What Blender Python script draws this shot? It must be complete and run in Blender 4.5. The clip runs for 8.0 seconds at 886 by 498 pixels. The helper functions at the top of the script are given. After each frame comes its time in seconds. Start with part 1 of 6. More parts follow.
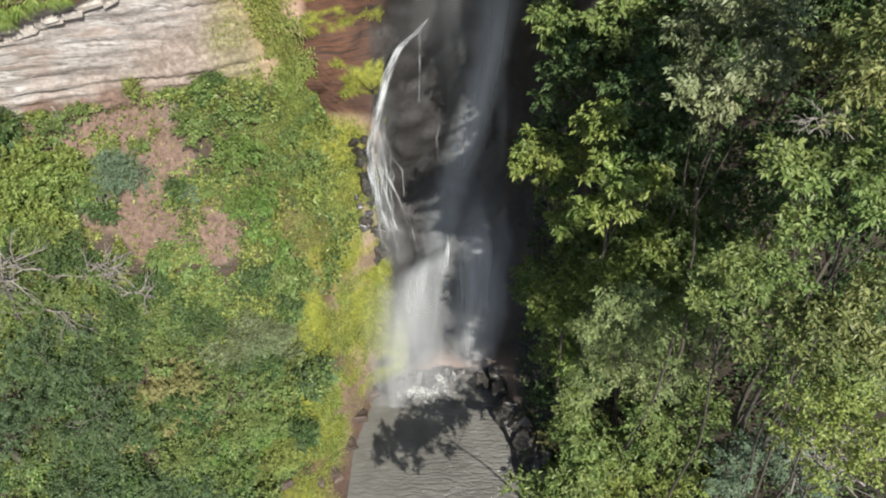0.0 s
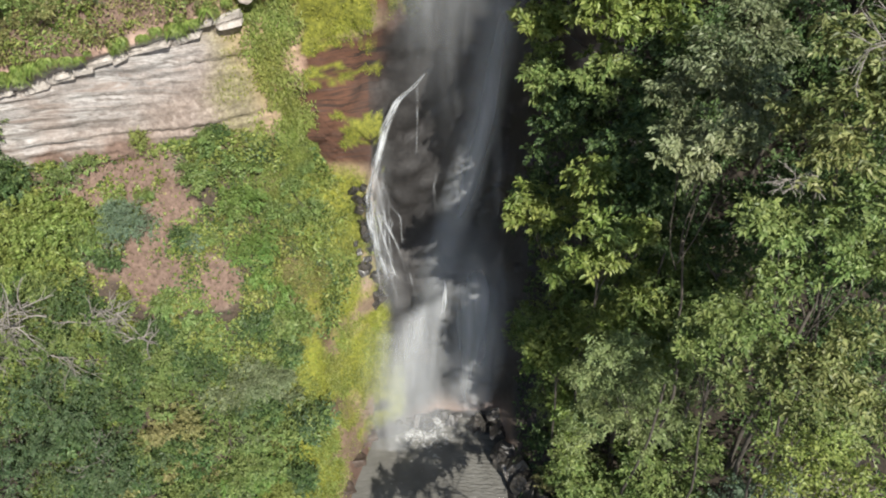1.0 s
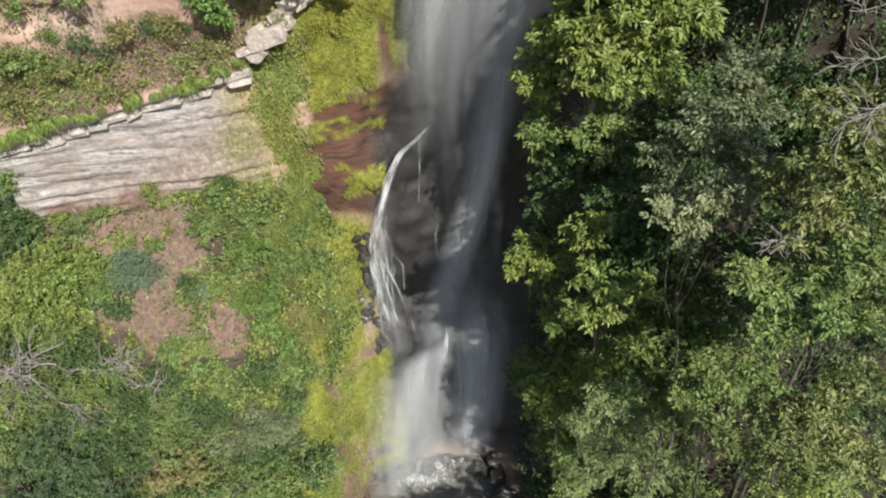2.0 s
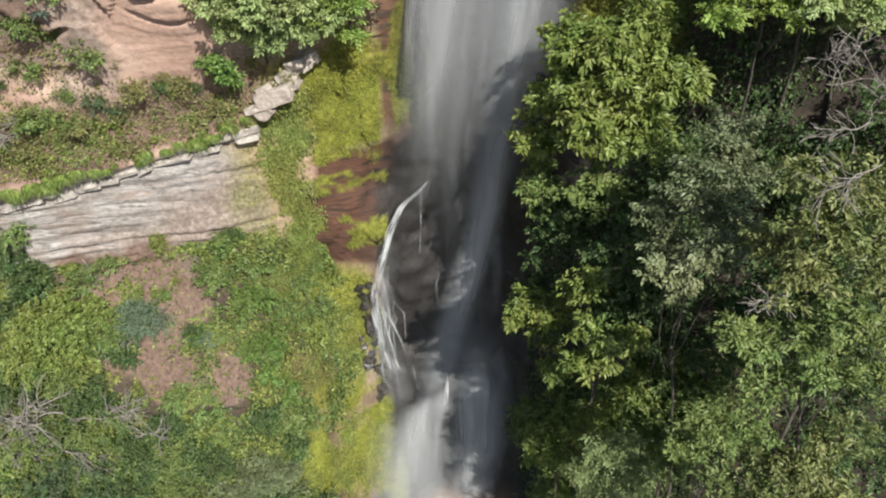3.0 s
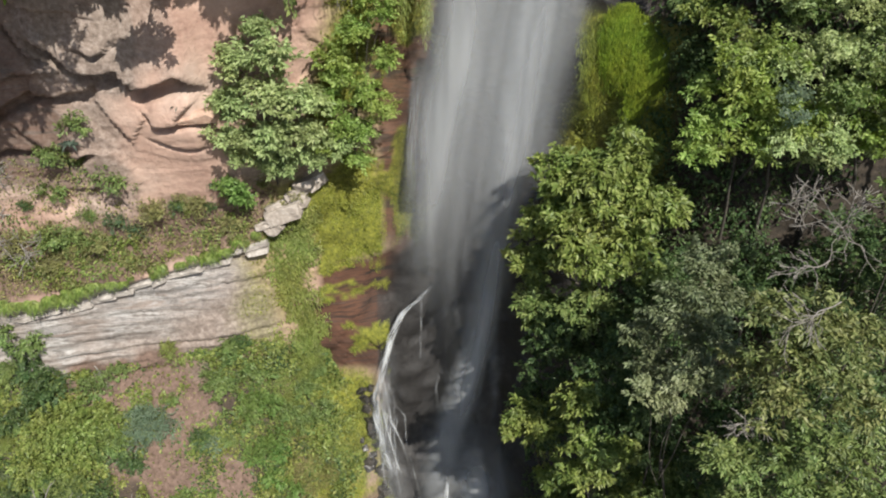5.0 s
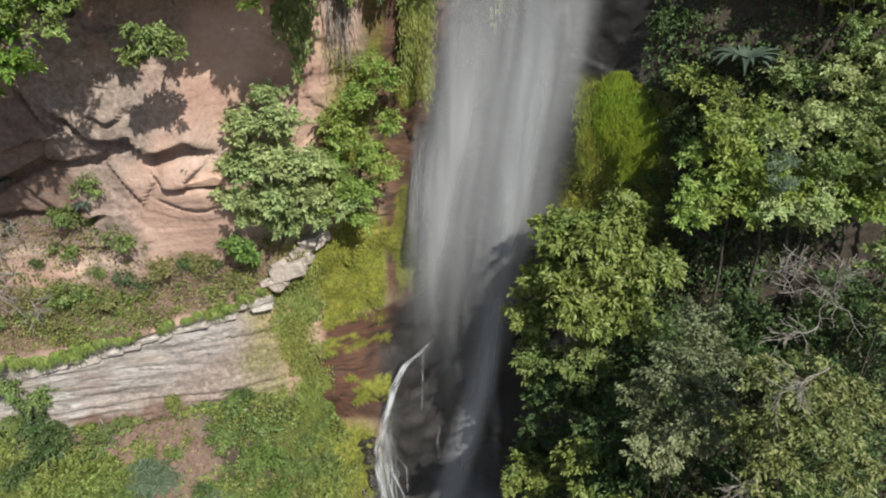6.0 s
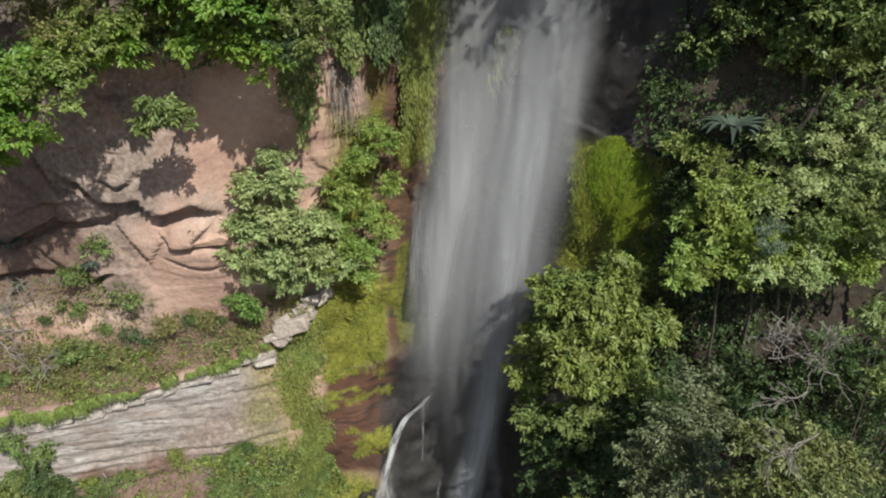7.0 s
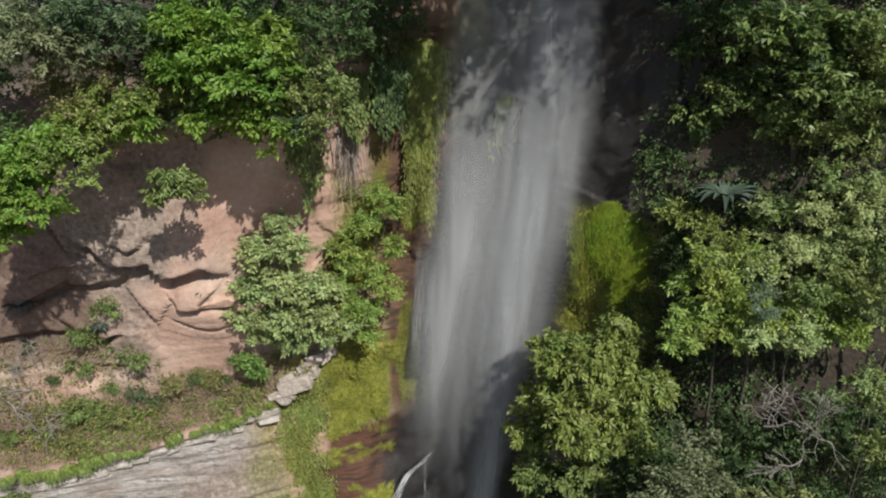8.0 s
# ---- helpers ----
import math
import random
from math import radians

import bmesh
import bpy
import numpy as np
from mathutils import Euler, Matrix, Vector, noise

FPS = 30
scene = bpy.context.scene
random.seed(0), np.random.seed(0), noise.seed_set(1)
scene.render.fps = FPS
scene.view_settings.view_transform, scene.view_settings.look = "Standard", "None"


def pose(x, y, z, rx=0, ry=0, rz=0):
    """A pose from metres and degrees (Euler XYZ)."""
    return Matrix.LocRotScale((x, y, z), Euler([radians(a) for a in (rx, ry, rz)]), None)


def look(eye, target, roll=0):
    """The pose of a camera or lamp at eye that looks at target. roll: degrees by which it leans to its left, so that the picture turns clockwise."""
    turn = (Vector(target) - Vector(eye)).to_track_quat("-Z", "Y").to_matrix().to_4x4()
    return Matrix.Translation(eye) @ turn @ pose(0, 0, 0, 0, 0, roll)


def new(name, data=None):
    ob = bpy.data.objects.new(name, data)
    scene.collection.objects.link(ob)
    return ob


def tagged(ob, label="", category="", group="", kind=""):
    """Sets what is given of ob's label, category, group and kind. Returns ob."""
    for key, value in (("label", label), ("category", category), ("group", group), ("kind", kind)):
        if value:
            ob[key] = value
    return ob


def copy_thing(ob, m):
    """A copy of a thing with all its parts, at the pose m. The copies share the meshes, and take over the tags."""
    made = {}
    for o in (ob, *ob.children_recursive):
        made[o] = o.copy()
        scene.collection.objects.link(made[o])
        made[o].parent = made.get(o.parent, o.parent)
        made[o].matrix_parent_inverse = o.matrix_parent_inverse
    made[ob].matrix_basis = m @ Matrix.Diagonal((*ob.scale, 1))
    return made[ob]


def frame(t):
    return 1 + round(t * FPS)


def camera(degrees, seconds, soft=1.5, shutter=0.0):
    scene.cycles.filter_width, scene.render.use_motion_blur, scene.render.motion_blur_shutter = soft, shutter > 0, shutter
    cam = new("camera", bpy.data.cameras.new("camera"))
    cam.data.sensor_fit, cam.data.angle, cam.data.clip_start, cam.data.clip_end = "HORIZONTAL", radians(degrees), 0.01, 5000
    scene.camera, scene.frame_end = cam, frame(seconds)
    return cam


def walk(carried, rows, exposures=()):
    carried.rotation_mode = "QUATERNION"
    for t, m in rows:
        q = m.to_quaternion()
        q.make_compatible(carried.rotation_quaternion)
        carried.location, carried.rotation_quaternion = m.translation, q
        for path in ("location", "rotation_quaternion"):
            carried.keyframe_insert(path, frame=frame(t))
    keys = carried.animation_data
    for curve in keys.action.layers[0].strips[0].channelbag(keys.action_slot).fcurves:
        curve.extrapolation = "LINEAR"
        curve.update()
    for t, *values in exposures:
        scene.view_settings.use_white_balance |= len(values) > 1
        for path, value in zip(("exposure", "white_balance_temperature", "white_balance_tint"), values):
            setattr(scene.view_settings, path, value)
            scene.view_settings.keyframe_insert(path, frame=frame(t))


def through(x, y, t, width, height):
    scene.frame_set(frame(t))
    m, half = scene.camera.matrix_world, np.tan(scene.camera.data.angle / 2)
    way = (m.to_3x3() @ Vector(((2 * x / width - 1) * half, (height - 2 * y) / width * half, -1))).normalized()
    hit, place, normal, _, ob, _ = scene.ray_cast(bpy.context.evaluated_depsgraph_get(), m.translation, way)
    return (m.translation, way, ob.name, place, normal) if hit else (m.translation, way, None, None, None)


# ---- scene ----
cam = camera(60.0, 8.0, soft=2.0)
PATH = [
    (0, (0.302, 0.595, 39.303), (0.246, 1.989, 37.87), 1.0),
    (0.5, (0.42, 0.404, 39.805), (0.363, 1.833, 38.407), 0.9),
    (1, (0.439, 0.234, 40.29), (0.38, 1.697, 38.928), 0.9),
    (1.5, (0.336, 0.026, 40.865), (0.279, 1.521, 39.538), 0.9),
    (3, (0.199, -0.589, 42.501), (0.138, 1.003, 41.292), 0.8),
    (3.5, (0.186, -0.781, 43.052), (0.125, 0.842, 41.883), 0.8),
    (4, (0.147, -0.968, 43.672), (0.088, 0.685, 42.547), 0.8),
    (4.5, (0.194, -1.131, 44.283), (0.132, 0.55, 43.201), 0.7),
    (6, (0.142, -1.657, 46.089), (0.073, 0.102, 45.139), 0.5),
    (6.5, (0.166, -1.803, 46.758), (0.095, -0.023, 45.85), 0.4),
    (7, (0.14, -2.006, 47.388), (0.069, -0.203, 46.525), 0.4),
    (7.5, (0.068, -2.15, 48.097), (-0.003, -0.327, 47.279), 0.3),
    (8, (0.012, -2.37, 48.756), (-0.059, -0.526, 47.986), 0.3),
]
walk(cam, [(t, look(eye, target, roll)) for t, eye, target, roll in PATH], [(0, 0.88), (4, 0.68), (6, 0.55), (8, 0.32)])

# ---- light ----
SUN_DIR = Vector((0.5, -1.0, 1.07)).normalized()
world = bpy.data.worlds.new("sky")
scene.world = world
world.use_nodes = True
wn = world.node_tree.nodes
sky = wn.new("ShaderNodeTexSky")
sky.sky_type = "NISHITA"
sky.sun_disc = False
sky.sun_elevation = math.asin(SUN_DIR.z)
sky.sun_rotation = math.atan2(SUN_DIR.x, SUN_DIR.y)
wn["Background"].inputs["Strength"].default_value = 0.085
world.node_tree.links.new(sky.outputs[0], wn["Background"].inputs["Color"])
sun = new("sun", bpy.data.lights.new("sun", "SUN"))
sun.data.energy = 5.0
sun.data.angle = radians(0.53)
sun.data.color = (1.0, 0.95, 0.86)
sun.matrix_world = look(SUN_DIR * 100, (0, 0, 0))

# ---- materials ----


def node_mat(name):
    m = bpy.data.materials.new(name)
    m.use_nodes = True
    nt = m.node_tree
    nt.nodes.clear()
    out = nt.nodes.new("ShaderNodeOutputMaterial")
    return m, nt, out


def add(nt, kind, ins=(), **props):
    n = nt.nodes.new(kind)
    for k, v in props.items():
        setattr(n, k, v)
    for k, v in dict(ins).items():
        sock = n.inputs[k]
        if isinstance(v, bpy.types.NodeSocket):
            nt.links.new(v, sock)
        else:
            sock.default_value = v
    return n


def mix_col(nt, fac, a, b):
    n = nt.nodes.new("ShaderNodeMix")
    n.data_type = "RGBA"
    for sock, v in ((n.inputs[0], fac), (n.inputs[6], a), (n.inputs[7], b)):
        if isinstance(v, bpy.types.NodeSocket):
            nt.links.new(v, sock)
        elif isinstance(v, tuple):
            sock.default_value = (*v, 1)
        else:
            sock.default_value = v
    return n.outputs[2]


def ramp(nt, fac, stops):
    n = nt.nodes.new("ShaderNodeValToRGB")
    nt.links.new(fac, n.inputs[0])
    els = n.color_ramp.elements
    while len(els) < len(stops):
        els.new(0.5)
    for e, (p, c) in zip(els, stops):
        e.position = p
        e.color = (*c, 1) if isinstance(c, tuple) else (c, c, c, 1)
    return n.outputs[0]


def leaf_mat(name, dark, mid, light, through=0.3, gloss=0.35):
    m, nt, out = node_mat(name)
    geo = add(nt, "ShaderNodeNewGeometry")
    tc = add(nt, "ShaderNodeTexCoord")
    clump = add(nt, "ShaderNodeTexNoise", {"Vector": tc.outputs["Object"], "Scale": 0.9, "Detail": 3.0})
    f = add(nt, "ShaderNodeMath", {0: clump.outputs[0], 1: 0.55}, operation="MULTIPLY")
    g = add(nt, "ShaderNodeMath", {0: geo.outputs["Random Per Island"], 1: 0.55, 2: f.outputs[0]}, operation="MULTIPLY_ADD")
    col = ramp(nt, g.outputs[0], [(0.12, dark), (0.5, mid), (0.85, light)])
    wide = add(nt, "ShaderNodeTexNoise", {"Vector": tc.outputs["Object"], "Scale": 0.45, "Detail": 2.0}).outputs[0]
    hue = add(nt, "ShaderNodeMapRange", {"Value": wide, "From Min": 0.32, "From Max": 0.68, "To Min": 0.485, "To Max": 0.522}).outputs[0]
    spot = add(nt, "ShaderNodeTexNoise", {"Vector": tc.outputs["Object"], "Scale": 1.7, "Detail": 2.0}).outputs[0]
    val = add(nt, "ShaderNodeMapRange", {"Value": spot, "From Min": 0.3, "From Max": 0.7, "To Min": 0.78, "To Max": 1.2}).outputs[0]
    col = add(nt, "ShaderNodeHueSaturation", {"Color": col, "Hue": hue, "Saturation": 1.0, "Value": val}).outputs[0]
    b = add(nt, "ShaderNodeBsdfPrincipled", {"Base Color": col, "Roughness": gloss + 0.15, "Specular IOR Level": 0.35})
    tcol = add(nt, "ShaderNodeHueSaturation", {"Color": col, "Hue": 0.485, "Saturation": 1.15, "Value": 1.3})
    tr = add(nt, "ShaderNodeBsdfTranslucent", {"Color": tcol.outputs[0]})
    mx = add(nt, "ShaderNodeMixShader", {0: through, 1: b.outputs[0], 2: tr.outputs[0]})
    nt.links.new(mx.outputs[0], out.inputs[0])
    return m


LEAF = {
    "fresh": leaf_mat("leaf_fresh", (0.05, 0.084, 0.024), (0.122, 0.172, 0.05), (0.235, 0.282, 0.1)),
    "lime": leaf_mat("leaf_lime", (0.06, 0.096, 0.02), (0.142, 0.188, 0.044), (0.27, 0.31, 0.095)),
    # dark leaf tone, also used in place of shade on foliage
    "dark": leaf_mat("leaf_dark_shade", (0.022, 0.042, 0.016), (0.055, 0.095, 0.032), (0.12, 0.17, 0.06)),
    "grey": leaf_mat("leaf_grey", (0.055, 0.075, 0.035), (0.13, 0.16, 0.078), (0.23, 0.26, 0.145)),
    # the grey leaves about a third lighter, sunlight put into the colour
    "greylit": leaf_mat("leaf_grey_lit", (0.075, 0.1, 0.045), (0.17, 0.205, 0.1), (0.3, 0.33, 0.19)),
    "glossy": leaf_mat("leaf_glossy", (0.045, 0.08, 0.025), (0.1, 0.15, 0.045), (0.2, 0.26, 0.09), gloss=0.3),
    "canopy": leaf_mat("leaf_canopy", (0.05, 0.075, 0.022), (0.125, 0.155, 0.05), (0.255, 0.27, 0.11)),
    "feather": leaf_mat("leaf_feather", (0.026, 0.052, 0.022), (0.068, 0.112, 0.05), (0.135, 0.185, 0.09)),
    "grass": leaf_mat("leaf_grass", (0.08, 0.11, 0.024), (0.172, 0.21, 0.052), (0.285, 0.305, 0.1)),
    "bright": leaf_mat("leaf_bright", (0.055, 0.105, 0.024), (0.122, 0.195, 0.048), (0.215, 0.3, 0.088), through=0.38),
    "vivid": leaf_mat("leaf_vivid", (0.055, 0.114, 0.018), (0.138, 0.23, 0.038), (0.255, 0.35, 0.076), through=0.38),
    "sage": leaf_mat("leaf_sage", (0.08, 0.115, 0.045), (0.165, 0.21, 0.083), (0.265, 0.315, 0.14)),
    "bush": leaf_mat("leaf_bush", (0.125, 0.168, 0.066), (0.25, 0.315, 0.125), (0.37, 0.43, 0.2)),
    "limebush": leaf_mat("leaf_limebush", (0.1, 0.158, 0.034), (0.2, 0.282, 0.064), (0.32, 0.395, 0.12), through=0.38),
    "slope": leaf_mat("leaf_slope", (0.05, 0.084, 0.024), (0.118, 0.17, 0.05), (0.21, 0.27, 0.092)),
    "mossbright": leaf_mat("leaf_moss_bright", (0.055, 0.095, 0.008), (0.125, 0.18, 0.014), (0.24, 0.29, 0.03), through=0.2),
    "dry": leaf_mat("leaf_dry", (0.05, 0.038, 0.02), (0.1, 0.076, 0.045), (0.17, 0.135, 0.085)),
    "olive": leaf_mat("leaf_olive", (0.085, 0.09, 0.032), (0.185, 0.185, 0.072), (0.31, 0.285, 0.125)),
    "teal": leaf_mat("leaf_teal", (0.07, 0.115, 0.07), (0.12, 0.175, 0.11), (0.18, 0.235, 0.155)),
    "moss": leaf_mat("leaf_moss", (0.06, 0.076, 0.011), (0.135, 0.155, 0.02), (0.225, 0.235, 0.04), through=0.15),
    "agave": leaf_mat("leaf_agave", (0.02, 0.035, 0.026), (0.045, 0.068, 0.05), (0.1, 0.13, 0.1), through=0.05),
}


def bark_mat(name, a, b):
    m, nt, out = node_mat(name)
    tc = add(nt, "ShaderNodeTexCoord")
    n = add(nt, "ShaderNodeTexNoise", {"Vector": tc.outputs["Object"], "Scale": 7.0, "Detail": 6.0})
    col = ramp(nt, n.outputs[0], [(0.3, a), (0.7, b)])
    bump = add(nt, "ShaderNodeBump", {"Height": n.outputs[0], "Strength": 0.6, "Distance": 0.03})
    p = add(nt, "ShaderNodeBsdfPrincipled", {"Base Color": col, "Roughness": 0.85, "Normal": bump.outputs[0]})
    nt.links.new(p.outputs[0], out.inputs[0])
    return m


BARK = bark_mat("bark", (0.03, 0.025, 0.02), (0.085, 0.075, 0.06))
DEADWOOD = bark_mat("dead_wood", (0.11, 0.1, 0.088), (0.25, 0.23, 0.205))


def cliff_mat():
    m, nt, out = node_mat("cliff_rock_and_soil")
    tc = add(nt, "ShaderNodeTexCoord")
    P = tc.outputs["Object"]
    att = {k: add(nt, "ShaderNodeAttribute", attribute_name=k).outputs["Fac"] for k in ("wet", "moss", "band", "soil", "rust_shade", "shade_soil", "grey")}
    big = add(nt, "ShaderNodeTexNoise", {"Vector": P, "Scale": 0.35, "Detail": 5.0}).outputs[0]
    fine = add(nt, "ShaderNodeTexNoise", {"Vector": P, "Scale": 4.0, "Detail": 8.0, "Roughness": 0.65}).outputs[0]
    # tilted bedding: noise squeezed along the dip
    mp = add(nt, "ShaderNodeMapping", {"Vector": P, "Rotation": (0, radians(-9), 0), "Scale": (0.2, 0.2, 2.3)})
    beds = add(nt, "ShaderNodeTexNoise", {"Vector": mp.outputs[0], "Scale": 1.0, "Detail": 6.0, "Roughness": 0.66, "Distortion": 1.1}).outputs[0]
    red = ramp(nt, big, [(0.3, (0.27, 0.165, 0.128)), (0.5, (0.39, 0.268, 0.212)), (0.68, (0.44, 0.345, 0.288))])
    red = mix_col(nt, 0.3, red, ramp(nt, fine, [(0.3, (0.18, 0.1, 0.075)), (0.7, (0.48, 0.34, 0.27))]))
    pale = ramp(nt, beds, [(0.34, (0.06, 0.055, 0.052)), (0.41, (0.2, 0.185, 0.172)), (0.46, (0.47, 0.465, 0.455)), (0.52, (0.15, 0.14, 0.134)), (0.57, (0.36, 0.35, 0.342)), (0.63, (0.26, 0.21, 0.18)), (0.72, (0.15, 0.105, 0.085))])
    pale = mix_col(nt, ramp(nt, big, [(0.42, 0.0), (0.62, 0.7)]), pale, (0.21, 0.16, 0.13))
    pale = mix_col(nt, 0.38, pale, ramp(nt, fine, [(0.3, (0.09, 0.072, 0.062)), (0.7, (0.34, 0.31, 0.285))]))
    ash = ramp(nt, fine, [(0.3, (0.1, 0.076, 0.062)), (0.5, (0.2, 0.158, 0.132)), (0.7, (0.31, 0.262, 0.23))])
    red = mix_col(nt, att["grey"], red, ash)
    col = mix_col(nt, att["band"], red, pale)
    soil = ramp(nt, fine, [(0.3, (0.075, 0.047, 0.036)), (0.7, (0.195, 0.132, 0.103))])
    col = mix_col(nt, att["soil"], col, soil)
    # near-black soil tone: shade among the plants put into the ground colour
    shade_tone = ramp(nt, fine, [(0.3, (0.012, 0.01, 0.007)), (0.7, (0.052, 0.039, 0.027))])
    col = mix_col(nt, att["shade_soil"], col, shade_tone)
    rust_shade = ramp(nt, beds, [(0.38, (0.02, 0.012, 0.009)), (0.5, (0.09, 0.04, 0.022)), (0.62, (0.05, 0.026, 0.018)), (0.72, (0.15, 0.1, 0.08))])
    col = mix_col(nt, att["rust_shade"], col, rust_shade)
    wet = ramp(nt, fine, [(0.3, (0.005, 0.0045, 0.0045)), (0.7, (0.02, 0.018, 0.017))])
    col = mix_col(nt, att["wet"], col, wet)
    moss = ramp(nt, fine, [(0.32, (0.06, 0.065, 0.01)), (0.55, (0.15, 0.16, 0.018)), (0.72, (0.24, 0.23, 0.035))])
    col = mix_col(nt, att["moss"], col, moss)
    layered = add(nt, "ShaderNodeMapRange", {"Value": att["band"], "To Min": 0.25, "To Max": 1.0}).outputs[0]
    lay = add(nt, "ShaderNodeMath", {0: beds, 1: layered}, operation="MULTIPLY")
    h = add(nt, "ShaderNodeMath", {0: fine, 1: 0.6, 2: lay.outputs[0]}, operation="MULTIPLY_ADD")
    relief = add(nt, "ShaderNodeMapRange", {"Value": att["wet"], "To Min": 0.7, "To Max": 0.25}).outputs[0]
    bump = add(nt, "ShaderNodeBump", {"Height": h.outputs[0], "Strength": relief, "Distance": 0.16})
    rough = add(nt, "ShaderNodeMapRange", {"Value": att["wet"], "To Min": 0.9, "To Max": 0.65})
    p = add(nt, "ShaderNodeBsdfPrincipled", {"Base Color": col, "Roughness": rough.outputs[0], "Normal": bump.outputs[0]})
    nt.links.new(p.outputs[0], out.inputs[0])
    return m


CLIFF = cliff_mat()


def fall_mat(name, scale_u, scale_v, lo, hi, most, seed=0.0):
    """White falling water: strands along the fall, clear between them."""
    m, nt, out = node_mat(name)
    uv = add(nt, "ShaderNodeUVMap", uv_map="flow")
    cover = add(nt, "ShaderNodeAttribute", attribute_name="cover").outputs["Fac"]
    mp = add(nt, "ShaderNodeMapping", {"Vector": uv.outputs[0], "Location": (seed, seed * 0.7, 0), "Scale": (scale_u, scale_v, 1)})
    n1 = add(nt, "ShaderNodeTexNoise", {"Vector": mp.outputs[0], "Scale": 1.0, "Detail": 3.0, "Roughness": 0.42, "Distortion": 0.2}).outputs[0]
    a = add(nt, "ShaderNodeMapRange", {"Value": n1, "From Min": lo, "From Max": hi, "To Min": 0.0, "To Max": most})
    al = add(nt, "ShaderNodeMath", {0: a.outputs[0], 1: cover}, operation="MULTIPLY", use_clamp=True)
    d = add(nt, "ShaderNodeBsdfDiffuse", {"Color": (0.755, 0.785, 0.812, 1)})
    t = add(nt, "ShaderNodeBsdfTranslucent", {"Color": (0.755, 0.785, 0.812, 1)})
    w = add(nt, "ShaderNodeMixShader", {0: 0.45, 1: d.outputs[0], 2: t.outputs[0]})
    c = add(nt, "ShaderNodeBsdfTransparent")
    mx = add(nt, "ShaderNodeMixShader", {0: al.outputs[0], 1: c.outputs[0], 2: w.outputs[0]})
    nt.links.new(mx.outputs[0], out.inputs[0])
    return m


def pool_mat():
    m, nt, out = node_mat("pool_water")
    tc = add(nt, "ShaderNodeTexCoord")
    mp = add(nt, "ShaderNodeMapping", {"Vector": tc.outputs["Object"], "Rotation": (0, 0, radians(-14)), "Scale": (1.0, 2.6, 1)})
    w1 = add(nt, "ShaderNodeTexNoise", {"Vector": mp.outputs[0], "Scale": 1.7, "Detail": 4.0, "Distortion": 0.6}).outputs[0]
    w2 = add(nt, "ShaderNodeTexWave", {"Vector": mp.outputs[0], "Scale": 0.35, "Distortion": 14.0, "Detail": 3.0, "Detail Scale": 1.2}, bands_direction="Y").outputs["Fac"]
    w = add(nt, "ShaderNodeMath", {0: w2, 1: 0.1, 2: w1}, operation="MULTIPLY_ADD").outputs[0]
    big = add(nt, "ShaderNodeTexNoise", {"Vector": tc.outputs["Object"], "Scale": 0.5, "Detail": 3.0}).outputs[0]
    col = ramp(nt, big, [(0.3, (0.085, 0.083, 0.075)), (0.7, (0.13, 0.128, 0.118))])
    spot = add(nt, "ShaderNodeVectorMath", {0: tc.outputs["Object"], 1: (-2.0, 29.6, -3.0)}, operation="DISTANCE").outputs["Value"]
    fr = add(nt, "ShaderNodeTexNoise", {"Vector": tc.outputs["Object"], "Scale": 2.6, "Detail": 5.0, "Distortion": 0.8}).outputs[0]
    reach = add(nt, "ShaderNodeMapRange", {"Value": spot, "From Min": 0.4, "From Max": 3.2, "To Min": 0.2, "To Max": -0.14}).outputs[0]
    fs = add(nt, "ShaderNodeMath", {0: fr, 1: reach}, operation="ADD").outputs[0]
    foam = ramp(nt, fs, [(0.54, 0.0), (0.8, 0.7)])
    col = mix_col(nt, foam, col, (0.6, 0.61, 0.6))
    open_water = add(nt, "ShaderNodeVectorMath", {0: tc.outputs["Object"], 1: (0.75, -0.66, 0)}, operation="DOT_PRODUCT").outputs["Value"]
    calm = add(nt, "ShaderNodeMapRange", {"Value": open_water, "From Min": -21, "From Max": -13, "To Min": 0.25, "To Max": 1.3}).outputs[0]
    bump = add(nt, "ShaderNodeBump", {"Height": w, "Strength": calm, "Distance": 0.14})
    p = add(nt, "ShaderNodeBsdfPrincipled", {"Base Color": col, "Roughness": 0.1, "IOR": 1.33, "Normal": bump.outputs[0]})
    nt.links.new(p.outputs[0], out.inputs[0])
    return m


POOL = pool_mat()

# ---- numpy helpers ----


def _hash(ix, iy, iz, seed):
    h = (ix * 374761393 + iy * 668265263 + iz * 2147483647 + seed * 1274126177) & 0xFFFFFFFF
    h = ((h ^ (h >> 13)) * 1274126177) & 0xFFFFFFFF
    return ((h ^ (h >> 16)) & 0xFFFF) / 65535.0


def vnoise(p, scale, octaves=3, seed=0):
    """Smooth value noise, about -1 to 1."""
    p = np.asarray(p, float) * scale
    total, amp, norm = np.zeros(p.shape[:-1]), 1.0, 0.0
    for o in range(octaves):
        i = np.floor(p).astype(np.int64)
        f = p - i
        f = f * f * (3 - 2 * f)
        v = 0
        for dx in (0, 1):
            for dy in (0, 1):
                for dz in (0, 1):
                    w = (f[..., 0] if dx else 1 - f[..., 0]) * (f[..., 1] if dy else 1 - f[..., 1]) * (f[..., 2] if dz else 1 - f[..., 2])
                    v = v + w * _hash(i[..., 0] + dx, i[..., 1] + dy, i[..., 2] + dz, seed + o)
        total += amp * (2 * v - 1)
        norm += amp
        amp *= 0.5
        p = p * 2.03 + 11.7
    return total / norm


def smooth(a, b, x):
    t = np.clip((x - a) / (b - a), 0, 1)
    return t * t * (3 - 2 * t)


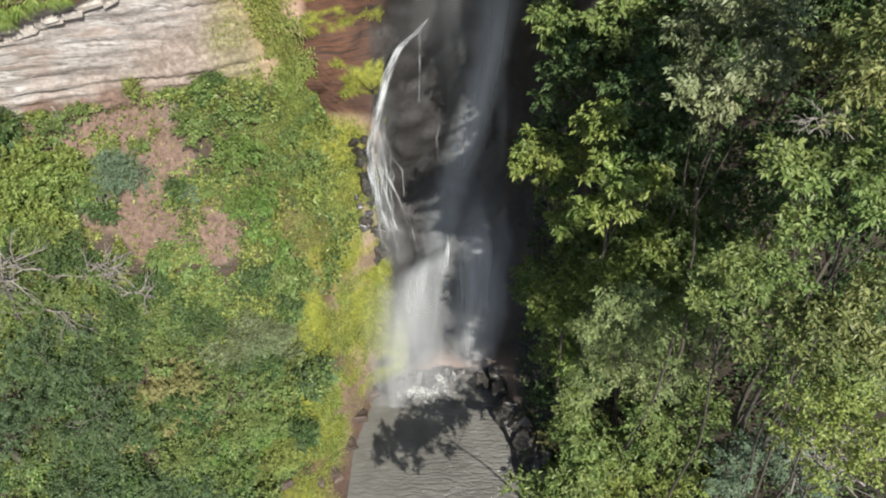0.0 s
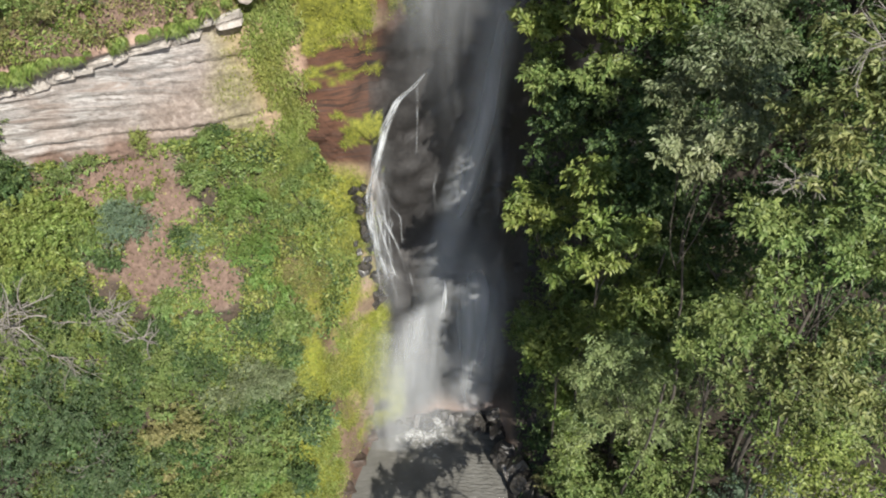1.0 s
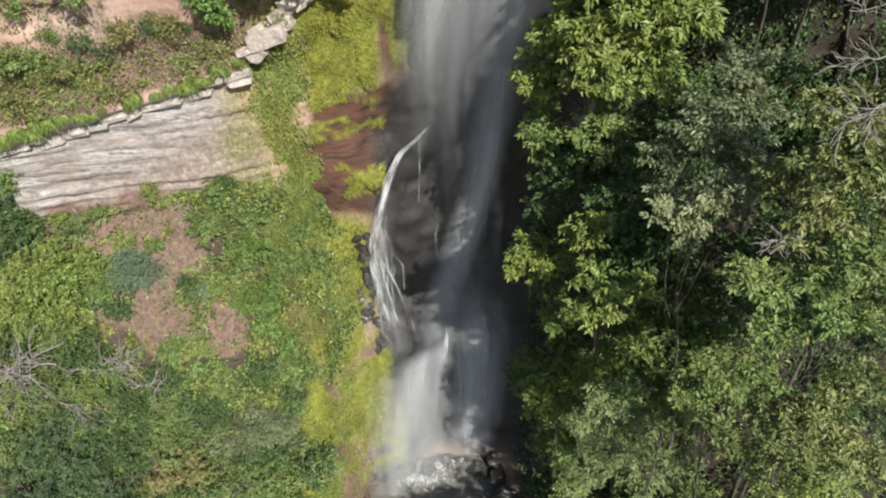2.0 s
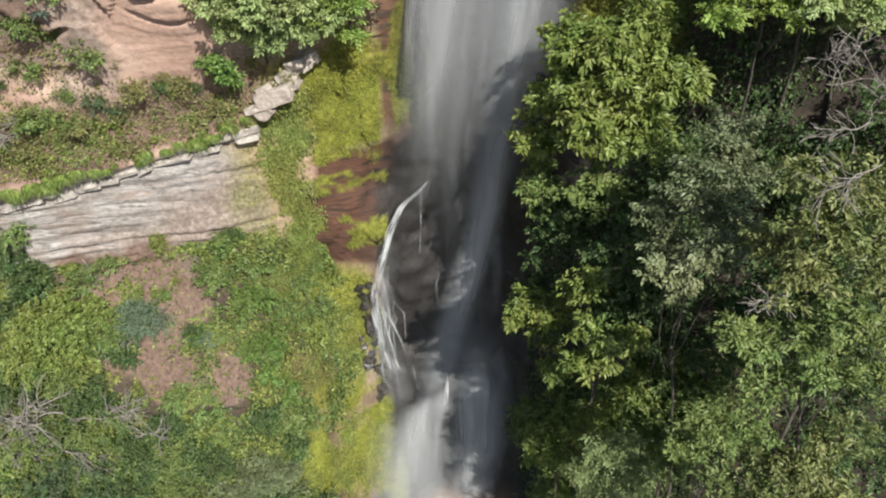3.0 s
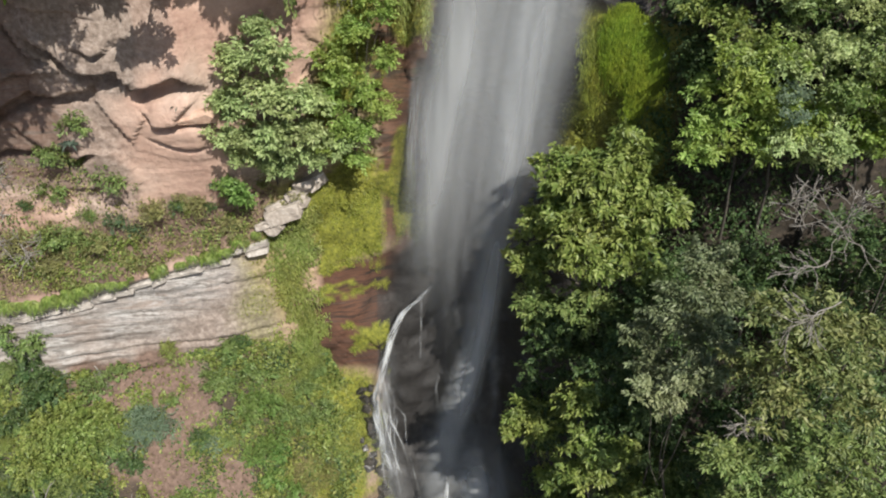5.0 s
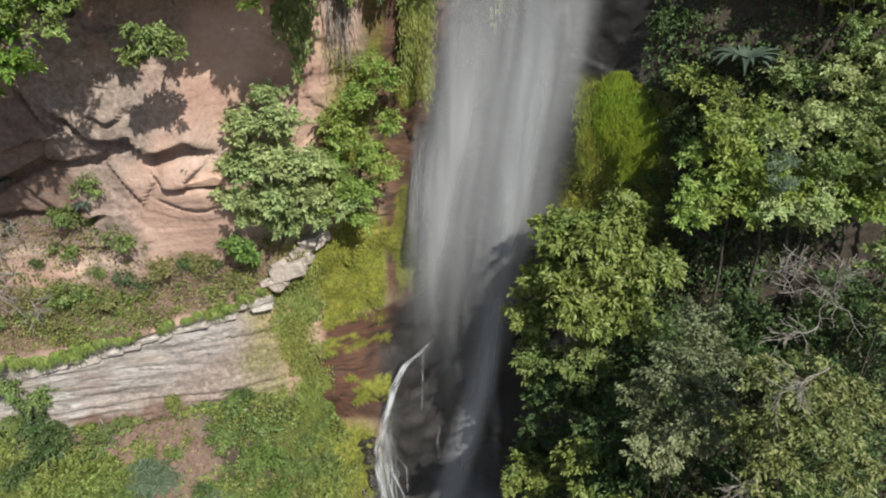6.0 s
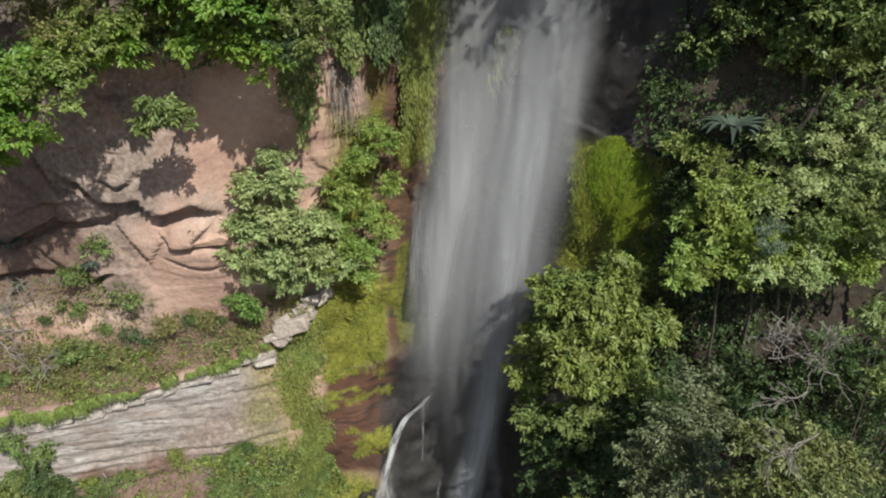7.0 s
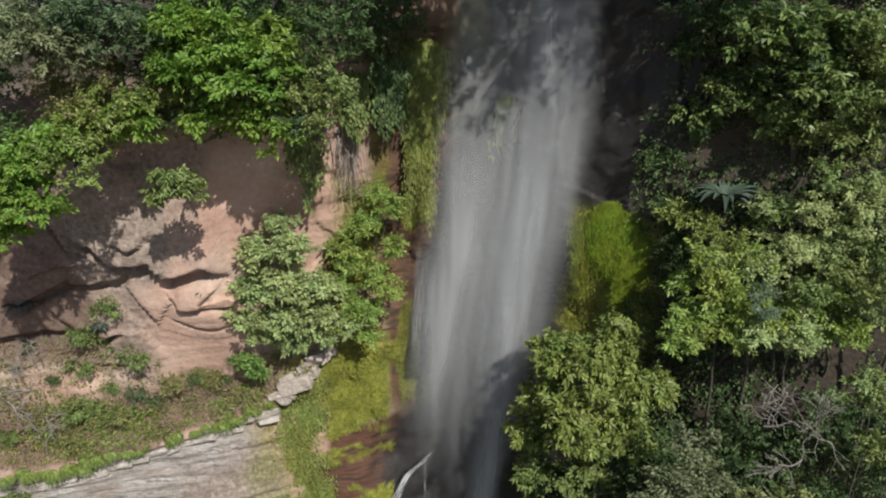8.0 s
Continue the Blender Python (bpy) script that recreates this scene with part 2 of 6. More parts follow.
def mesh_from(name, verts, tris, mat=None, shade=False):
    me = bpy.data.meshes.new(name)
    k = tris.shape[1]
    me.vertices.add(len(verts))
    me.vertices.foreach_set("co", np.ascontiguousarray(verts, np.float32).ravel())
    me.loops.add(tris.size)
    me.loops.foreach_set("vertex_index", np.ascontiguousarray(tris, np.int32).ravel())
    me.polygons.add(len(tris))
    me.polygons.foreach_set("loop_start", np.arange(0, tris.size, k, dtype=np.int32))
    if shade:
        me.polygons.foreach_set("use_smooth", np.ones(len(tris), bool))
    else:
        me.polygons.foreach_set("use_smooth", np.zeros(len(tris), bool))
    me.update(calc_edges=True)
    if mat:
        me.materials.append(mat)
    return me


def attach(name, me, parent=None, label=""):
    ob = new(name, me)
    if parent:
        ob.parent = parent
    return tagged(ob, label) if label else ob


def thing(name, at, label, category, group=""):
    e = new(name)
    e.empty_display_size = 0.3
    e.location = at
    return tagged(e, label, category, group)


def unit(v):
    return v / np.maximum(np.linalg.norm(v, axis=-1, keepdims=True), 1e-9)


# ---- terrain: valley floor, slopes, cliff and plateau as one sheet ----
STATIONS = [
    (-60, "0,3 10,5 14,7 18,9 22,13 25,17 25.5,22 24,23 24.5,27 24,33 23.5,39 23,43 40,50"),
    (-23, "2,-3 12,-1 16,1 20,4 26,9.5 31,15.8 30.9,20.6 30.5,21.0 31,25.5 30.2,31 29.6,38 29.6,42 45,50"),
    (-18, "2,-4 12,-3 17,-1 20.5,1.5 26.5,8 32,15.8 31.9,21.6 31.5,22.0 31.6,26 30.8,32 30,39 30.2,42.5 45,50"),
    (-12.4, "2,-4 12,-3.5 17,-2.4 21,-0.5 27,7.5 33,17.5 33.0,23.2 32.6,23.6 32.3,26.5 31,31 30.8,37.5 30.5,42 45,50"),
    (-8, "2,-3 12,-2 17,-1.8 22,-1.2 30,6 34.6,15 34.5,24 33.9,26.3 33.7,28 33,32 32.3,38 31,43 45,50"),
    (-6.3, "2,-3 12,-2.5 17,-2.4 24,-2.3 28.6,-0.4 34.4,11 35.3,22 34.9,26 34.6,28.5 34,32 33,38 32,44 45,51"),
    (-5.0, "2,-4.4 12,-4.3 17,-4.2 25.5,-4.2 28.6,-2.9 34,7 35.8,20 35.6,26 35.2,28.5 34.8,32 33.6,38 33,45 45,51"),
    (-1, "2,-4.4 12,-4.6 20,-4.8 29.5,-4.3 31.5,-1 35.5,10 36.4,22 36.2,26 36,29 35.6,33 35.4,40 35.2,49 47,50"),
    (2.6, "2,-4.4 12,-4.6 20,-4.6 29.5,-4.2 31.5,-1 35,10 36,22 35.6,26 35.4,29 35,33 35,40 35,49 47,50"),
    (3.8, "2,-4.2 12,-4.4 20,-3.8 25,-2.7 31,0.5 34,10 35,22 34.6,26 34.3,29 34,33 34,40 33.8,48 46,51"),
    (6, "2,-3 12,-3 20,-2.7 24,-1.9 29,1 32.2,9 33.4,21 33.4,26 33,29 32.6,33 32.4,40 32.3,47 46,51"),
    (8, "2,-2 12,-2.4 20,-2.2 24,-1.4 28,1 31,8 32.1,20.5 32,26 31.7,29 31.2,33 31,40 31.4,46 45,51"),
    (12, "2,-1 12,-1 18,-0.4 22,0.4 26,2.4 29.2,9 30.2,20 30,26 29.8,29 29.5,33 29.5,39 30.5,46 45,51"),
    (25, "2,4 12,6 17,8 20,11 23,15 25,20 26,28 26.5,34 27,38 27.5,40 28,43 30,47 45,52"),
    (60, "2,12 12,15 17,18 20,21 23,25 25,29 26,34 26.5,38 27,42 27.5,44 28,46 30,48 45,52"),
]
PROFILES = np.array([[(-1500, -12), (-80, -6)] + [tuple(map(float, q.split(","))) for q in text.split()] + [(1500, 90)] for _, text in STATIONS])
ST_X = np.array([x for x, _ in STATIONS], float)


def build_terrain():
    xs = np.concatenate([[-1500, -600, -200, -100], np.linspace(-60, -26, 24)[:-1], np.arange(-26, 15, 0.14), np.linspace(15, 60, 32), [100, 200, 600, 1500]])
    segs = [3, 12, 10, 12, 16, 40, 56, 50, 10, 26, 60, 80, 34, 24, 8]
    vs = np.concatenate([np.linspace(i, i + 1, n, endpoint=False) for i, n in enumerate(segs)] + [[len(segs)]])
    # profile for every x (smooth blend between stations)
    xc = np.clip(xs, -60, 60)
    k = np.clip(np.searchsorted(ST_X, xc) - 1, 0, len(ST_X) - 2)
    f = ((xc - ST_X[k]) / (ST_X[k + 1] - ST_X[k]))[:, None, None]
    prof = PROFILES[k] * (1 - f) + PROFILES[k + 1] * f
    j = np.clip(vs.astype(int), 0, len(segs) - 1)
    g = (vs - j)[None, :, None]
    co = prof[:, j] * (1 - g) + prof[:, j + 1] * g
    # round the profile corners a little
    for _ in range(3):
        co[:, 1:-1] = 0.25 * co[:, :-2] + 0.5 * co[:, 1:-1] + 0.25 * co[:, 2:]
    X = np.repeat(xs[:, None], len(vs), 1)
    P = np.stack([X, co[..., 0], co[..., 1]], -1)
    near = (np.abs(X) < 70) & (P[..., 1] > -60) & (P[..., 1] < 90)
    wall = smooth(5.2, 7.5, vs)[None, :] * (1 - smooth(13.2, 14, vs))[None, :]
    n1 = vnoise(P, 0.16, 4, 1)
    n2 = vnoise(P * np.array([1, 1, 1.6]), 0.6, 4, 5)
    # bedding: thin layers, each standing out by its own amount, dipping towards the left
    dip = P[..., 2] - 0.13 * P[..., 0]
    layer = np.floor(dip / 0.27 + 1.6 * vnoise(P * np.array([0.5, 1, 1.3]), 0.3, 2, 9))
    lay = layer.astype(np.int64)
    joint = np.floor(P[..., 0] / 2.3 + 5 * _hash(lay, 0 * lay, 0 * lay, 5) + 0.5 * vnoise(P, 0.8, 2, 15)).astype(np.int64)
    step = 0.6 * _hash(lay, 0 * lay, 0 * lay, 3) + 0.4 * _hash(lay, joint, 0 * lay, 6) - 0.5
    bandness = smooth(6.9, 7.15, vs)[None, :] * (1 - smooth(8.9, 9.1, vs))[None, :] * (1 - smooth(-14.5, -8.5, X + 2.5 * n1))
    # angular blocks on the red wall: each with its own stand and slant
    gb = np.random.default_rng(4)
    seeds = np.stack([gb.uniform(-27, -5, 60), gb.uniform(26, 43, 60)], 1)
    stand, sl = gb.uniform(-0.55, 0.55, 60), gb.normal(size=(60, 2)) * 0.24
    wx = P[..., 0] + 0.22 * vnoise(P, 0.5, 2, 51)
    wz = P[..., 2] + 0.25 * (P[..., 0] + 14) * (P[..., 0] < -14) + 0.22 * vnoise(P, 0.5, 2, 52)
    best, cell = np.full(P.shape[:2], 1e9), np.zeros(P.shape[:2], int)
    for n, (a, b) in enumerate(seeds):
        d = ((wx - a) * 0.75) ** 2 + ((wz - b) * 1.15) ** 2
        cell = np.where(d < best, n, cell)
        best = np.minimum(d, best)
    block = stand[cell] + sl[cell, 0] * (wx - seeds[cell, 0]) + sl[cell, 1] * (wz - seeds[cell, 1])
    redwall = smooth(10.0, 10.25, vs)[None, :] * (1 - smooth(12.6, 13, vs))[None, :] * (1 - smooth(-9, -6, X)) * smooth(-28, -25, X)
    # overhanging breaks in the red wall: a lip stands out above a shadowed recess
    breaks = np.zeros(P.shape[:2])
    for line, out_by, in_by, deep in (
        ([(-18.6, 36.0), (-17.1, 34.7), (-16.3, 33.9), (-15.1, 34.3), (-14.7, 33.2), (-13.6, 33.6), (-12.5, 33.9), (-11.6, 33.0)], 0.75, 0.8, 1.0),
        ([(-21.2, 40.2), (-20.4, 38.5), (-19.6, 36.6), (-18.6, 35.1), (-17.6, 34.3)], 0.5, 0.6, 0.7),
        ([(-22.6, 31.4), (-21.8, 31.7), (-20.5, 32.5), (-19.0, 33.2), (-18.0, 32.8), (-16.2, 33.5)], 0.4, 0.55, 0.7),
        ([(-14.8, 32.6), (-14.2, 31.4), (-13.0, 31.6), (-11.6, 31.8)], 0.45, 0.45, 0.45),
        ([(-14.9, 30.7), (-14.0, 30.4), (-12.9, 30.1), (-11.8, 30.2)], 0.16, 0.2, 0.3),
        ([(-16.9, 35.4), (-15.8, 34.9), (-14.7, 35.6)], 0.35, 0.3, 0.3),
        ([(-24, 29.6), (-21, 30.2), (-18.6, 29.5), (-17.2, 30.0)], 0.3, 0.4, 0.5),
        ([(-9.4, 38.4), (-7.6, 38.0), (-6.0, 38.3), (-4.6, 37.8)], 0.4, 0.4, 0.6),
    ):
        lx, lz = np.array(line).T
        jag = 0.14 * vnoise(P * np.array([1, 0, 0]), 1.3, 2, 58)
        h = P[..., 2] - np.interp(P[..., 0], lx, lz) - jag
        fade = smooth(lx[0] - 0.2, lx[0] + 1.0, P[..., 0]) * (1 - smooth(lx[-1] - 0.8, lx[-1] + 0.1, P[..., 0]))
        breaks += fade * (-out_by * smooth(-0.02, 0.06, h) * np.clip(1 - (h - 0.3) / 4.5, 0, 1) + in_by * (1 - smooth(-0.02, 0.06, h)) * smooth(-deep, -0.35 * deep, h))
    inpool = smooth(-3.4, -2.4, P[..., 2])
    amp = np.where(near, 0.35 + 0.65 * wall, 0.0)
    P[..., 1] += amp * (0.9 * n1 + 0.28 * n2) * (1 - 0.86 * redwall) * (1 - 0.3 * bandness) - 0.3 * bandness * step + redwall * (breaks - (0.45 - 0.4 * smooth(-15.4, -14.4, X) * smooth(-0.5, 0.3, P[..., 2] - 33.0) - 0.3 * smooth(-17, -16, X) * (1 - smooth(30, 31, P[..., 2]))) * block) - 0.05 * amp * wall * (1 - smooth(-4.8, -3.2, X)) * step + 0.5 * amp * wall * (1 - 0.85 * bandness) * (1 - 0.9 * redwall) * np.round(2.5 * vnoise(P * np.array([1, 1, 0.7]), 0.3, 2, 14)) / 2.5
    P[..., 2] += np.where(near, (1 - wall) * inpool * (0.45 * n1 + 0.18 * n2), 0)
    return xs, vs, P, bandness


TX, TV, TP, BANDNESS = build_terrain()
TN = unit(np.cross(np.gradient(TP, axis=0), np.gradient(TP, axis=1)))


def fall_centre(z):
    return np.interp(z, [-3, 5, 12, 20, 27, 38, 46], [-2.0, -1.4, -1.3, -0.8, 0.4, 2.0, 2.6])


# patches of bare soil on the slope: centre and radius
SOIL_SPOTS = [(-16.4, 28.9, 11.3, 1.7), (-15.4, 29.6, 12.2, 1.0), (-20.0, 31.3, 15.4, 1.6), (-17.2, 32.0, 15.6, 1.5), (-9.4, 30.7, 9.2, 1.0), (-12.9, 28.7, 10.7, 1.0), (-15.3, 31.2, 14.6, 0.9), (-8.6, 29.8, 7.4, 0.8)]


def terrain_zones():
    X, Y, Z = TP[..., 0], TP[..., 1], TP[..., 2]
    V = np.repeat(TV[None, :], len(TX), 0)
    n = vnoise(TP, 0.5, 4, 21)
    n2 = vnoise(TP, 0.22, 3, 33)
    off = X - fall_centre(Z)
    wall = smooth(5.0, 6.0, V)
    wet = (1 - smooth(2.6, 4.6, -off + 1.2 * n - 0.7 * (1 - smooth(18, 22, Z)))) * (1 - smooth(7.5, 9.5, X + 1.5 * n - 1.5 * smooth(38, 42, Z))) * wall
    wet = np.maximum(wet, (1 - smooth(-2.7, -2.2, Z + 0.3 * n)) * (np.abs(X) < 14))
    left = smooth(-10.8, -7.6, X + 2.6 * n) * (1 - smooth(-0.6, 0.6, X + 0.8 * n - np.interp(Z, [5, 7.5, 20, 24], [-4.2, -5.4, -5.4, -4.2]))) * smooth(4.5, 5.2, V) * (1 - smooth(9.7, 10.4, V))
    low = smooth(-11, -8, X + 2 * n) * (1 - smooth(-3.6, -2.8, X)) * smooth(3.5, 4.2, V) * (1 - smooth(6, 6.5, V))
    right = smooth(4.5, 5.5, X + 0.6 * n) * (1 - smooth(8.6, 9.4, X + 0.6 * n)) * smooth(28.5, 30, Z) * (1 - smooth(35.8, 37, Z))
    top = smooth(-4.9, -3.8, X) * (1 - smooth(-2.0, -1.0, X - 0.18 * (Z - 36))) * smooth(30, 33, Z)
    side = smooth(-8.0, -6.6, X + 1.4 * n) * (1 - smooth(-3.6, -2.8, X)) * smooth(25.5, 27, Z) * (1 - smooth(36, 39, Z + 2 * n)) * smooth(-0.3, 0.1, n2 + 0.12)
    olive = 0.45 * smooth(-13.5, -11.0, X + 2.0 * n) * (1 - smooth(-9.5, -8.5, X)) * smooth(6.7, 7.1, V) * (1 - smooth(9.0, 9.3, V)) * smooth(-0.3, 0.3, n2 + 0.2)
    moss = np.clip(np.maximum.reduce([side, olive, left * smooth(-0.35, 0.25, n + 0.3), low * smooth(-0.5, 0.1, n + 0.2), right * smooth(-0.3, 0.2, n + 0.25), 0.5 * top * smooth(0.0, 0.4, n)]), 0, 1)
    slab = smooth(-8.9, -8.0, X + 0.9 * n) * (1 - smooth(-4.8, -4.3, X + 0.4 * n)) * smooth(21.7, 22.3, Z + 0.5 * n2) * (1 - smooth(27.0, 27.8, Z + 0.8 * n))
    rust_shade = smooth(-8.9, -8.1, X + 1.4 * n) * (1 - smooth(-3.5, -2.6, X)) * smooth(13.5, 15.5, Z + 1.5 * n2) * (1 - smooth(21.8, 22.4, Z + 0.6 * n))
    flank = smooth(-5.2, -4.4, X + 0.7 * n) * (1 - smooth(-1.6, -0.8, X - 0.16 * (Z - 30))) * smooth(22, 24, Z) * (1 - smooth(44, 47, Z))
    rust_shade = np.clip(np.maximum(1.7 * rust_shade, 0.95 * flank), 0, 1)
    wet = wet * (1 - 0.85 * flank * (1 - smooth(-3.0, -2.2, X - 0.1 * (Z - 26))))
    moss = np.maximum(moss, slab)
    moss = moss * (1 - rust_shade * (1 - slab))
    patch = smooth(0.12, 0.2, vnoise(TP * np.array([0.45, 1, 1.9]), 0.8, 3, 71))
    moss = np.maximum(moss, 0.95 * rust_shade * patch * (X < -4.4))
    moss = np.maximum(moss, 0.85 * flank * (1 - 0.7 * smooth(36, 39, Z)) * smooth(0.05, 0.25, vnoise(TP * np.array([1, 1, 0.5]), 0.9, 3, 73)))
    brown = smooth(0.1, 0.3, vnoise(TP * np.array([0.7, 1, 1.5]), 0.5, 4, 72)) * smooth(-9.5, -8, X) * (1 - smooth(-4, -3.4, X)) * smooth(-2.6, -2, Z) * (1 - smooth(5, 8, Z))
    moss = moss * (1 - 0.9 * brown)
    soil = (1 - wall) * (1 - 0.3 * smooth(0, 0.3, n)) * (1 - smooth(-7.5, -6, X) * (1 - smooth(4, 7, X)))
    soil = np.maximum(soil, smooth(9.05, 9.25, V) * (1 - smooth(9.9, 10.15, V + 0.1 * n)) * (1 - smooth(-9, -7, X)))
    # ground of the right wood and the rim darkened as if in shade
    shade_soil = np.maximum(smooth(6.5, 8.5, X + n), smooth(12.6, 13.2, V)) * (np.abs(X) < 200)
    grey = smooth(-0.25, 0.2, n + 0.35 - 1.1 * np.maximum(np.abs(X + 16.6) / 2.2, np.abs(Z - 36.0) / 3.0) ** 2 * 0.5) * smooth(10.2, 10.5, V)
    grey = np.maximum(grey, smooth(0.05, 0.35, n2 + 0.25 * n) * smooth(9.6, 10.2, V) * (X < -6) * 0.7)
    # left of the wall greyed down, painting in the rim trees' shadow
    grey = np.maximum(grey, 0.85 * (1 - smooth(-16.6, -15.4, X + 1.2 * n)) * (X > -40) * smooth(10.2, 10.5, V))
    grey = np.maximum(grey, smooth(0.3, 0.7, BANDNESS))
    bare = np.zeros_like(X)
    for x, y, z, r in SOIL_SPOTS:
        bare = np.maximum(bare, 1 - smooth(0.8, 1.3, 0.75 * np.sqrt((X - x) ** 2 + (Y - y) ** 2 + (Z - z) ** 2) / r + 0.9 * n))
    # slope ground painted dark so the gaps between plants look shaded
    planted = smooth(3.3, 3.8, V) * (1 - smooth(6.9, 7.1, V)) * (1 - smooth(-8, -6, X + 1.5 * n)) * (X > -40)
    shade_soil = np.maximum(shade_soil, 0.95 * planted * (1 - bare))
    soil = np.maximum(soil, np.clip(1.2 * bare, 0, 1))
    # bank right of the pool painted dark for its shade
    shade_soil = np.maximum(shade_soil, smooth(3.0, 4.2, X + 0.5 * n) * (Z < 9))
    # brown over the wall's left end: its shade put into the colour
    rust_shade = np.maximum(rust_shade, 0.6 * (1 - smooth(-19.2, -17.6, X + 1.6 * n)) * (X > -40) * smooth(27.5, 29, Z + n) * (1 - smooth(36, 39, Z + 1.5 * n2)))
    rust_shade = np.maximum(rust_shade, 0.5 * brown)
    grey = np.maximum(grey, 0.4 * brown)
    shore = smooth(-3.4, -3.0, Z) * (1 - smooth(-2.5, -1.5, Z + 0.9 * n)) * (X < -3) * (X > -14)
    wet = np.where((X < -5) & (Z > -3.1), np.minimum(wet, 0.3), wet)
    moss = moss * (1 - shore)
    grey = np.maximum(grey, shore)
    rust_shade = np.maximum(rust_shade, 0.8 * shore)
    soil = soil * (1 - shore)
    return {"grey": grey, "shade_soil": shade_soil, "wet": wet, "moss": moss, "band": np.clip(BANDNESS * (1 - 0.85 * smooth(-17.5, -13.0, X + 3.0 * n + 1.1 * (20 - Z))), 0, 1), "soil": soil, "rust_shade": rust_shade}


ZONES = terrain_zones()
nx, nv = TP.shape[:2]
idx = np.arange(nx * nv).reshape(nx, nv)
quads = np.stack([idx[:-1, :-1], idx[1:, :-1], idx[1:, 1:], idx[:-1, 1:]], -1).reshape(-1, 4)
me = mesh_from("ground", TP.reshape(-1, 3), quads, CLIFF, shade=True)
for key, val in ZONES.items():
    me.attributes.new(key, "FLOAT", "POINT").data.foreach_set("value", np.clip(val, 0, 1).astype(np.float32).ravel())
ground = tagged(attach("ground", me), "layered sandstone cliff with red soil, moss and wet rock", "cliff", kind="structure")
SURF, SURFN = TP.reshape(-1, 3), TN.reshape(-1, 3)
if SURFN[np.argmin(((SURF - (-14, 31, 33)) ** 2).sum(1))][1] > 0:
    SURFN = -SURFN


def on_ground(x, y, z):
    """The nearest place of the terrain to a point."""
    return SURF[np.argmin(((SURF - (x, y, z)) ** 2).sum(1))]


def ground_below(x, y, z):
    """The terrain under a place: nearest in plan among what lies lower."""
    low = SURF[SURF[:, 2] < z]
    return low[np.argmin((low[:, 0] - x) ** 2 + (low[:, 1] - y) ** 2)]


# ---- foliage ----


def leaves(p, axis, nrm, length, width):
    """One folded blade of two triangles for each place p."""
    axis = unit(axis)
    w = unit(np.cross(axis, nrm))
    n = np.cross(w, axis)
    L, W = length[:, None], width[:, None]
    a = p + axis * L * 0.45 + w * W * 0.5 + n * W * 0.2
    b = p + axis * L - np.array([0, 0, 1]) * L * 0.12
    c = p + axis * L * 0.45 - w * W * 0.5 + n * W * 0.2
    v = np.stack([p, a, b, c], 1).reshape(-1, 3)
    i = np.arange(len(p))[:, None] * 4
    t = np.concatenate([i + [0, 1, 2], i + [0, 2, 3]], 1).reshape(-1, 3)
    return v, t


def spray_leaves(g, lumps, density, per, size, slim=0.5, droop=0.25, reach=0.5, flat=1.1, under=0.25):
    """Fans of leaves on the shells of ellipsoid lumps [(centre, radii)]; density: fans for each square metre."""
    P, A, N, S = [], [], [], []
    for c, r in lumps:
        r = np.asarray(r, float)
        n = max(5, int(4 * math.pi * (r.prod() ** (2 / 3)) * density))
        d = unit(g.normal(size=(n, 3)))
        low = (d[:, 2] < -0.2) & (g.random(n) > under)
        d[low, 2] *= -0.7
        d = unit(d)
        rad = 1.0 - 0.45 * g.random(n) ** 2 + 0.22 * vnoise(d * 1.7 + np.asarray(c) * 3.1, 1.0, 2, 3)
        q = np.asarray(c) + d * r * rad[:, None]
        ax = unit(d * [1, 1, 0.55] + g.normal(size=(n, 3)) * 0.35 + [0, 0, 0.1 - droop * 0.5])
        up = unit(d * flat + [0, 0, 0.8] + g.normal(size=(n, 3)) * 0.3)
        side = unit(np.cross(ax, up))
        up = np.cross(side, ax)
        along = np.tile(np.linspace(0.05, 1, per), (n, 1)) + 0.05 * g.normal(size=(n, per))
        sgn = np.tile(np.where(np.arange(per) % 2, 1.0, -1.0), (n, 1))
        fan = sgn * (1.15 - 0.75 * along) + 0.25 * g.normal(size=(n, per))
        rr = reach * (0.7 + 0.6 * g.random((n, 1)))
        base = q[:, None] + ax[:, None] * ((along - 0.6) * rr)[..., None] + up[:, None] * (0.05 * g.normal(size=(n, per)))[..., None]
        la = ax[:, None] * np.cos(fan)[..., None] + side[:, None] * np.sin(fan)[..., None] + g.normal(size=(n, per, 3)) * 0.22 - np.array([0, 0, droop * 0.6])
        ln = up[:, None] + g.normal(size=(n, per, 3)) * 0.33
        P.append(base.reshape(-1, 3))
        A.append(la.reshape(-1, 3))
        N.append(ln.reshape(-1, 3))
        S.append((size * (0.6 + 0.6 * g.random((n, per)))).ravel())
    P, A, N, S = map(np.concatenate, (P, A, N, S))
    return leaves(P, A, N, S, S * slim)


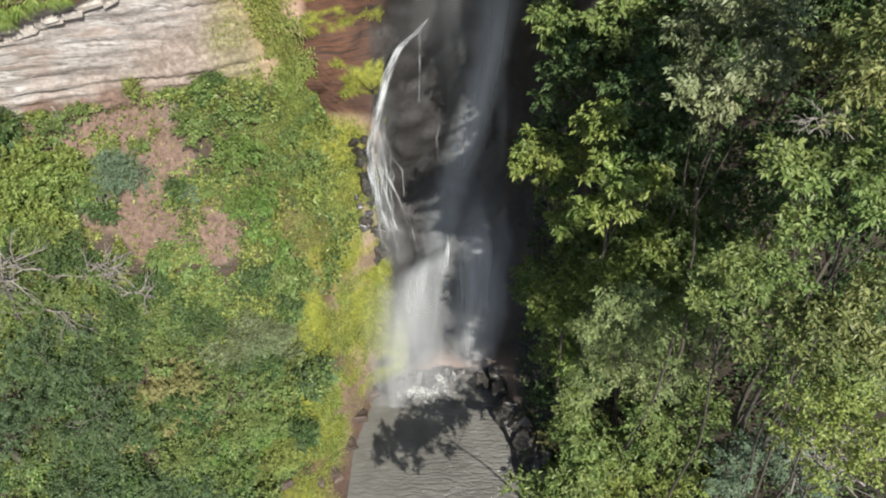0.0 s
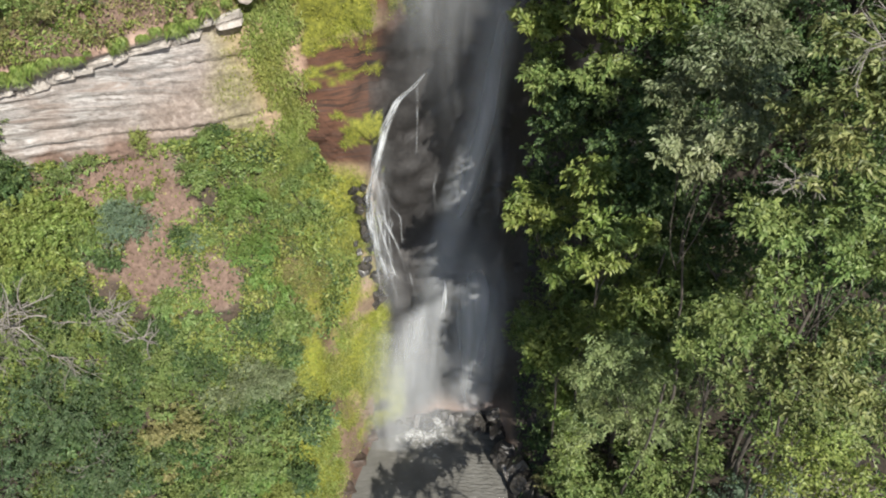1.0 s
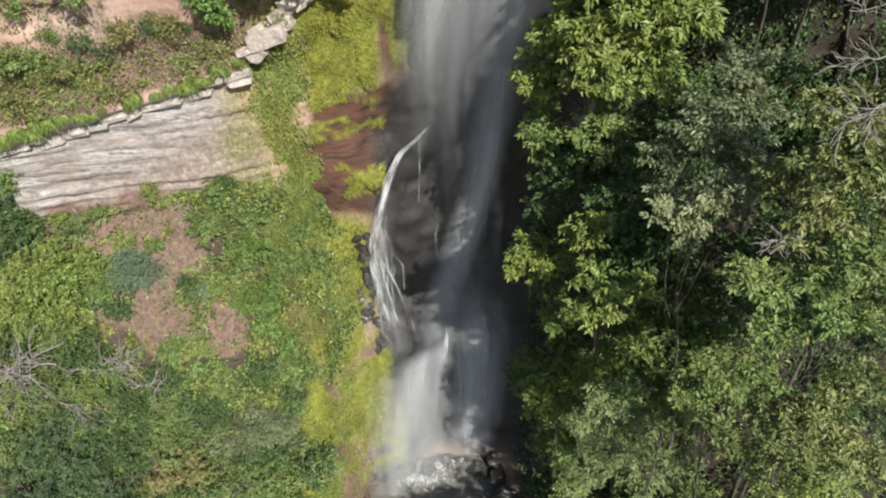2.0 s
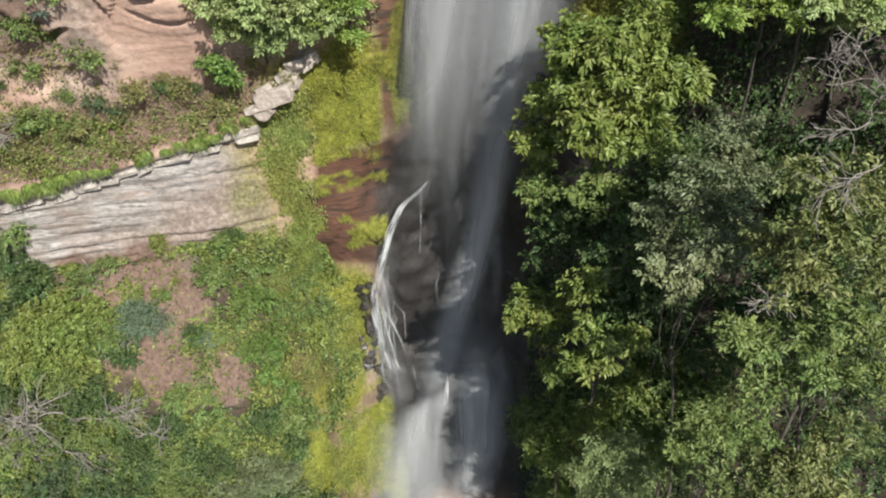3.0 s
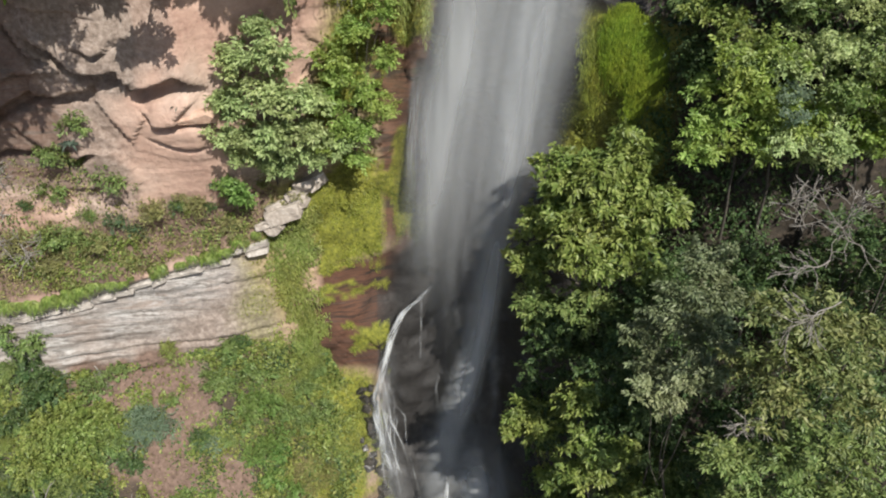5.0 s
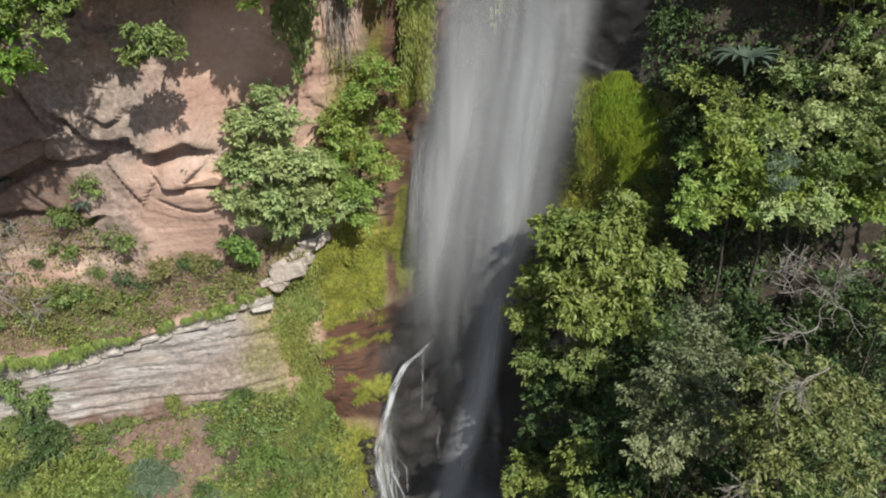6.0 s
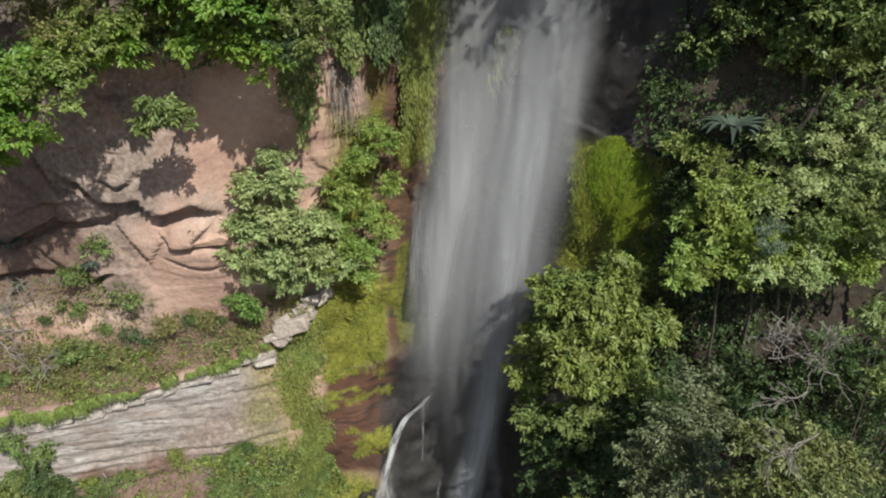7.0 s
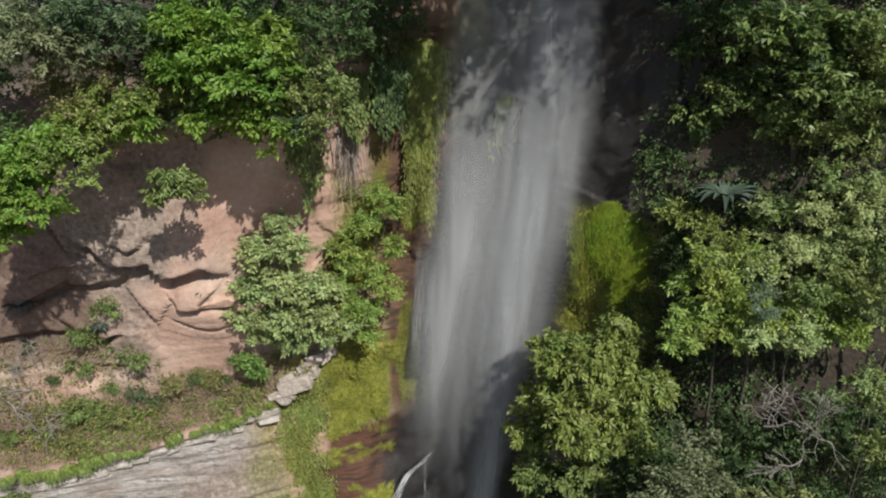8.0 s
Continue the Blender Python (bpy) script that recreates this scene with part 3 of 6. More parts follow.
def tube(path, r0, r1, sides=7):
    """A tapered bent stem along a path of points."""
    path = np.asarray(path, float)
    n = len(path)
    t = unit(np.gradient(path, axis=0))
    ref = np.where(np.abs(t[:, 2:3]) > 0.9, [[1.0, 0, 0]], [[0, 0, 1.0]])
    u = unit(np.cross(t, ref))
    w = np.cross(t, u)
    rad = np.linspace(r0, r1, n)[:, None, None]
    a = np.linspace(0, 2 * math.pi, sides, endpoint=False)
    ring = path[:, None] + rad * (u[:, None] * np.cos(a)[None, :, None] + w[:, None] * np.sin(a)[None, :, None])
    v = np.concatenate([ring.reshape(-1, 3), path[-1:] + t[-1:] * r1])
    i = np.arange(n * sides).reshape(n, sides)
    q = np.stack([i[:-1], np.roll(i[:-1], -1, 1), np.roll(i[1:], -1, 1), i[1:]], -1).reshape(-1, 4)
    tri = np.concatenate([q[:, [0, 1, 2]], q[:, [0, 2, 3]], np.stack([i[-1], np.roll(i[-1], -1), np.full(sides, n * sides)], -1)])
    return v, tri


def joined(pieces):
    """Several (verts, triangles) as one."""
    vs, ts, at = [], [], 0
    for v, t in pieces:
        vs.append(v)
        ts.append(t + at)
        at += len(v)
    return np.concatenate(vs), np.concatenate(ts)


def bent(g, a, b, n=9, wob=0.06, sag=0.0):
    a, b = np.asarray(a, float), np.asarray(b, float)
    t = np.linspace(0, 1, n)[:, None]
    p = a + (b - a) * t
    far = np.linalg.norm(b - a)
    off = np.zeros((n, 3))
    off[1:-1] = g.normal(size=(n - 2, 3)) * wob * far / 2
    for _ in range(2):
        off[1:-1] = 0.25 * off[:-2] + 0.5 * off[1:-1] + 0.25 * off[2:]
    p += off * 1.3
    p[:, 2] += (4 * t * (1 - t))[:, 0] * sag
    return p


def tree(base, centre, radii, mat, label, size=0.2, lumps=26, density=4.2, per=15, seed=0, slim=0.5, trunk=0.2, droop=0.25, group="", lump=0.34, reach=0.5, name="tree"):
    g = np.random.default_rng(1000 + seed)
    base = ground_below(base[0], base[1], 16) if base[2] < 15 and base[1] < 27.6 else on_ground(*base)
    centre, radii = np.asarray(centre, float), np.asarray(radii, float)
    top = thing(name, base, label, "tree", group)
    # boughs spread evenly over the crown, each a flattened lump of its own size
    k = np.arange(lumps) + 0.5
    phi, el = k * 2.39996 + g.random() * 6, np.arcsin(np.clip(1 - 1.65 * k / lumps, -1, 1))
    d = np.stack([np.cos(el) * np.cos(phi), np.cos(el) * np.sin(phi), np.sin(el)], 1) + g.normal(size=(lumps, 3)) * 0.16
    cs = centre + d * radii * (0.6 + 0.3 * g.random((lumps, 1)))
    lr = np.array([1.0, 1.0, 0.72]) * radii.mean() * lump
    L = [(c - base, lr * (0.6 + 0.75 * g.random()) * (0.85 + 0.3 * g.random(3))) for c in cs] + [(centre - base, radii * 0.45)]
    v, t = spray_leaves(g, L, density, per, size * 0.78, slim, droop, reach)
    fork = (centre - base) * 0.9 + [0, 0, -0.2 * radii[2]]
    tv, tt = tube(bent(g, (0, 0, -0.5), fork, 9, 0.05), trunk, trunk * 0.45, 9)
    stem = attach("trunk", mesh_from("trunk", tv, tt, BARK, True), top)
    for c, _ in L[:-1:4]:
        lv, lt = tube(bent(g, fork * (0.93 + 0.07 * g.random()), c, 6, 0.08), trunk * 0.3, 0.015, 6)
        attach("limb", mesh_from("limb", lv, lt, BARK, True), stem)
    attach("crown", mesh_from("crown", v, t, LEAF[mat]), top)
    return top


def lobed_tree(mat, base, lobes, label, size=0.24, density=5.0, per=11, seed=0, slim=0.48, trunk=0.08, droop=0.3, group="trees on the wooded bank", reach=0.42, boughs=9, name="tree", category="tree", hug=False):
    """A tree whose crown is a set of rounded boughs "x,y,z,r x,y,z,r ...", each broken up into leafy sprays with gaps between them."""
    g = np.random.default_rng(3000 + seed)
    lobes = np.array([[float(q) for q in w.split(",")] for w in lobes.split()])
    base = ground_below(base[0], base[1], 16) if base[2] < 15 and base[1] < 27.6 else on_ground(*base)
    top = thing(name, base, label, category, group)
    L, tips = [], []
    for *c, r in lobes:
        c = (on_ground(*c) + np.array([0, -0.3, 0.4]) * r if hug else np.array(c)) - base
        k = np.arange(boughs) + 0.5
        phi, el = k * 2.39996 + g.random() * 6, np.arcsin(np.clip(1 - 1.5 * k / boughs, -1, 1))
        d = np.stack([np.cos(el) * np.cos(phi), np.cos(el) * np.sin(phi), np.sin(el)], 1) + g.normal(size=(boughs, 3)) * 0.2
        for q in d:
            size_of = r * (0.24 + 0.2 * g.random())
            L.append((c + q * r * (0.55 + 0.35 * g.random()), np.array([1.0, 1.0, 0.62]) * size_of * (0.8 + 0.4 * g.random(3))))
        L.append((c, np.array([0.6, 0.6, 0.52]) * r))
        tips.append(c)
    v, t = spray_leaves(g, L, density, per, size, slim, droop, reach)
    mid = lobes[:, :3].mean(0) - base
    fork = mid * 0.86 + [0, 0.3, -0.25 * lobes[:, 3].max()]
    tv, tt = tube(bent(g, (0, 0, -0.5), fork, 9, 0.05), trunk, trunk * 0.5, 9)
    stem = attach("trunk", mesh_from("trunk", tv, tt, BARK, True), top)
    for c in tips:
        lv, lt = tube(bent(g, fork * (0.9 + 0.1 * g.random()), c, 6, 0.08), trunk * 0.28, 0.015, 6)
        attach("limb", mesh_from("limb", lv, lt, BARK, True), stem)
    attach("crown", mesh_from("crown", v, t, LEAF[mat]), top)
    return top


def shrub_at(at, radii, mat, label, size=0.16, lumps=8, density=4.0, per=10, seed=0, slim=0.5, group="", category="shrub", droop=0.2, reach=0.32, name="shrub", lift=0.5, exact=None):
    g = np.random.default_rng(5000 + seed)
    at = on_ground(*at) if exact is None else np.asarray(exact, float)
    radii = np.asarray(radii, float)
    top = thing(name, at, label, category, group)
    mid = np.array([0, -0.45, 0.55]) * radii.mean() * lift * 1.4
    d = unit(g.normal(size=(lumps, 3)) + [0, -0.25, 0.25])
    L = [(mid + q * radii * (0.45 + 0.3 * g.random()), radii * 0.42 * (0.6 + 0.7 * g.random()) * (0.85 + 0.3 * g.random(3))) for q in d] + [(mid, radii * 0.6)]
    v, t = spray_leaves(g, L, density * 1.3, per, size * 0.82, slim, droop, reach, under=0.5)
    attach("foliage", mesh_from("foliage", v, t, LEAF[mat]), top)
    for q, _ in L[:4]:
        lv, lt = tube(bent(g, (0, 0.1, -0.15), q, 5, 0.1), 0.035, 0.01, 5)
        attach("stem", mesh_from("stem", lv, lt, BARK, True), top)
    return top


def scatter(g, n, weight):
    """n random places on the terrain, as likely as weight (one value for each terrain quad), with normals."""
    a, b, c = TP[:-1, :-1], TP[1:, :-1], TP[:-1, 1:]
    area = np.linalg.norm(np.cross(b - a, c - a), axis=-1)
    w = (area * weight).ravel()
    k = g.choice(len(w), size=n, p=w / w.sum())
    i, j = np.unravel_index(k, area.shape)
    u, v = g.random((n, 1)), g.random((n, 1))
    p = a[i, j] + (b - a)[i, j] * u + (c - a)[i, j] * v
    nn = SURFN.reshape(TP.shape)[i, j]
    return p, nn


# ---- waterfall and pool ----
FALL_AT = np.array([-2.0, 30.4, -3.0])


def water_sheet(name, zs, lefts, rights, ys, covers, mat, parent, nu=60, nz=160, ripple=0.25, seed=0, label="", bulge=0.5, soft=0.22, thin=0.0, lumpy=0.0, lean=0.0, head=None):
    z = np.linspace(zs[0], zs[-1], nz)
    order = np.argsort(zs)
    zz = np.array(zs)[order]

    def along(q):
        r = np.interp(z, zz, np.array(q)[order])
        for _ in range(6):
            r[1:-1] = 0.25 * r[:-2] + 0.5 * r[1:-1] + 0.25 * r[2:]
        return r

    l, r, y, cv = along(lefts), along(rights), along(ys), along(covers)
    u = np.linspace(0, 1, nu)
    X = l[:, None] + (r - l)[:, None] * u
    Z = np.repeat(z[:, None], nu, 1)
    Y = np.repeat(y[:, None], nu, 1) - bulge * np.sin(np.pi * u)[None, :] - lean * smooth(0.4, 1, u)[None, :] * smooth(13, 23, z)[:, None]
    P = np.stack([X, Y, Z], -1)
    P[..., 1] += ripple * vnoise(P * [1.2, 1, 0.12], 1.0, 3, 40 + seed)
    i = np.arange(nu * nz).reshape(nz, nu)
    q = np.stack([i[:-1, :-1], i[1:, :-1], i[1:, 1:], i[:-1, 1:]], -1).reshape(-1, 4)
    cv = cv * np.clip(1 + lumpy * 2.2 * vnoise(np.stack([z * 0, z * 0 + seed, z], -1), 1.4, 3, 81), 0.1, 1.4)
    wob = 0.12 * vnoise(np.stack([Z * 0.25, Z * 0, Z * 0 + seed], -1), 1.0, 2, 60)
    uu = u + wob * np.sin(np.pi * u)
    edge = smooth(0, soft, uu) * (1 - smooth(1 - soft, 1, uu))
    ends = smooth(0, 0.06, np.linspace(0, 1, nz)) * (1 - smooth(0.96, 1, np.linspace(0, 1, nz)))
    cover = cv[:, None] * (1 - thin * (1 - smooth(0.1, 0.75, u))) * edge * smooth(0, 0.05, u) * (1 - smooth(0.95, 1, u)) * ends[:, None]
    # cover ends along a slanting line, in place of a shadow edge
    if head:
        cover = cover * (1 - smooth(-0.2, head[2], Z - head[0] - head[1] * X))
    cover = np.clip(cover, 0, 1).ravel()
    # no surface where there is no water to see
    q = q[cover[q].max(1) > 0.015]
    me = mesh_from(name, (P - FALL_AT).reshape(-1, 3), q, mat, True)
    me.attributes.new("cover", "FLOAT", "POINT").data.foreach_set("value", cover.astype(np.float32))
    uvl = me.uv_layers.new(name="flow")
    uv = np.stack([np.repeat(u[None, :] * (rights[0] - lefts[0]), nz, 0), np.repeat(z[:, None], nu, 1)], -1).reshape(-1, 2)
    uvl.data.foreach_set("uv", uv[q.ravel()].astype(np.float32).ravel())
    return attach(name, me, parent, label)


waterfall = thing("waterfall", FALL_AT, "tall white waterfall veil sliding down a dark wet cliff", "waterfall")
M_VEIL = fall_mat("water_veil", 0.65, 0.03, 0.02, 0.85, 1.0)
M_STRAND = fall_mat("water_strands", 2.4, 0.045, 0.25, 0.8, 0.75, 3.1)
M_THREAD = fall_mat("water_threads", 26.0, 0.55, 0.3, 0.66, 1.0, 5.3)
M_PLUME = fall_mat("water_plume", 1.5, 0.12, 0.1, 0.75, 1.1, 2.3)
M_MIST = fall_mat("water_mist", 0.5, 0.10, 0.1, 0.9, 0.6, 7.7)
FZ = [50, 44, 40, 38, 33, 27, 24, 21, 17, 12, 8, 6, 4, 1, -3]
FL = [-0.6, -0.9, -1.4, -1.7, -2.5, -3.2, -3.3, -2.2, -1.0, -0.8, -1.2, -2.8, -4.0, -4.1, -4.3]
FR = [5.3, 5.3, 5.3, 5.3, 4.9, 4.1, 3.4, 2.4, 2.1, 2.0, 1.6, 0.9, 0.3, 0.0, 0.0]
FY = [33.0, 32.8, 32.8, 32.8, 33.0, 33.3, 33.6, 34.0, 34.6, 34.4, 33.3, 32.3, 31.2, 30.0, 29.2]
# covers thin out below z 27: bared dark rock stands in for shade
water_sheet("veil", FZ, FL, FR, FY, [0.25, 0.28, 0.34, 0.38, 0.34, 0.24, 0.15, 0.1, 0.08, 0.05, 0, 0, 0, 0, 0], M_VEIL, waterfall, soft=0.45, thin=0.2, lean=2.4)
water_sheet("water_curtain", FZ, FL, FR, [y - 1.0 for y in FY], [0.4, 0.36, 0.4, 0.42, 0.38, 0.26, 0.16, 0.12, 0.1, 0.05, 0, 0, 0, 0, 0], M_STRAND, waterfall, seed=1, soft=0.45, thin=0.2, lean=2.4)
water_sheet("spray", [42, 36, 30, 25, 20, 14], [-2.2, -2.8, -3.6, -4.0, -3.6, -3.0], [6.4, 5.8, 4.8, 3.6, 2.8, 2.6], [31.6, 31.4, 31.8, 32.2, 32.4, 32.4], [0.1, 0.35, 0.4, 0.2, 0.08, 0.0], M_MIST, waterfall, seed=23, soft=0.5, lean=1.2)
# two denser columns of the upper fall, a bright core in one of them, and the jet that slants down below
for k, off in enumerate((-1.0, 0.2)):
    water_sheet("water_column", [50, 46, 43, 39.8, 37, 34, 30.6, 28, 25, 21], [1.9, 1.8, 1.6, 1.2, 1.1, 1.0, 0.9, 0.7, 0.6, 0.6], [5.4, 5.6, 5.8, 5.6, 5.1, 4.4, 4.0, 3.4, 3.2, 2.8], [y + off for y in (33.0, 32.9, 32.8, 32.8, 32.8, 32.9, 33.1, 33.3, 33.6, 34.0)], [0.4, 0.45, 0.45, 0.5, 0.6, 0.62, 0.62, 0.5, 0.28, 0.1], M_VEIL, waterfall, nu=40, seed=41 + k, soft=0.5, lean=1.4)
    water_sheet("jet", [29, 25, 21.7, 18.6, 15, 11.3, 8.3, 5], [0.5, 0.4, 0.2, -0.1, -0.8, -1.8, -2.6, -3.2], [3.4, 2.9, 2.6, 2.3, 1.7, 0.9, 0.3, 0.0], [y + off * 0.6 for y in (33.3, 33.5, 33.9, 34.1, 34.1, 33.9, 33.2, 32.0)], [0.1, 0.4, 0.6, 0.7, 0.75, 0.5, 0.32, 0.08], M_VEIL, waterfall, nu=30, seed=4 + k, soft=0.5)
water_sheet("water_column", [50, 46, 43, 39.8, 37, 34, 30.6, 28, 25, 22], [-0.9, -1.4, -1.9, -2.0, -2.2, -2.5, -3.0, -3.5, -3.8, -3.9], [2.1, 2.1, 2.0, 1.9, 1.6, 1.2, 0.4, 0.1, -0.3, -0.6], [32.6, 32.5, 32.4, 32.4, 32.4, 32.5, 32.7, 32.9, 33.2, 33.6], [0.35, 0.45, 0.5, 0.6, 0.68, 0.74, 0.74, 0.55, 0.25, 0.04], M_VEIL, waterfall, nu=40, seed=45, soft=0.5)
water_sheet("jet", [43, 39.8, 37, 34, 30.6, 28, 25], [2.3, 2.4, 2.4, 2.1, 1.8, 1.5, 1.3], [4.4, 4.3, 3.9, 3.6, 3.2, 2.7, 2.5], [31.8, 31.8, 31.8, 31.9, 32.1, 32.3, 32.6], [0.1, 0.45, 0.55, 0.6, 0.6, 0.4, 0.05], M_STRAND, waterfall, nu=30, seed=48, soft=0.5)
water_sheet("jet", [19, 17.7, 15.4, 13.1, 12], [1.2, 1.3, 1.5, 1.7, 1.8], [2.2, 2.3, 2.5, 2.4, 2.3], [33.8, 33.8, 33.8, 33.6, 33.5], [0.05, 0.4, 0.5, 0.3, 0.0], M_STRAND, waterfall, nu=16, seed=49, soft=0.5)
water_sheet("jet", [50, 46, 44, 42.5, 40], [3.0, 2.9, 2.8, 2.9, 3.0], [3.9, 3.9, 4.0, 4.1, 4.4], [32.6, 32.5, 32.4, 32.4, 32.4], [0.5, 0.6, 0.95, 0.6, 0.3], M_STRAND, waterfall, nu=20, seed=21, soft=0.5)
# white strands of the cascade, each a run of (height, across, depth, width, cover)
STRANDS = [
    [(20.76, -1.61, 34.9, 0.12, 0.5), (19.56, -2.5, 34.8, 0.3, 0.9), (18.59, -3.49, 34.6, 0.42, 1), (16.9, -4.15, 34.5, 0.5, 1), (14.96, -4.62, 34.2, 0.45, 1), (13.08, -4.99, 33.9, 0.5, 1), (11.1, -5.09, 33.6, 0.45, 1), (9.46, -4.78, 33.3, 0.4, 0.9), (7.38, -4.16, 32.8, 0.3, 0.5)],
    [(12.7, -4.88, 33.9, 0.2, 0.6), (11.62, -4.64, 33.5, 0.3, 0.8), (10.1, -4.28, 33.1, 0.28, 0.8), (7.7, -3.73, 32.6, 0.22, 0.3)],
    [(11.98, -4.78, 33.8, 0.15, 0.5), (10.83, -4.1, 33.5, 0.25, 0.7), (9.84, -3.62, 33.2, 0.22, 0.6), (7.91, -3.08, 32.9, 0.2, 0.2)],
    [(13.99, -4.46, 34.0, 0.1, 0.3), (12.23, -3.95, 33.8, 0.2, 0.6), (11.61, -3.38, 33.6, 0.2, 0.6), (9.67, -3.31, 33.4, 0.15, 0.2)],
    [(20.03, -2.38, 34.8, 0.1, 0.4), (18.99, -2.44, 34.7, 0.22, 0.8), (17.59, -2.42, 34.6, 0.16, 0.6), (15.46, -2.48, 34.4, 0.1, 0.2)],
    [(14.54, -4.8, 34.0, 0.12, 0.5), (12.87, -5.24, 33.8, 0.22, 0.9), (11.59, -5.28, 33.5, 0.22, 0.9), (9.75, -5.02, 33.2, 0.16, 0.4)],
    [(14.42, -1.33, 34.4, 0.1, 0.2), (13.35, -1.53, 34.3, 0.18, 0.55), (11.84, -1.39, 34.2, 0.14, 0.2)],
    [(8.54, -3.09, 33.2, 0.12, 0.2), (6.89, -2.74, 33, 0.18, 0.5), (5.65, -2.5, 32.8, 0.12, 0.2)],
]
STRANDS.append([(8.8, -0.75, 31.9, 0.2, 0.2), (7.75, -0.67, 31.7, 0.4, 1.2), (6.61, -0.75, 31.5, 0.5, 0.9), (5.22, -0.93, 31.3, 0.6, 0.2)])
gs = np.random.default_rng(31)
for k in range(4):
    STRANDS.append([(z, x + 0.16 * gs.normal(), y - 0.05, w * (0.3 + 0.5 * gs.random()), c * (0.3 + 0.7 * gs.random())) for z, x, y, w, c in STRANDS[0]])
for k in range(22):
    x0, z0, n = -5.0 + 1.1 * gs.random() ** 1.5, 9.5 + 6 * gs.random(), 5
    fall = 1.5 + 3.5 * gs.random()
    STRANDS.append([(z0 - fall * i / (n - 1), x0 + 0.55 * gs.random() * i / (n - 1) + 0.05 * gs.normal(), 33.9 - 0.2 * (15 - z0 + fall * i / (n - 1)) * 0.7, 0.09 + 0.1 * gs.random(), (0.2, 0.5, 0.6, 0.5, 0.15)[i]) for i in range(n)])
for k, run in enumerate(STRANDS):
    zc, xc, yc, wd, cv = zip(*run)
    water_sheet("cascade", zc, [x - 0.5 * w for x, w in zip(xc, wd)], [x + 0.5 * w for x, w in zip(xc, wd)], yc, [0.7 * c for c in cv], M_THREAD, waterfall, nu=14, nz=120, seed=5 + k, bulge=0.06, ripple=0.14, soft=0.5, lumpy=0.6)
water_sheet("spray", [17, 14, 10, 7, 5], [-5.2, -5.5, -5.8, -5.4, -5.0], [-3.4, -3.6, -3.6, -2.8, -2.4], [34.2, 33.8, 33.2, 32.7, 32.4], [0.15, 0.45, 0.55, 0.45, 0.25], M_MIST, waterfall, nu=30, seed=12, soft=0.5)
water_sheet("cascade", [34, 31, 29, 26], [-2.8, -3.0, -3.2, -3.3], [-1.8, -2.0, -2.1, -2.2], [33.9, 34.0, 34.1, 34.3], [0.1, 0.5, 0.45, 0.1], M_THREAD, waterfall, nu=16, seed=6, bulge=0.1, ripple=0.1)
water_sheet("spray", [10, 6, 3, -3], [-4.6, -4.8, -5, -5], [2.8, 2.7, 2.6, 2.2], [32.2, 31.0, 29.7, 28.5], [0.0, 0.15, 0.3, 0.35], M_MIST, waterfall, seed=2, soft=0.4)
water_sheet("spray", [8.5, 6, 2, -2.6], [-0.9, -0.8, -0.8, -0.6], [2.8, 3.6, 3.6, 3.2], [32.9, 32.4, 31.6, 30.6], [0.0, 0.9, 0.9, 0.4], M_MIST, waterfall, nu=30, seed=14, soft=0.5)
water_sheet("spray", [11, 7, 3, -2.6], [-2.4, -2.0, -1.4, -0.8], [3.2, 4.4, 4.2, 3.4], [33.4, 33.0, 32.2, 31.0], [0.0, 0.55, 0.6, 0.3], M_PLUME, waterfall, nu=30, seed=34, soft=0.5)
water_sheet("spray", [16, 12, 9, 6, 3], [-2.6, -2.9, -3.0, -2.4, -1.2], [2.9, 2.9, 3.2, 3.6, 3.6], [33.9, 33.6, 32.8, 32.2, 31.6], [0.05, 0.3, 0.5, 0.5, 0.2], M_MIST, waterfall, nu=40, seed=33, soft=0.5)

# both plumes are cut off where shade would dim their upper part
water_sheet("plume", [10.5, 8.4, 6.8, 4.6, 1.5, -2.9], [-5.0, -5.0, -5.0, -5.1, -5.4, -5.6], [0.6, 0.5, 0.4, 0.3, 0.2, 0.2], [32.0, 31.6, 31.0, 30.0, 29.2, 28.6], [0.3, 0.36, 0.36, 0.32, 0.26, 0.12], M_PLUME, waterfall, nu=60, seed=9, soft=0.48, head=(7.7, 0.55, 1.1))
water_sheet("plume", [9.5, 7.6, 5.6, 3.0, -2.0], [-2.4, -2.8, -3.4, -3.8, -4.0], [0.2, 0.2, 0.1, 0.1, 0.0], [31.4, 30.9, 30.2, 29.4, 28.4], [0.2, 0.4, 0.36, 0.26, 0.12], M_PLUME, waterfall, nu=40, seed=29, soft=0.48, head=(8.2, 0.5, 0.8))

water_sheet("spray", [39, 34, 28, 23, 19], [-2.6, -3.2, -4.0, -4.4, -4.0], [1.6, 1.0, 0.2, -0.4, -1.0], [33.6, 33.5, 33.7, 34.0, 34.3], [0.15, 0.45, 0.35, 0.15, 0.1], M_MIST, waterfall, nu=40, seed=16, soft=0.5)

water_sheet("spray", [6.5, 4, 1, -2.7], [-5.6, -6.2, -6.4, -6.2], [-1.6, -1.4, -1.4, -1.4], [30.2, 29.2, 28.3, 27.6], [0.1, 0.3, 0.34, 0.3], M_PLUME, waterfall, nu=40, seed=19, soft=0.5)


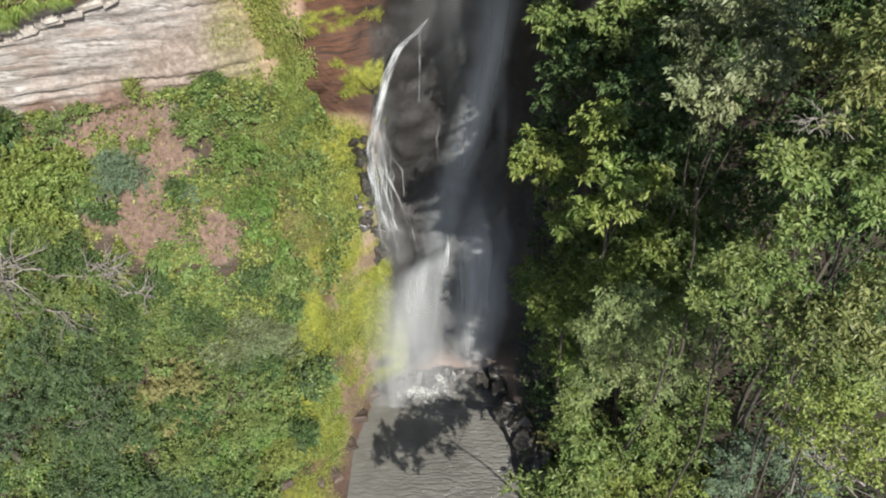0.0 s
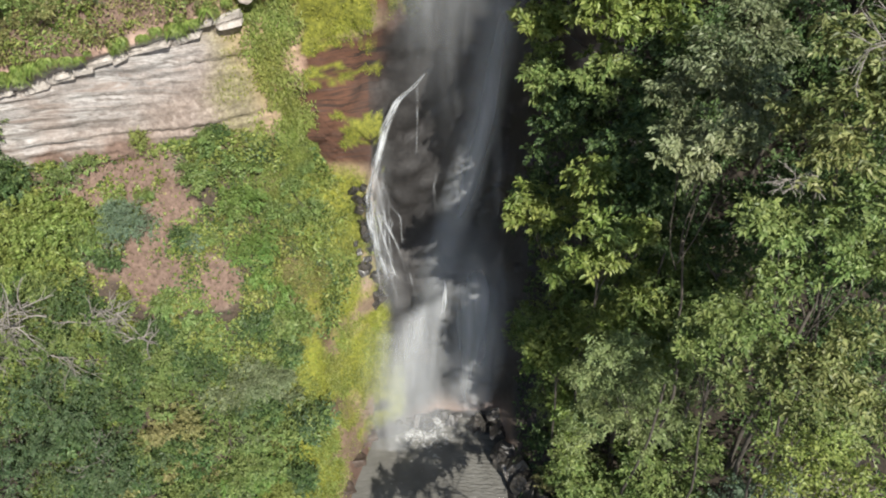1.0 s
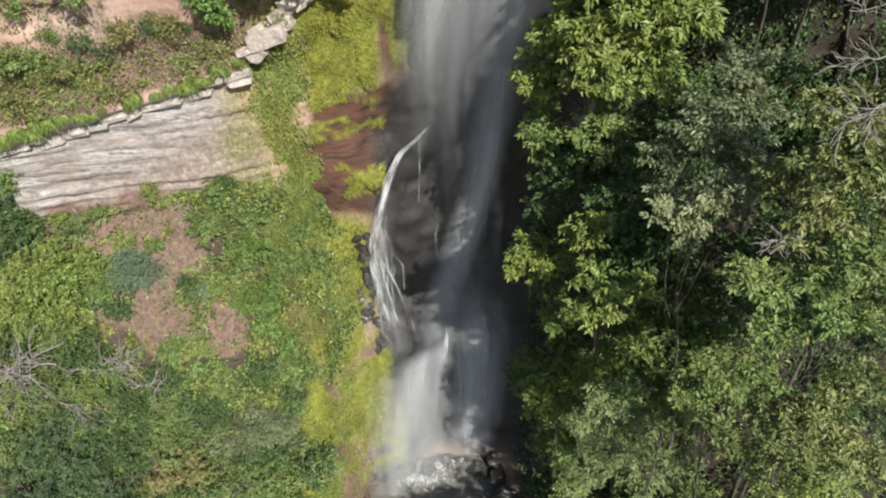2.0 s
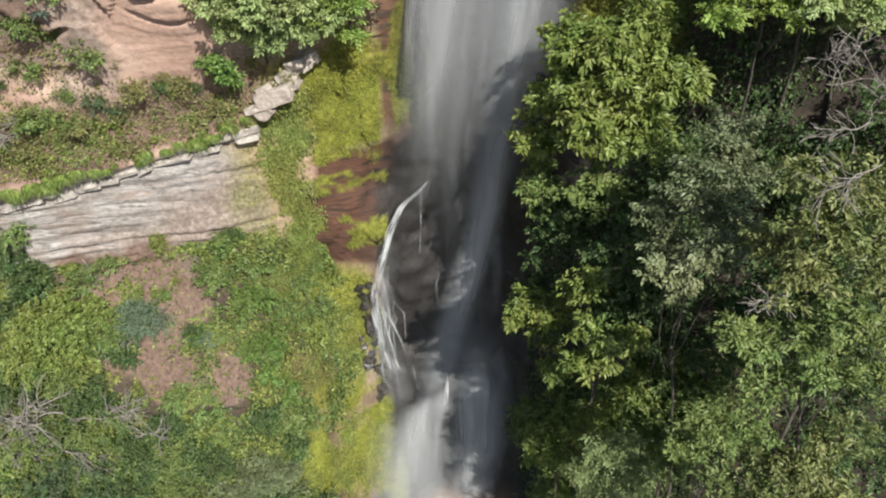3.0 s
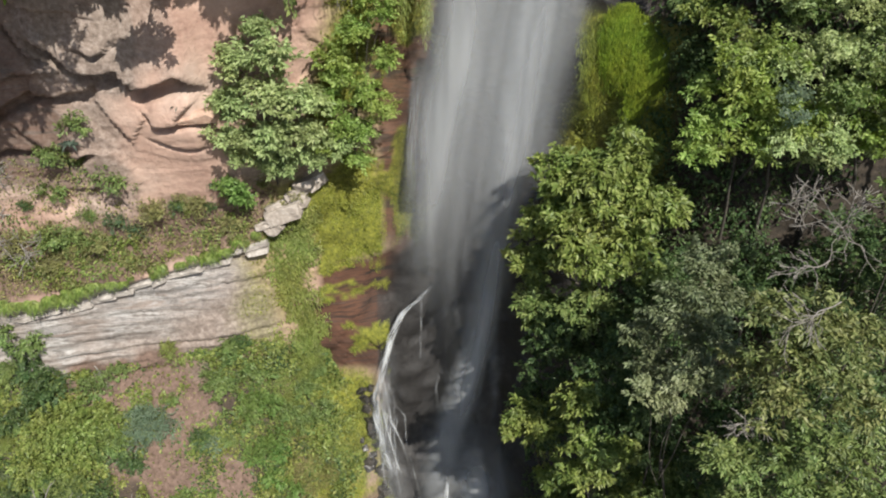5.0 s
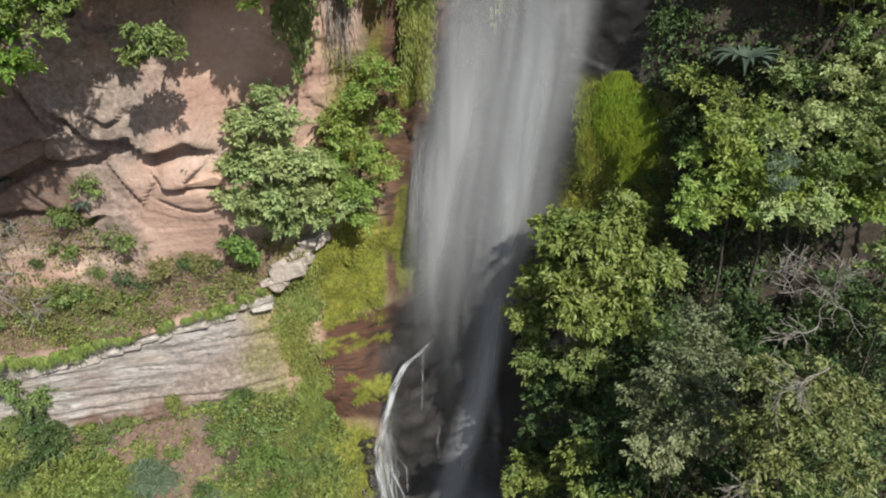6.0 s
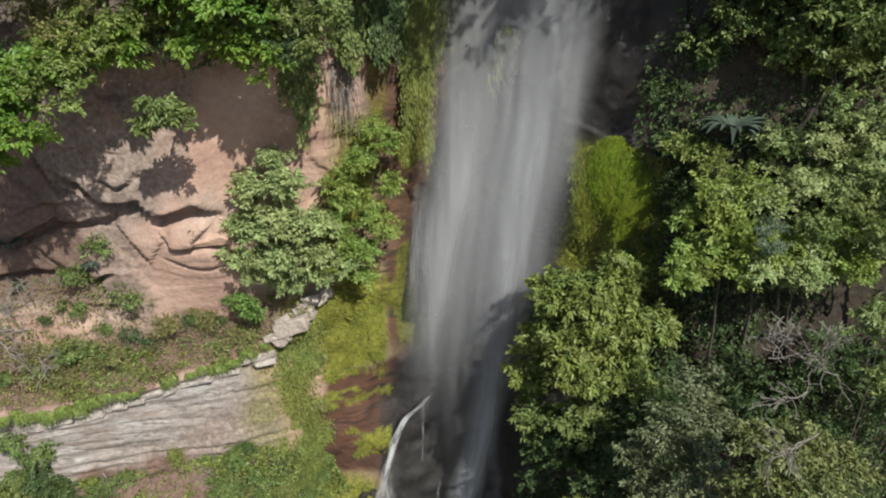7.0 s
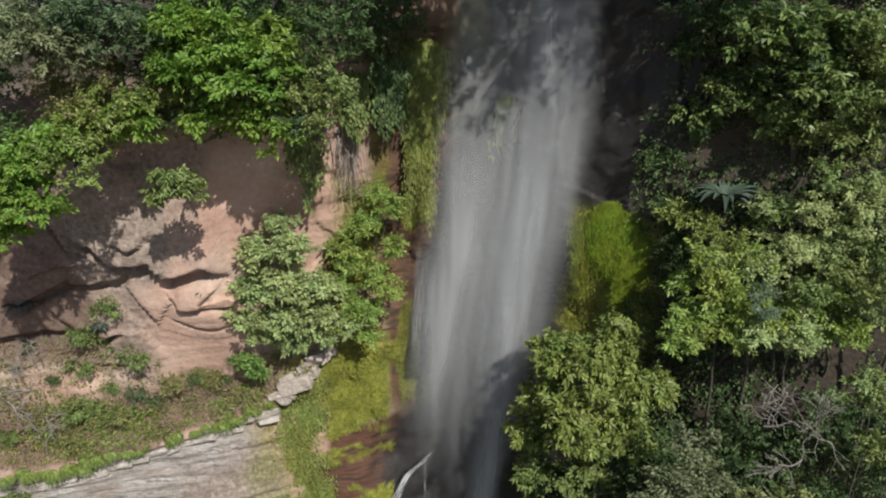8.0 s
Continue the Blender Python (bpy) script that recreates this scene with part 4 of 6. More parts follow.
def pool_surface():
    xs = np.linspace(-16, 14, 150)
    ys = np.linspace(6, 33, 150)
    X, Y = np.meshgrid(xs, ys, indexing="ij")
    P = np.stack([X, Y, np.full_like(X, -3.0)], -1)
    near = np.exp(-((X + 2) ** 2 + (Y - 29.5) ** 2) / 18)
    P[..., 2] += (0.02 + 0.10 * near) * vnoise(P, 1.3, 3, 8)
    i = np.arange(150 * 150).reshape(150, 150)
    q = np.stack([i[:-1, :-1], i[1:, :-1], i[1:, 1:], i[:-1, 1:]], -1).reshape(-1, 4)
    return mesh_from("water", P.reshape(-1, 3), q, POOL, True)


tagged(attach("water", pool_surface()), "murky grey rippled plunge pool under the waterfall", "pool", kind="structure")

# ---- rocks ----


def rock_mat(name, a, b, c, rough=0.85):
    m, nt, out = node_mat(name)
    tc = add(nt, "ShaderNodeTexCoord")
    n = add(nt, "ShaderNodeTexNoise", {"Vector": tc.outputs["Object"], "Scale": 0.8, "Detail": 8.0, "Roughness": 0.62}).outputs[0]
    f = add(nt, "ShaderNodeTexNoise", {"Vector": tc.outputs["Object"], "Scale": 6.0, "Detail": 6.0, "Roughness": 0.6}).outputs[0]
    col = mix_col(nt, 0.35, ramp(nt, n, [(0.35, a), (0.5, b), (0.66, c)]), ramp(nt, f, [(0.35, a), (0.65, c)]))
    bump = add(nt, "ShaderNodeBump", {"Height": f, "Strength": 0.6, "Distance": 0.08})
    p = add(nt, "ShaderNodeBsdfPrincipled", {"Base Color": col, "Roughness": rough, "Normal": bump.outputs[0]})
    nt.links.new(p.outputs[0], out.inputs[0])
    return m


R_RED = rock_mat("red_sandstone", (0.25, 0.145, 0.105), (0.4, 0.255, 0.19), (0.46, 0.335, 0.26))
R_PALE = rock_mat("pale_sandstone", (0.15, 0.125, 0.105), (0.29, 0.25, 0.215), (0.43, 0.385, 0.34))
R_LIP = rock_mat("lip_sandstone", (0.13, 0.115, 0.1), (0.28, 0.25, 0.225), (0.43, 0.4, 0.365))
R_WET = rock_mat("wet_black_rock", (0.012, 0.012, 0.012), (0.035, 0.033, 0.03), (0.09, 0.08, 0.07), 0.3)
R_BROWN = rock_mat("brown_shore_rock", (0.025, 0.017, 0.013), (0.06, 0.042, 0.033), (0.12, 0.09, 0.072), 0.6)


def rock(at, size, mat, label, seed, turn=(0, 0, 0), group="", jitter=0.22, name="rock", bevel=0.05):
    """An angular block: the hull of a jittered box with broken corners and bevelled edges."""
    g = np.random.default_rng(9000 + seed)
    bm = bmesh.new()
    half = np.asarray(size, float) / 2
    for sx in (-1, 1):
        for sy in (-1, 1):
            for sz in (-1, 1):
                c = np.array([sx, sy, sz], float)
                for _ in range(2):
                    bm.verts.new(Vector((c * (1 - jitter * g.random(3)) * half).tolist()))
    bmesh.ops.convex_hull(bm, input=bm.verts)
    loose = [v for v in bm.verts if not v.link_faces]
    bmesh.ops.delete(bm, geom=loose, context="VERTS")
    bmesh.ops.bevel(bm, geom=bm.edges[:], offset=bevel * float(half.min()) * 2, segments=1, affect="EDGES", clamp_overlap=True)
    bmesh.ops.triangulate(bm, faces=bm.faces[:])
    bmesh.ops.subdivide_edges(bm, edges=[e for e in bm.edges if e.calc_length() > 0.35 * float(half.max())], cuts=2, use_grid_fill=True)
    bmesh.ops.triangulate(bm, faces=bm.faces[:])
    for v in bm.verts:
        v.co += noise.noise_vector(v.co * (1.6 / float(half.mean())) + Vector((seed * 3.7, 0, 0))) * float(half.min()) * 0.22
    bmesh.ops.recalc_face_normals(bm, faces=bm.faces[:])
    me = bpy.data.meshes.new(name)
    bm.to_mesh(me)
    bm.free()
    me.materials.append(mat)
    ob = tagged(new(name, me), label, "rock", group)
    ob.matrix_basis = pose(*at, *turn)
    return ob


LEDGES = [
    ((-12.4, 31.2, 31.9), (2.6, 1.6, 0.7), (0, -6, -3), R_RED),
    ((-10.9, 31.5, 31.5), (1.8, 1.5, 0.6), (0, 7, 3), R_RED),
]
for n, (at, size, turn, mat) in enumerate(LEDGES):
    rock(at, size, mat, "broken sandstone ledge jutting from the red wall", n, turn, jitter=0.6, bevel=0.03)
gk = np.random.default_rng(79)
for n in range(9):
    f = 0.3 + 0.7 * n / 8
    at = np.array([-11.6, 33.1, 24.1]) * (1 - f) + np.array([-7.7, 33.4, 27.3]) * f + gk.normal(size=3) * [0.2, 0.15, 0.3] + [0, 0.25, 0]
    rock(at, (1.0 + 1.6 * gk.random(), 1.5 + 0.5 * gk.random(), 0.35 + 0.9 * gk.random()), R_PALE, "pale broken sandstone slab on the ledge", 40 + n, (6 * gk.normal(), -26 + 8 * gk.normal(), 12 * gk.normal()), "broken slabs on the ledge", 0.4, bevel=0.03)
gl = np.random.default_rng(78)
for n in range(17):
    x = -24 + 13.4 * (n + 0.8 * gl.random()) / 16.5
    y, z = np.interp(x, [-22.8, -18.8, -15.1, -11.7], [31.3, 32.0, 32.7, 33.4]), np.interp(x, [-22.8, -20.8, -18.8, -15.1, -11.7], [20.3, 20.6, 21.2, 22.3, 23.6])
    q = on_ground(x, y - 0.3, z)
    rock(q + [0, 0.1 + 0.35 * gl.random(), 0.02 + 0.2 * gl.normal()], (0.8 + 1.8 * gl.random(), 1.3, 0.2 + (0.35 + 0.3 * smooth(-16, -12, x)) * gl.random()), R_LIP, "thin pale sandstone slab along the lip of the band", 60 + n, (0, -15 + 5 * gl.normal(), 4 * gl.normal()), "slabs along the lip", 0.6, bevel=0.04)
g0 = np.random.default_rng(77)
for n in range(26):
    f = n / 25
    x = np.interp(f, [0, 0.5, 1], [-5.5, -5.6, -4.9]) + g0.normal() * 0.25
    z = np.interp(f, [0, 1], [13.5, 4.6]) + g0.normal() * 0.2
    p = on_ground(x, 33.6, z)
    rock(p + [0, -0.1, 0], 0.25 + 0.45 * g0.random(3), R_WET, "wet black boulder beside the falling water", 100 + n, tuple(g0.random(3) * 360), "boulders beside the fall", 0.35)
for n in range(22):
    x, y = -4.3 + g0.random() * 6.6, 29.3 + g0.random() * 1.1
    rock((x, y, -2.9), 0.4 + 0.8 * g0.random(3), R_WET, "wet black boulder at the foot of the fall", 140 + n, tuple(g0.random(3) * 360), "boulders at the foot of the fall", 0.35)
SHORE = [(-6.5, 24.4), (-6.4, 26.4), (-7.0, 22.2), (-8.2, 21.4), (-9.6, 21.2), (-5.4, 28.2)]
for n, (x, y) in enumerate(SHORE):
    p = on_ground(x, y, -2.7)
    rock(p - np.array([0, 0, 0.15]), (0.7 + 0.9 * g0.random(), 0.6 + 0.8 * g0.random(), 0.4 + 0.3 * g0.random()), R_BROWN, "brown flat rock on the pool's shore", 170 + n, (g0.random() * 20, 0, g0.random() * 360), "rocks on the shore", 0.55)
for n in range(16):
    f = n / 15
    x, y = np.interp(f, [0, 0.35, 0.7, 1], [3.0, 3.4, 4.3, 5.6]), np.interp(f, [0, 0.35, 0.7, 1], [30.0, 27.2, 25.0, 22.8])
    p = on_ground(x + 0.4 + 0.5 * g0.random(), y + g0.normal() * 0.3, -2.4)
    rock(p, 0.7 + 1.1 * g0.random(3), R_WET, "dark boulder on the shaded bank of the pool", 190 + n, tuple(g0.random(3) * 360), "boulders on the shaded bank", 0.35)

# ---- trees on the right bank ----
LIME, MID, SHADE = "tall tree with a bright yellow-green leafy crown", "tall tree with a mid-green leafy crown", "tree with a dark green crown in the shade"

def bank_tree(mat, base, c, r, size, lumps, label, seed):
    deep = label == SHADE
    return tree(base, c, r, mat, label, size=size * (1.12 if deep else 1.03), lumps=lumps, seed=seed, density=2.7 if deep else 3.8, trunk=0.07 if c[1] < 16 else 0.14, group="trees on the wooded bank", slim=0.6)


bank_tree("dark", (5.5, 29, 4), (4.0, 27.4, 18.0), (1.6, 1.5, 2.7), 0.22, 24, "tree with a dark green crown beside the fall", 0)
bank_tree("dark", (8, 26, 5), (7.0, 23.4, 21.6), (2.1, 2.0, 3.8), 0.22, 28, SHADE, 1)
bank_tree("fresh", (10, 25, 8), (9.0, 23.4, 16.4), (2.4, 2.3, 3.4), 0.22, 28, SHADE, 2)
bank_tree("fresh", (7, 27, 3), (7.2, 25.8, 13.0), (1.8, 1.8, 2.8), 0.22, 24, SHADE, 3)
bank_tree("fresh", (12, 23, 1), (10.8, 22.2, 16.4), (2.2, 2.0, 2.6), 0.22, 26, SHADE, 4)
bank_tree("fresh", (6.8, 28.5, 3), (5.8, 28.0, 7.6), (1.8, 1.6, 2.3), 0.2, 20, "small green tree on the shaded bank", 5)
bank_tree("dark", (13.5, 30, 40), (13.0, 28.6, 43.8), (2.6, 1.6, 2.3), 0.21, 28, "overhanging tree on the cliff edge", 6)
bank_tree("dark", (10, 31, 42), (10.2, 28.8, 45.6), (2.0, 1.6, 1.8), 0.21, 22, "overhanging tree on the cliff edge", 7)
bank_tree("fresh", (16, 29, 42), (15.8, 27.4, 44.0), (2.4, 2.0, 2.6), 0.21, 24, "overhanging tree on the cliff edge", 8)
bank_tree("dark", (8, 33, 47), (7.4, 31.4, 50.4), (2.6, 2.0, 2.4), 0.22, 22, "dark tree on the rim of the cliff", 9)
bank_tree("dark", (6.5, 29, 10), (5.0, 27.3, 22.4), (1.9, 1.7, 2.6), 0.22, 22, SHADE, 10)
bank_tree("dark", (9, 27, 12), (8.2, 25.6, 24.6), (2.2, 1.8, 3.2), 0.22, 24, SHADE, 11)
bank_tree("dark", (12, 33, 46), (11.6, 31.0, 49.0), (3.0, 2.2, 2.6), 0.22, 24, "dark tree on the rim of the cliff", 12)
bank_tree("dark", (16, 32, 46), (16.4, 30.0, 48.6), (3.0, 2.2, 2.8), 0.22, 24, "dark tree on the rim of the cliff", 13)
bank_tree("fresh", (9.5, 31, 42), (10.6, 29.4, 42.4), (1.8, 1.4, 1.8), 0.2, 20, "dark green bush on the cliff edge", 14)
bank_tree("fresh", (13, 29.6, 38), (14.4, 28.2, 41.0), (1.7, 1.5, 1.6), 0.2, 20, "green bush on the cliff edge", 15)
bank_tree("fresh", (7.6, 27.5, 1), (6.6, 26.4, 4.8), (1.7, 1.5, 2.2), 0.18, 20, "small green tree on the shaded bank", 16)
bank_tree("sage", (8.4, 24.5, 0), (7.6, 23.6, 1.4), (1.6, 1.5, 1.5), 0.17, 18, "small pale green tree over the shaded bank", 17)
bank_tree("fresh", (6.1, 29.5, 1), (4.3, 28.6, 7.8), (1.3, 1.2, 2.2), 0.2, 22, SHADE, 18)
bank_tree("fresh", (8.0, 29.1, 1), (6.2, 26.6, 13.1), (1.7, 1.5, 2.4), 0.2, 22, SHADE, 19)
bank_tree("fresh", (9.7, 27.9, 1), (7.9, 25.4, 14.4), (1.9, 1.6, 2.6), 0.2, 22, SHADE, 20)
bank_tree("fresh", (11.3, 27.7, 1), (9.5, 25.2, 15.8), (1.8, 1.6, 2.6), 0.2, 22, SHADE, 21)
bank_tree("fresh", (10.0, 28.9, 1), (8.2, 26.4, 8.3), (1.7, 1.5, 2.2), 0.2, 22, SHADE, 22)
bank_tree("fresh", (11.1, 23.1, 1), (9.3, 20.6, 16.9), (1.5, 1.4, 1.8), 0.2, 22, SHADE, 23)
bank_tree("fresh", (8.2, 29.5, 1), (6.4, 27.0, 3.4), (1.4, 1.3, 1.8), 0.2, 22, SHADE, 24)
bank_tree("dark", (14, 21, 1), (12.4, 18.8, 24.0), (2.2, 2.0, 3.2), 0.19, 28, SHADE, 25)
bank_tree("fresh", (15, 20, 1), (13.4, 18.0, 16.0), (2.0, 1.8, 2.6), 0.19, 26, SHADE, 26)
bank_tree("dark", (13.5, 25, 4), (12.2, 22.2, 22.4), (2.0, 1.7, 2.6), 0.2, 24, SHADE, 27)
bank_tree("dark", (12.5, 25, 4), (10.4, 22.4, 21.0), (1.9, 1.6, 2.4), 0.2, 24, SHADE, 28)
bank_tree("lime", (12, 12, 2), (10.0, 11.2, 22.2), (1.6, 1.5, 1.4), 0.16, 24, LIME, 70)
# added below the view so that its crown throws shade on the pool
lobed_tree("fresh", (8.6, 18.0, 0), "6.6,18.2,7.8,1.3 1.7,13.6,8.6,1.2 3.1,14.4,8.8,1.5 4.3,15.6,8.8,1.5 5.5,16.2,8.6,1.3 3.7,13.2,9.6,1.2", "unseen green tree added to shade the pool", size=0.26, density=4.0, seed=65)
# fill trees, their dark leaf colour standing in for the deep shade behind
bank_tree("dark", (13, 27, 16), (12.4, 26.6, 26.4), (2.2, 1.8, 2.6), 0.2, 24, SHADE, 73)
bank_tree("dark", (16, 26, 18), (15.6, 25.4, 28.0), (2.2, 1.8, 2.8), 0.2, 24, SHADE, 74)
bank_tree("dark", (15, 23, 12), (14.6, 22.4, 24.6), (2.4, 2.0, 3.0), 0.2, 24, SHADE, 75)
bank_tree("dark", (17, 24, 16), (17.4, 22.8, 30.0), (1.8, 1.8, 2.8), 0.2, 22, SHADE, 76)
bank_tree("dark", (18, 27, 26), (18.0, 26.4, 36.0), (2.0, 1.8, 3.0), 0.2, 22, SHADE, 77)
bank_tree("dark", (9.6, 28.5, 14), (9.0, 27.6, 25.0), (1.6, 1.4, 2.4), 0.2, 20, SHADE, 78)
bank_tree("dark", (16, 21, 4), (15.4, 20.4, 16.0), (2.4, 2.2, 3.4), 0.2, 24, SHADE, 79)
lobed_tree("lime", (6.8, 30, 12), "5.9,27.0,30.5,2.16 6.5,28.0,31.7,1.42 7.8,26.8,29.9,1.26 3.8,28.3,30.9,1.06 3.4,28.3,28.4,0.98 4.9,26.0,28.2,1.62 6.7,26.2,28.1,1.39 3.0,28.0,26.5,1.13 4.7,27.2,29.1,1.29", LIME, size=0.3, density=4.6, boughs=11, trunk=0.2, seed=0)
lobed_tree("fresh", (6.2, 29.5, 9), "3.3,28.0,24.3,1.24 5.3,26.0,25.6,1.25 4.5,28.6,22.8,1.34", "tree with a yellow-green crown leaning over the fall", size=0.28, seed=1)
lobed_tree("lime", (6, 29, 6), "2.9,24.4,20.5,0.89 3.5,24.6,19.5,0.66 2.6,24.6,19.7,0.55", "small tree with fresh leaves beside the fall", size=0.28, seed=2)
lobed_tree("lime", (8, 25, 4), "4.8,22.4,23.3,0.76 5.1,22.4,23.7,0.53 5.0,20.8,22.4,0.74 5.8,20.6,22.2,0.82 6.4,20.4,22.6,0.55 4.8,21.0,20.7,0.63 5.6,20.8,20.9,0.62", "slender tree with tufts of fresh leaves in the shade", size=0.27, boughs=7, seed=3)
lobed_tree("lime", (7, 27.5, 3), "4.6,24.5,16.7,0.90 5.1,26.0,19.2,0.89 6.7,24.4,21.4,0.82 4.1,27.0,16.4,0.84", "slender tree with tufts of fresh leaves in the shade", size=0.27, boughs=8, seed=60)
lobed_tree("lime", (9, 24.6, 2), "6.4,22.0,16.2,0.95 7.6,22.2,17.9,0.83 8.5,21.0,16.1,0.93 5.3,24.0,13.3,0.99", "slender tree with tufts of fresh leaves in the shade", size=0.25, boughs=8, seed=61)
lobed_tree("grey", (9.5, 24, 8), "8.9,22.6,30.0,1.05 7.8,21.6,28.6,1.31 9.5,22.0,28.8,1.11 6.8,21.8,27.4,0.87 8.9,20.8,27.7,1.24 7.2,21.0,26.4,0.87", "tree with a dull blue-green crown", size=0.2, density=6.0, trunk=0.07, seed=4)
lobed_tree("greylit", (9.5, 22, 8), "6.6,19.4,26.7,0.70 7.6,19.2,27.1,0.77 8.5,19.3,27.5,0.73 7.5,19.2,26.2,0.59", "tree with a grey-green crown lightened as if sunlit", size=0.2, density=6.0, seed=5)
lobed_tree("canopy", (14, 18, 10), "9.5,17.8,31.3,0.80 10.7,17.6,31.1,1.03 9.9,17.2,30.1,0.97 11.2,17.0,29.9,1.09 12.2,17.6,30.5,1.01 9.9,16.8,28.7,0.94 12.6,17.0,28.4,0.86 9.4,18.5,28.6,0.73", LIME, size=0.21, density=6.5, trunk=0.07, seed=6)
lobed_tree("fresh", (13, 16, 5), "8.0,15.9,27.3,0.5 8.8,15.9,26.7,0.78 9.4,15.8,25.2,0.86 10.1,16.0,27.1,0.76 11.0,16.0,27.9,0.83 11.0,15.6,26.1,0.94 12.4,16.0,27.3,0.86 12.9,15.6,25.5,1.05", LIME, size=0.2, density=6.5, trunk=0.07, seed=7)
lobed_tree("canopy", (14, 15, 5), "8.7,15.0,21.3,0.85 9.8,15.2,22.2,1.00 10.6,14.6,23.0,0.95 10.0,13.2,22.3,0.86 11.3,14.2,22.6,1.03 11.3,13.0,21.6,0.79 12.0,15.3,23.3,0.89 12.3,14.0,21.9,0.81", LIME, size=0.2, density=6.5, trunk=0.07, seed=8)
lobed_tree("fresh", (12, 19, 3), "7.7,16.5,21.6,0.71 8.2,15.9,23.3,0.91 9.3,15.8,23.3,0.82", MID, size=0.2, density=6.0, trunk=0.07, seed=9)
lobed_tree("limebush", (11.5, 29, 26), "8.9,26.0,32.9,0.85 8.9,26.4,33.7,0.67 10.3,26.4,35.1,1.13 11.8,26.6,34.2,0.94 9.8,27.0,36.1,0.92 11.0,26.5,33.1,0.85 11.7,27.2,36.0,1.03", "leafy tree leaning out from the cliff", size=0.22, density=7.0, boughs=12, seed=10)
lobed_tree("bush", (15, 29, 26), "13.7,27.4,34.4,1.28 13.1,28.0,35.7,1.06 15.8,28.0,33.0,1.22 14.0,27.0,32.6,1.09 15.5,29.0,34.7,1.11", "dense pale green tree on the cliff", size=0.21, density=7.0, boughs=12, seed=11)
lobed_tree("limebush", (13, 29, 28), "11.0,26.6,34.7,0.94 12.9,26.4,34.0,0.98 14.6,27.0,34.8,1.06 15.8,26.5,33.3,1.06 9.1,27.6,34.9,0.67 9.5,26.6,33.8,0.80", "bright green tree leaning out from the cliff", size=0.2, density=7.0, boughs=11, seed=40)
lobed_tree("bush", (16.6, 29.4, 32), "15.7,28.2,37.4,1.06 17.4,28.6,36.5,1.08 14.2,28.0,36.4,0.83 15.1,28.6,39.0,0.70 16.7,28.0,35.5,1.15 17.5,27.5,33.6,0.97", "dense pale green tree on the cliff", size=0.2, density=7.0, boughs=11, seed=41)
lobed_tree("bush", (14, 29, 30), "10.0,27.0,36.0,0.75 11.6,26.4,36.1,0.78 13.1,27.0,36.7,0.74 14.5,27.0,36.1,0.79 12.0,25.8,33.5,0.74 13.6,25.6,33.4,0.78 16.3,26.6,34.5,0.84 15.6,27.6,36.6,0.80", "tree with pale sunlit leaves on the cliff", size=0.19, density=7.0, boughs=10, seed=43)
lobed_tree("fresh", (15, 23, 14), "14.1,21.0,33.8,0.89 14.0,19.5,32.5,0.86", MID, size=0.2, density=6.0, seed=42)
lobed_tree("teal", (12, 29.6, 30), "11.7,25.6,35.4,0.56 11.9,25.4,34.6,0.52", "small blue-green tree among the bright leaves", size=0.13, density=9.0, trunk=0.08, seed=12)
lobed_tree("glossy", (13, 30, 42), "11.7,27.4,45.2,1.25 10.8,28.0,44.7,0.97 12.8,27.2,43.4,1.17 12.3,28.0,41.8,0.89 13.6,28.0,45.2,1.06", "overhanging tree with large glossy leaves", size=0.34, density=3.6, slim=0.55, seed=13)
lobed_tree("fresh", (16, 30, 42), "15.6,28.6,42.1,1.35 15.5,28.6,44.1,1.10 14.3,28.4,41.4,0.79", "overhanging tree with a pale green crown", size=0.24, seed=14)
lobed_tree("dark", (10, 31.5, 41), "9.2,30.0,44.4,1.03 10.1,29.6,45.4,1.12 10.3,29.8,42.9,1.05 10.0,30.3,41.1,0.84", "dark tree in the shade of the cliff edge", size=0.26, seed=15)
lobed_tree("lime", (11, 30, 34), "8.8,29.2,37.4,0.6 9.7,28.4,37.2,0.9 10.7,27.5,36.6,1.0", "yellow-green bush below the agave", size=0.2, trunk=0.08, seed=16)
lobed_tree("bush", (15, 29.6, 35), "12.2,28.5,38.0,0.6 14.1,28.0,37.9,1.0 16.0,28.0,38.7,1.3", "pale green bush on the cliff", size=0.2, trunk=0.08, seed=17)
lobed_tree("sage", (10.2, 24.0, 0), "7.0,22.0,13.6,1.46 9.0,22.0,12.2,1.51 7.3,22.0,10.4,1.62 9.3,22.0,9.2,1.60 10.5,22.0,11.9,1.39 6.6,22.4,7.9,1.24 11.6,22.4,7.9,1.24 5.7,18.6,18.2,0.86 6.6,18.8,18.4,0.74 5.4,19.6,15.6,0.85 6.5,19.0,15.9,0.92 7.4,19.0,16.9,0.77", "low tree with a feathery pale green crown", size=0.17, density=7.0, slim=0.4, boughs=12, seed=18)
lobed_tree("lime", (8.6, 24.6, 0), "5.8,23.4,8.3,0.98 6.4,23.4,5.9,0.88", "small tree with fresh leaves in the wood", size=0.25, seed=19)
lobed_tree("lime", (7.4, 28, 1), "3.9,23.2,13.1,0.87 4.9,23.4,12.1,0.79 4.7,27.0,7.1,0.91", "small tree with fresh leaves beside the fall", size=0.26, boughs=7, seed=20)
lobed_tree("fresh", (7.6, 23.4, 0), "6.8,22.6,2.8,1.46 8.6,22.4,2.8,1.21 6.4,23.0,3.8,0.90", "low tree with a green crown over the bank", size=0.22, seed=21)
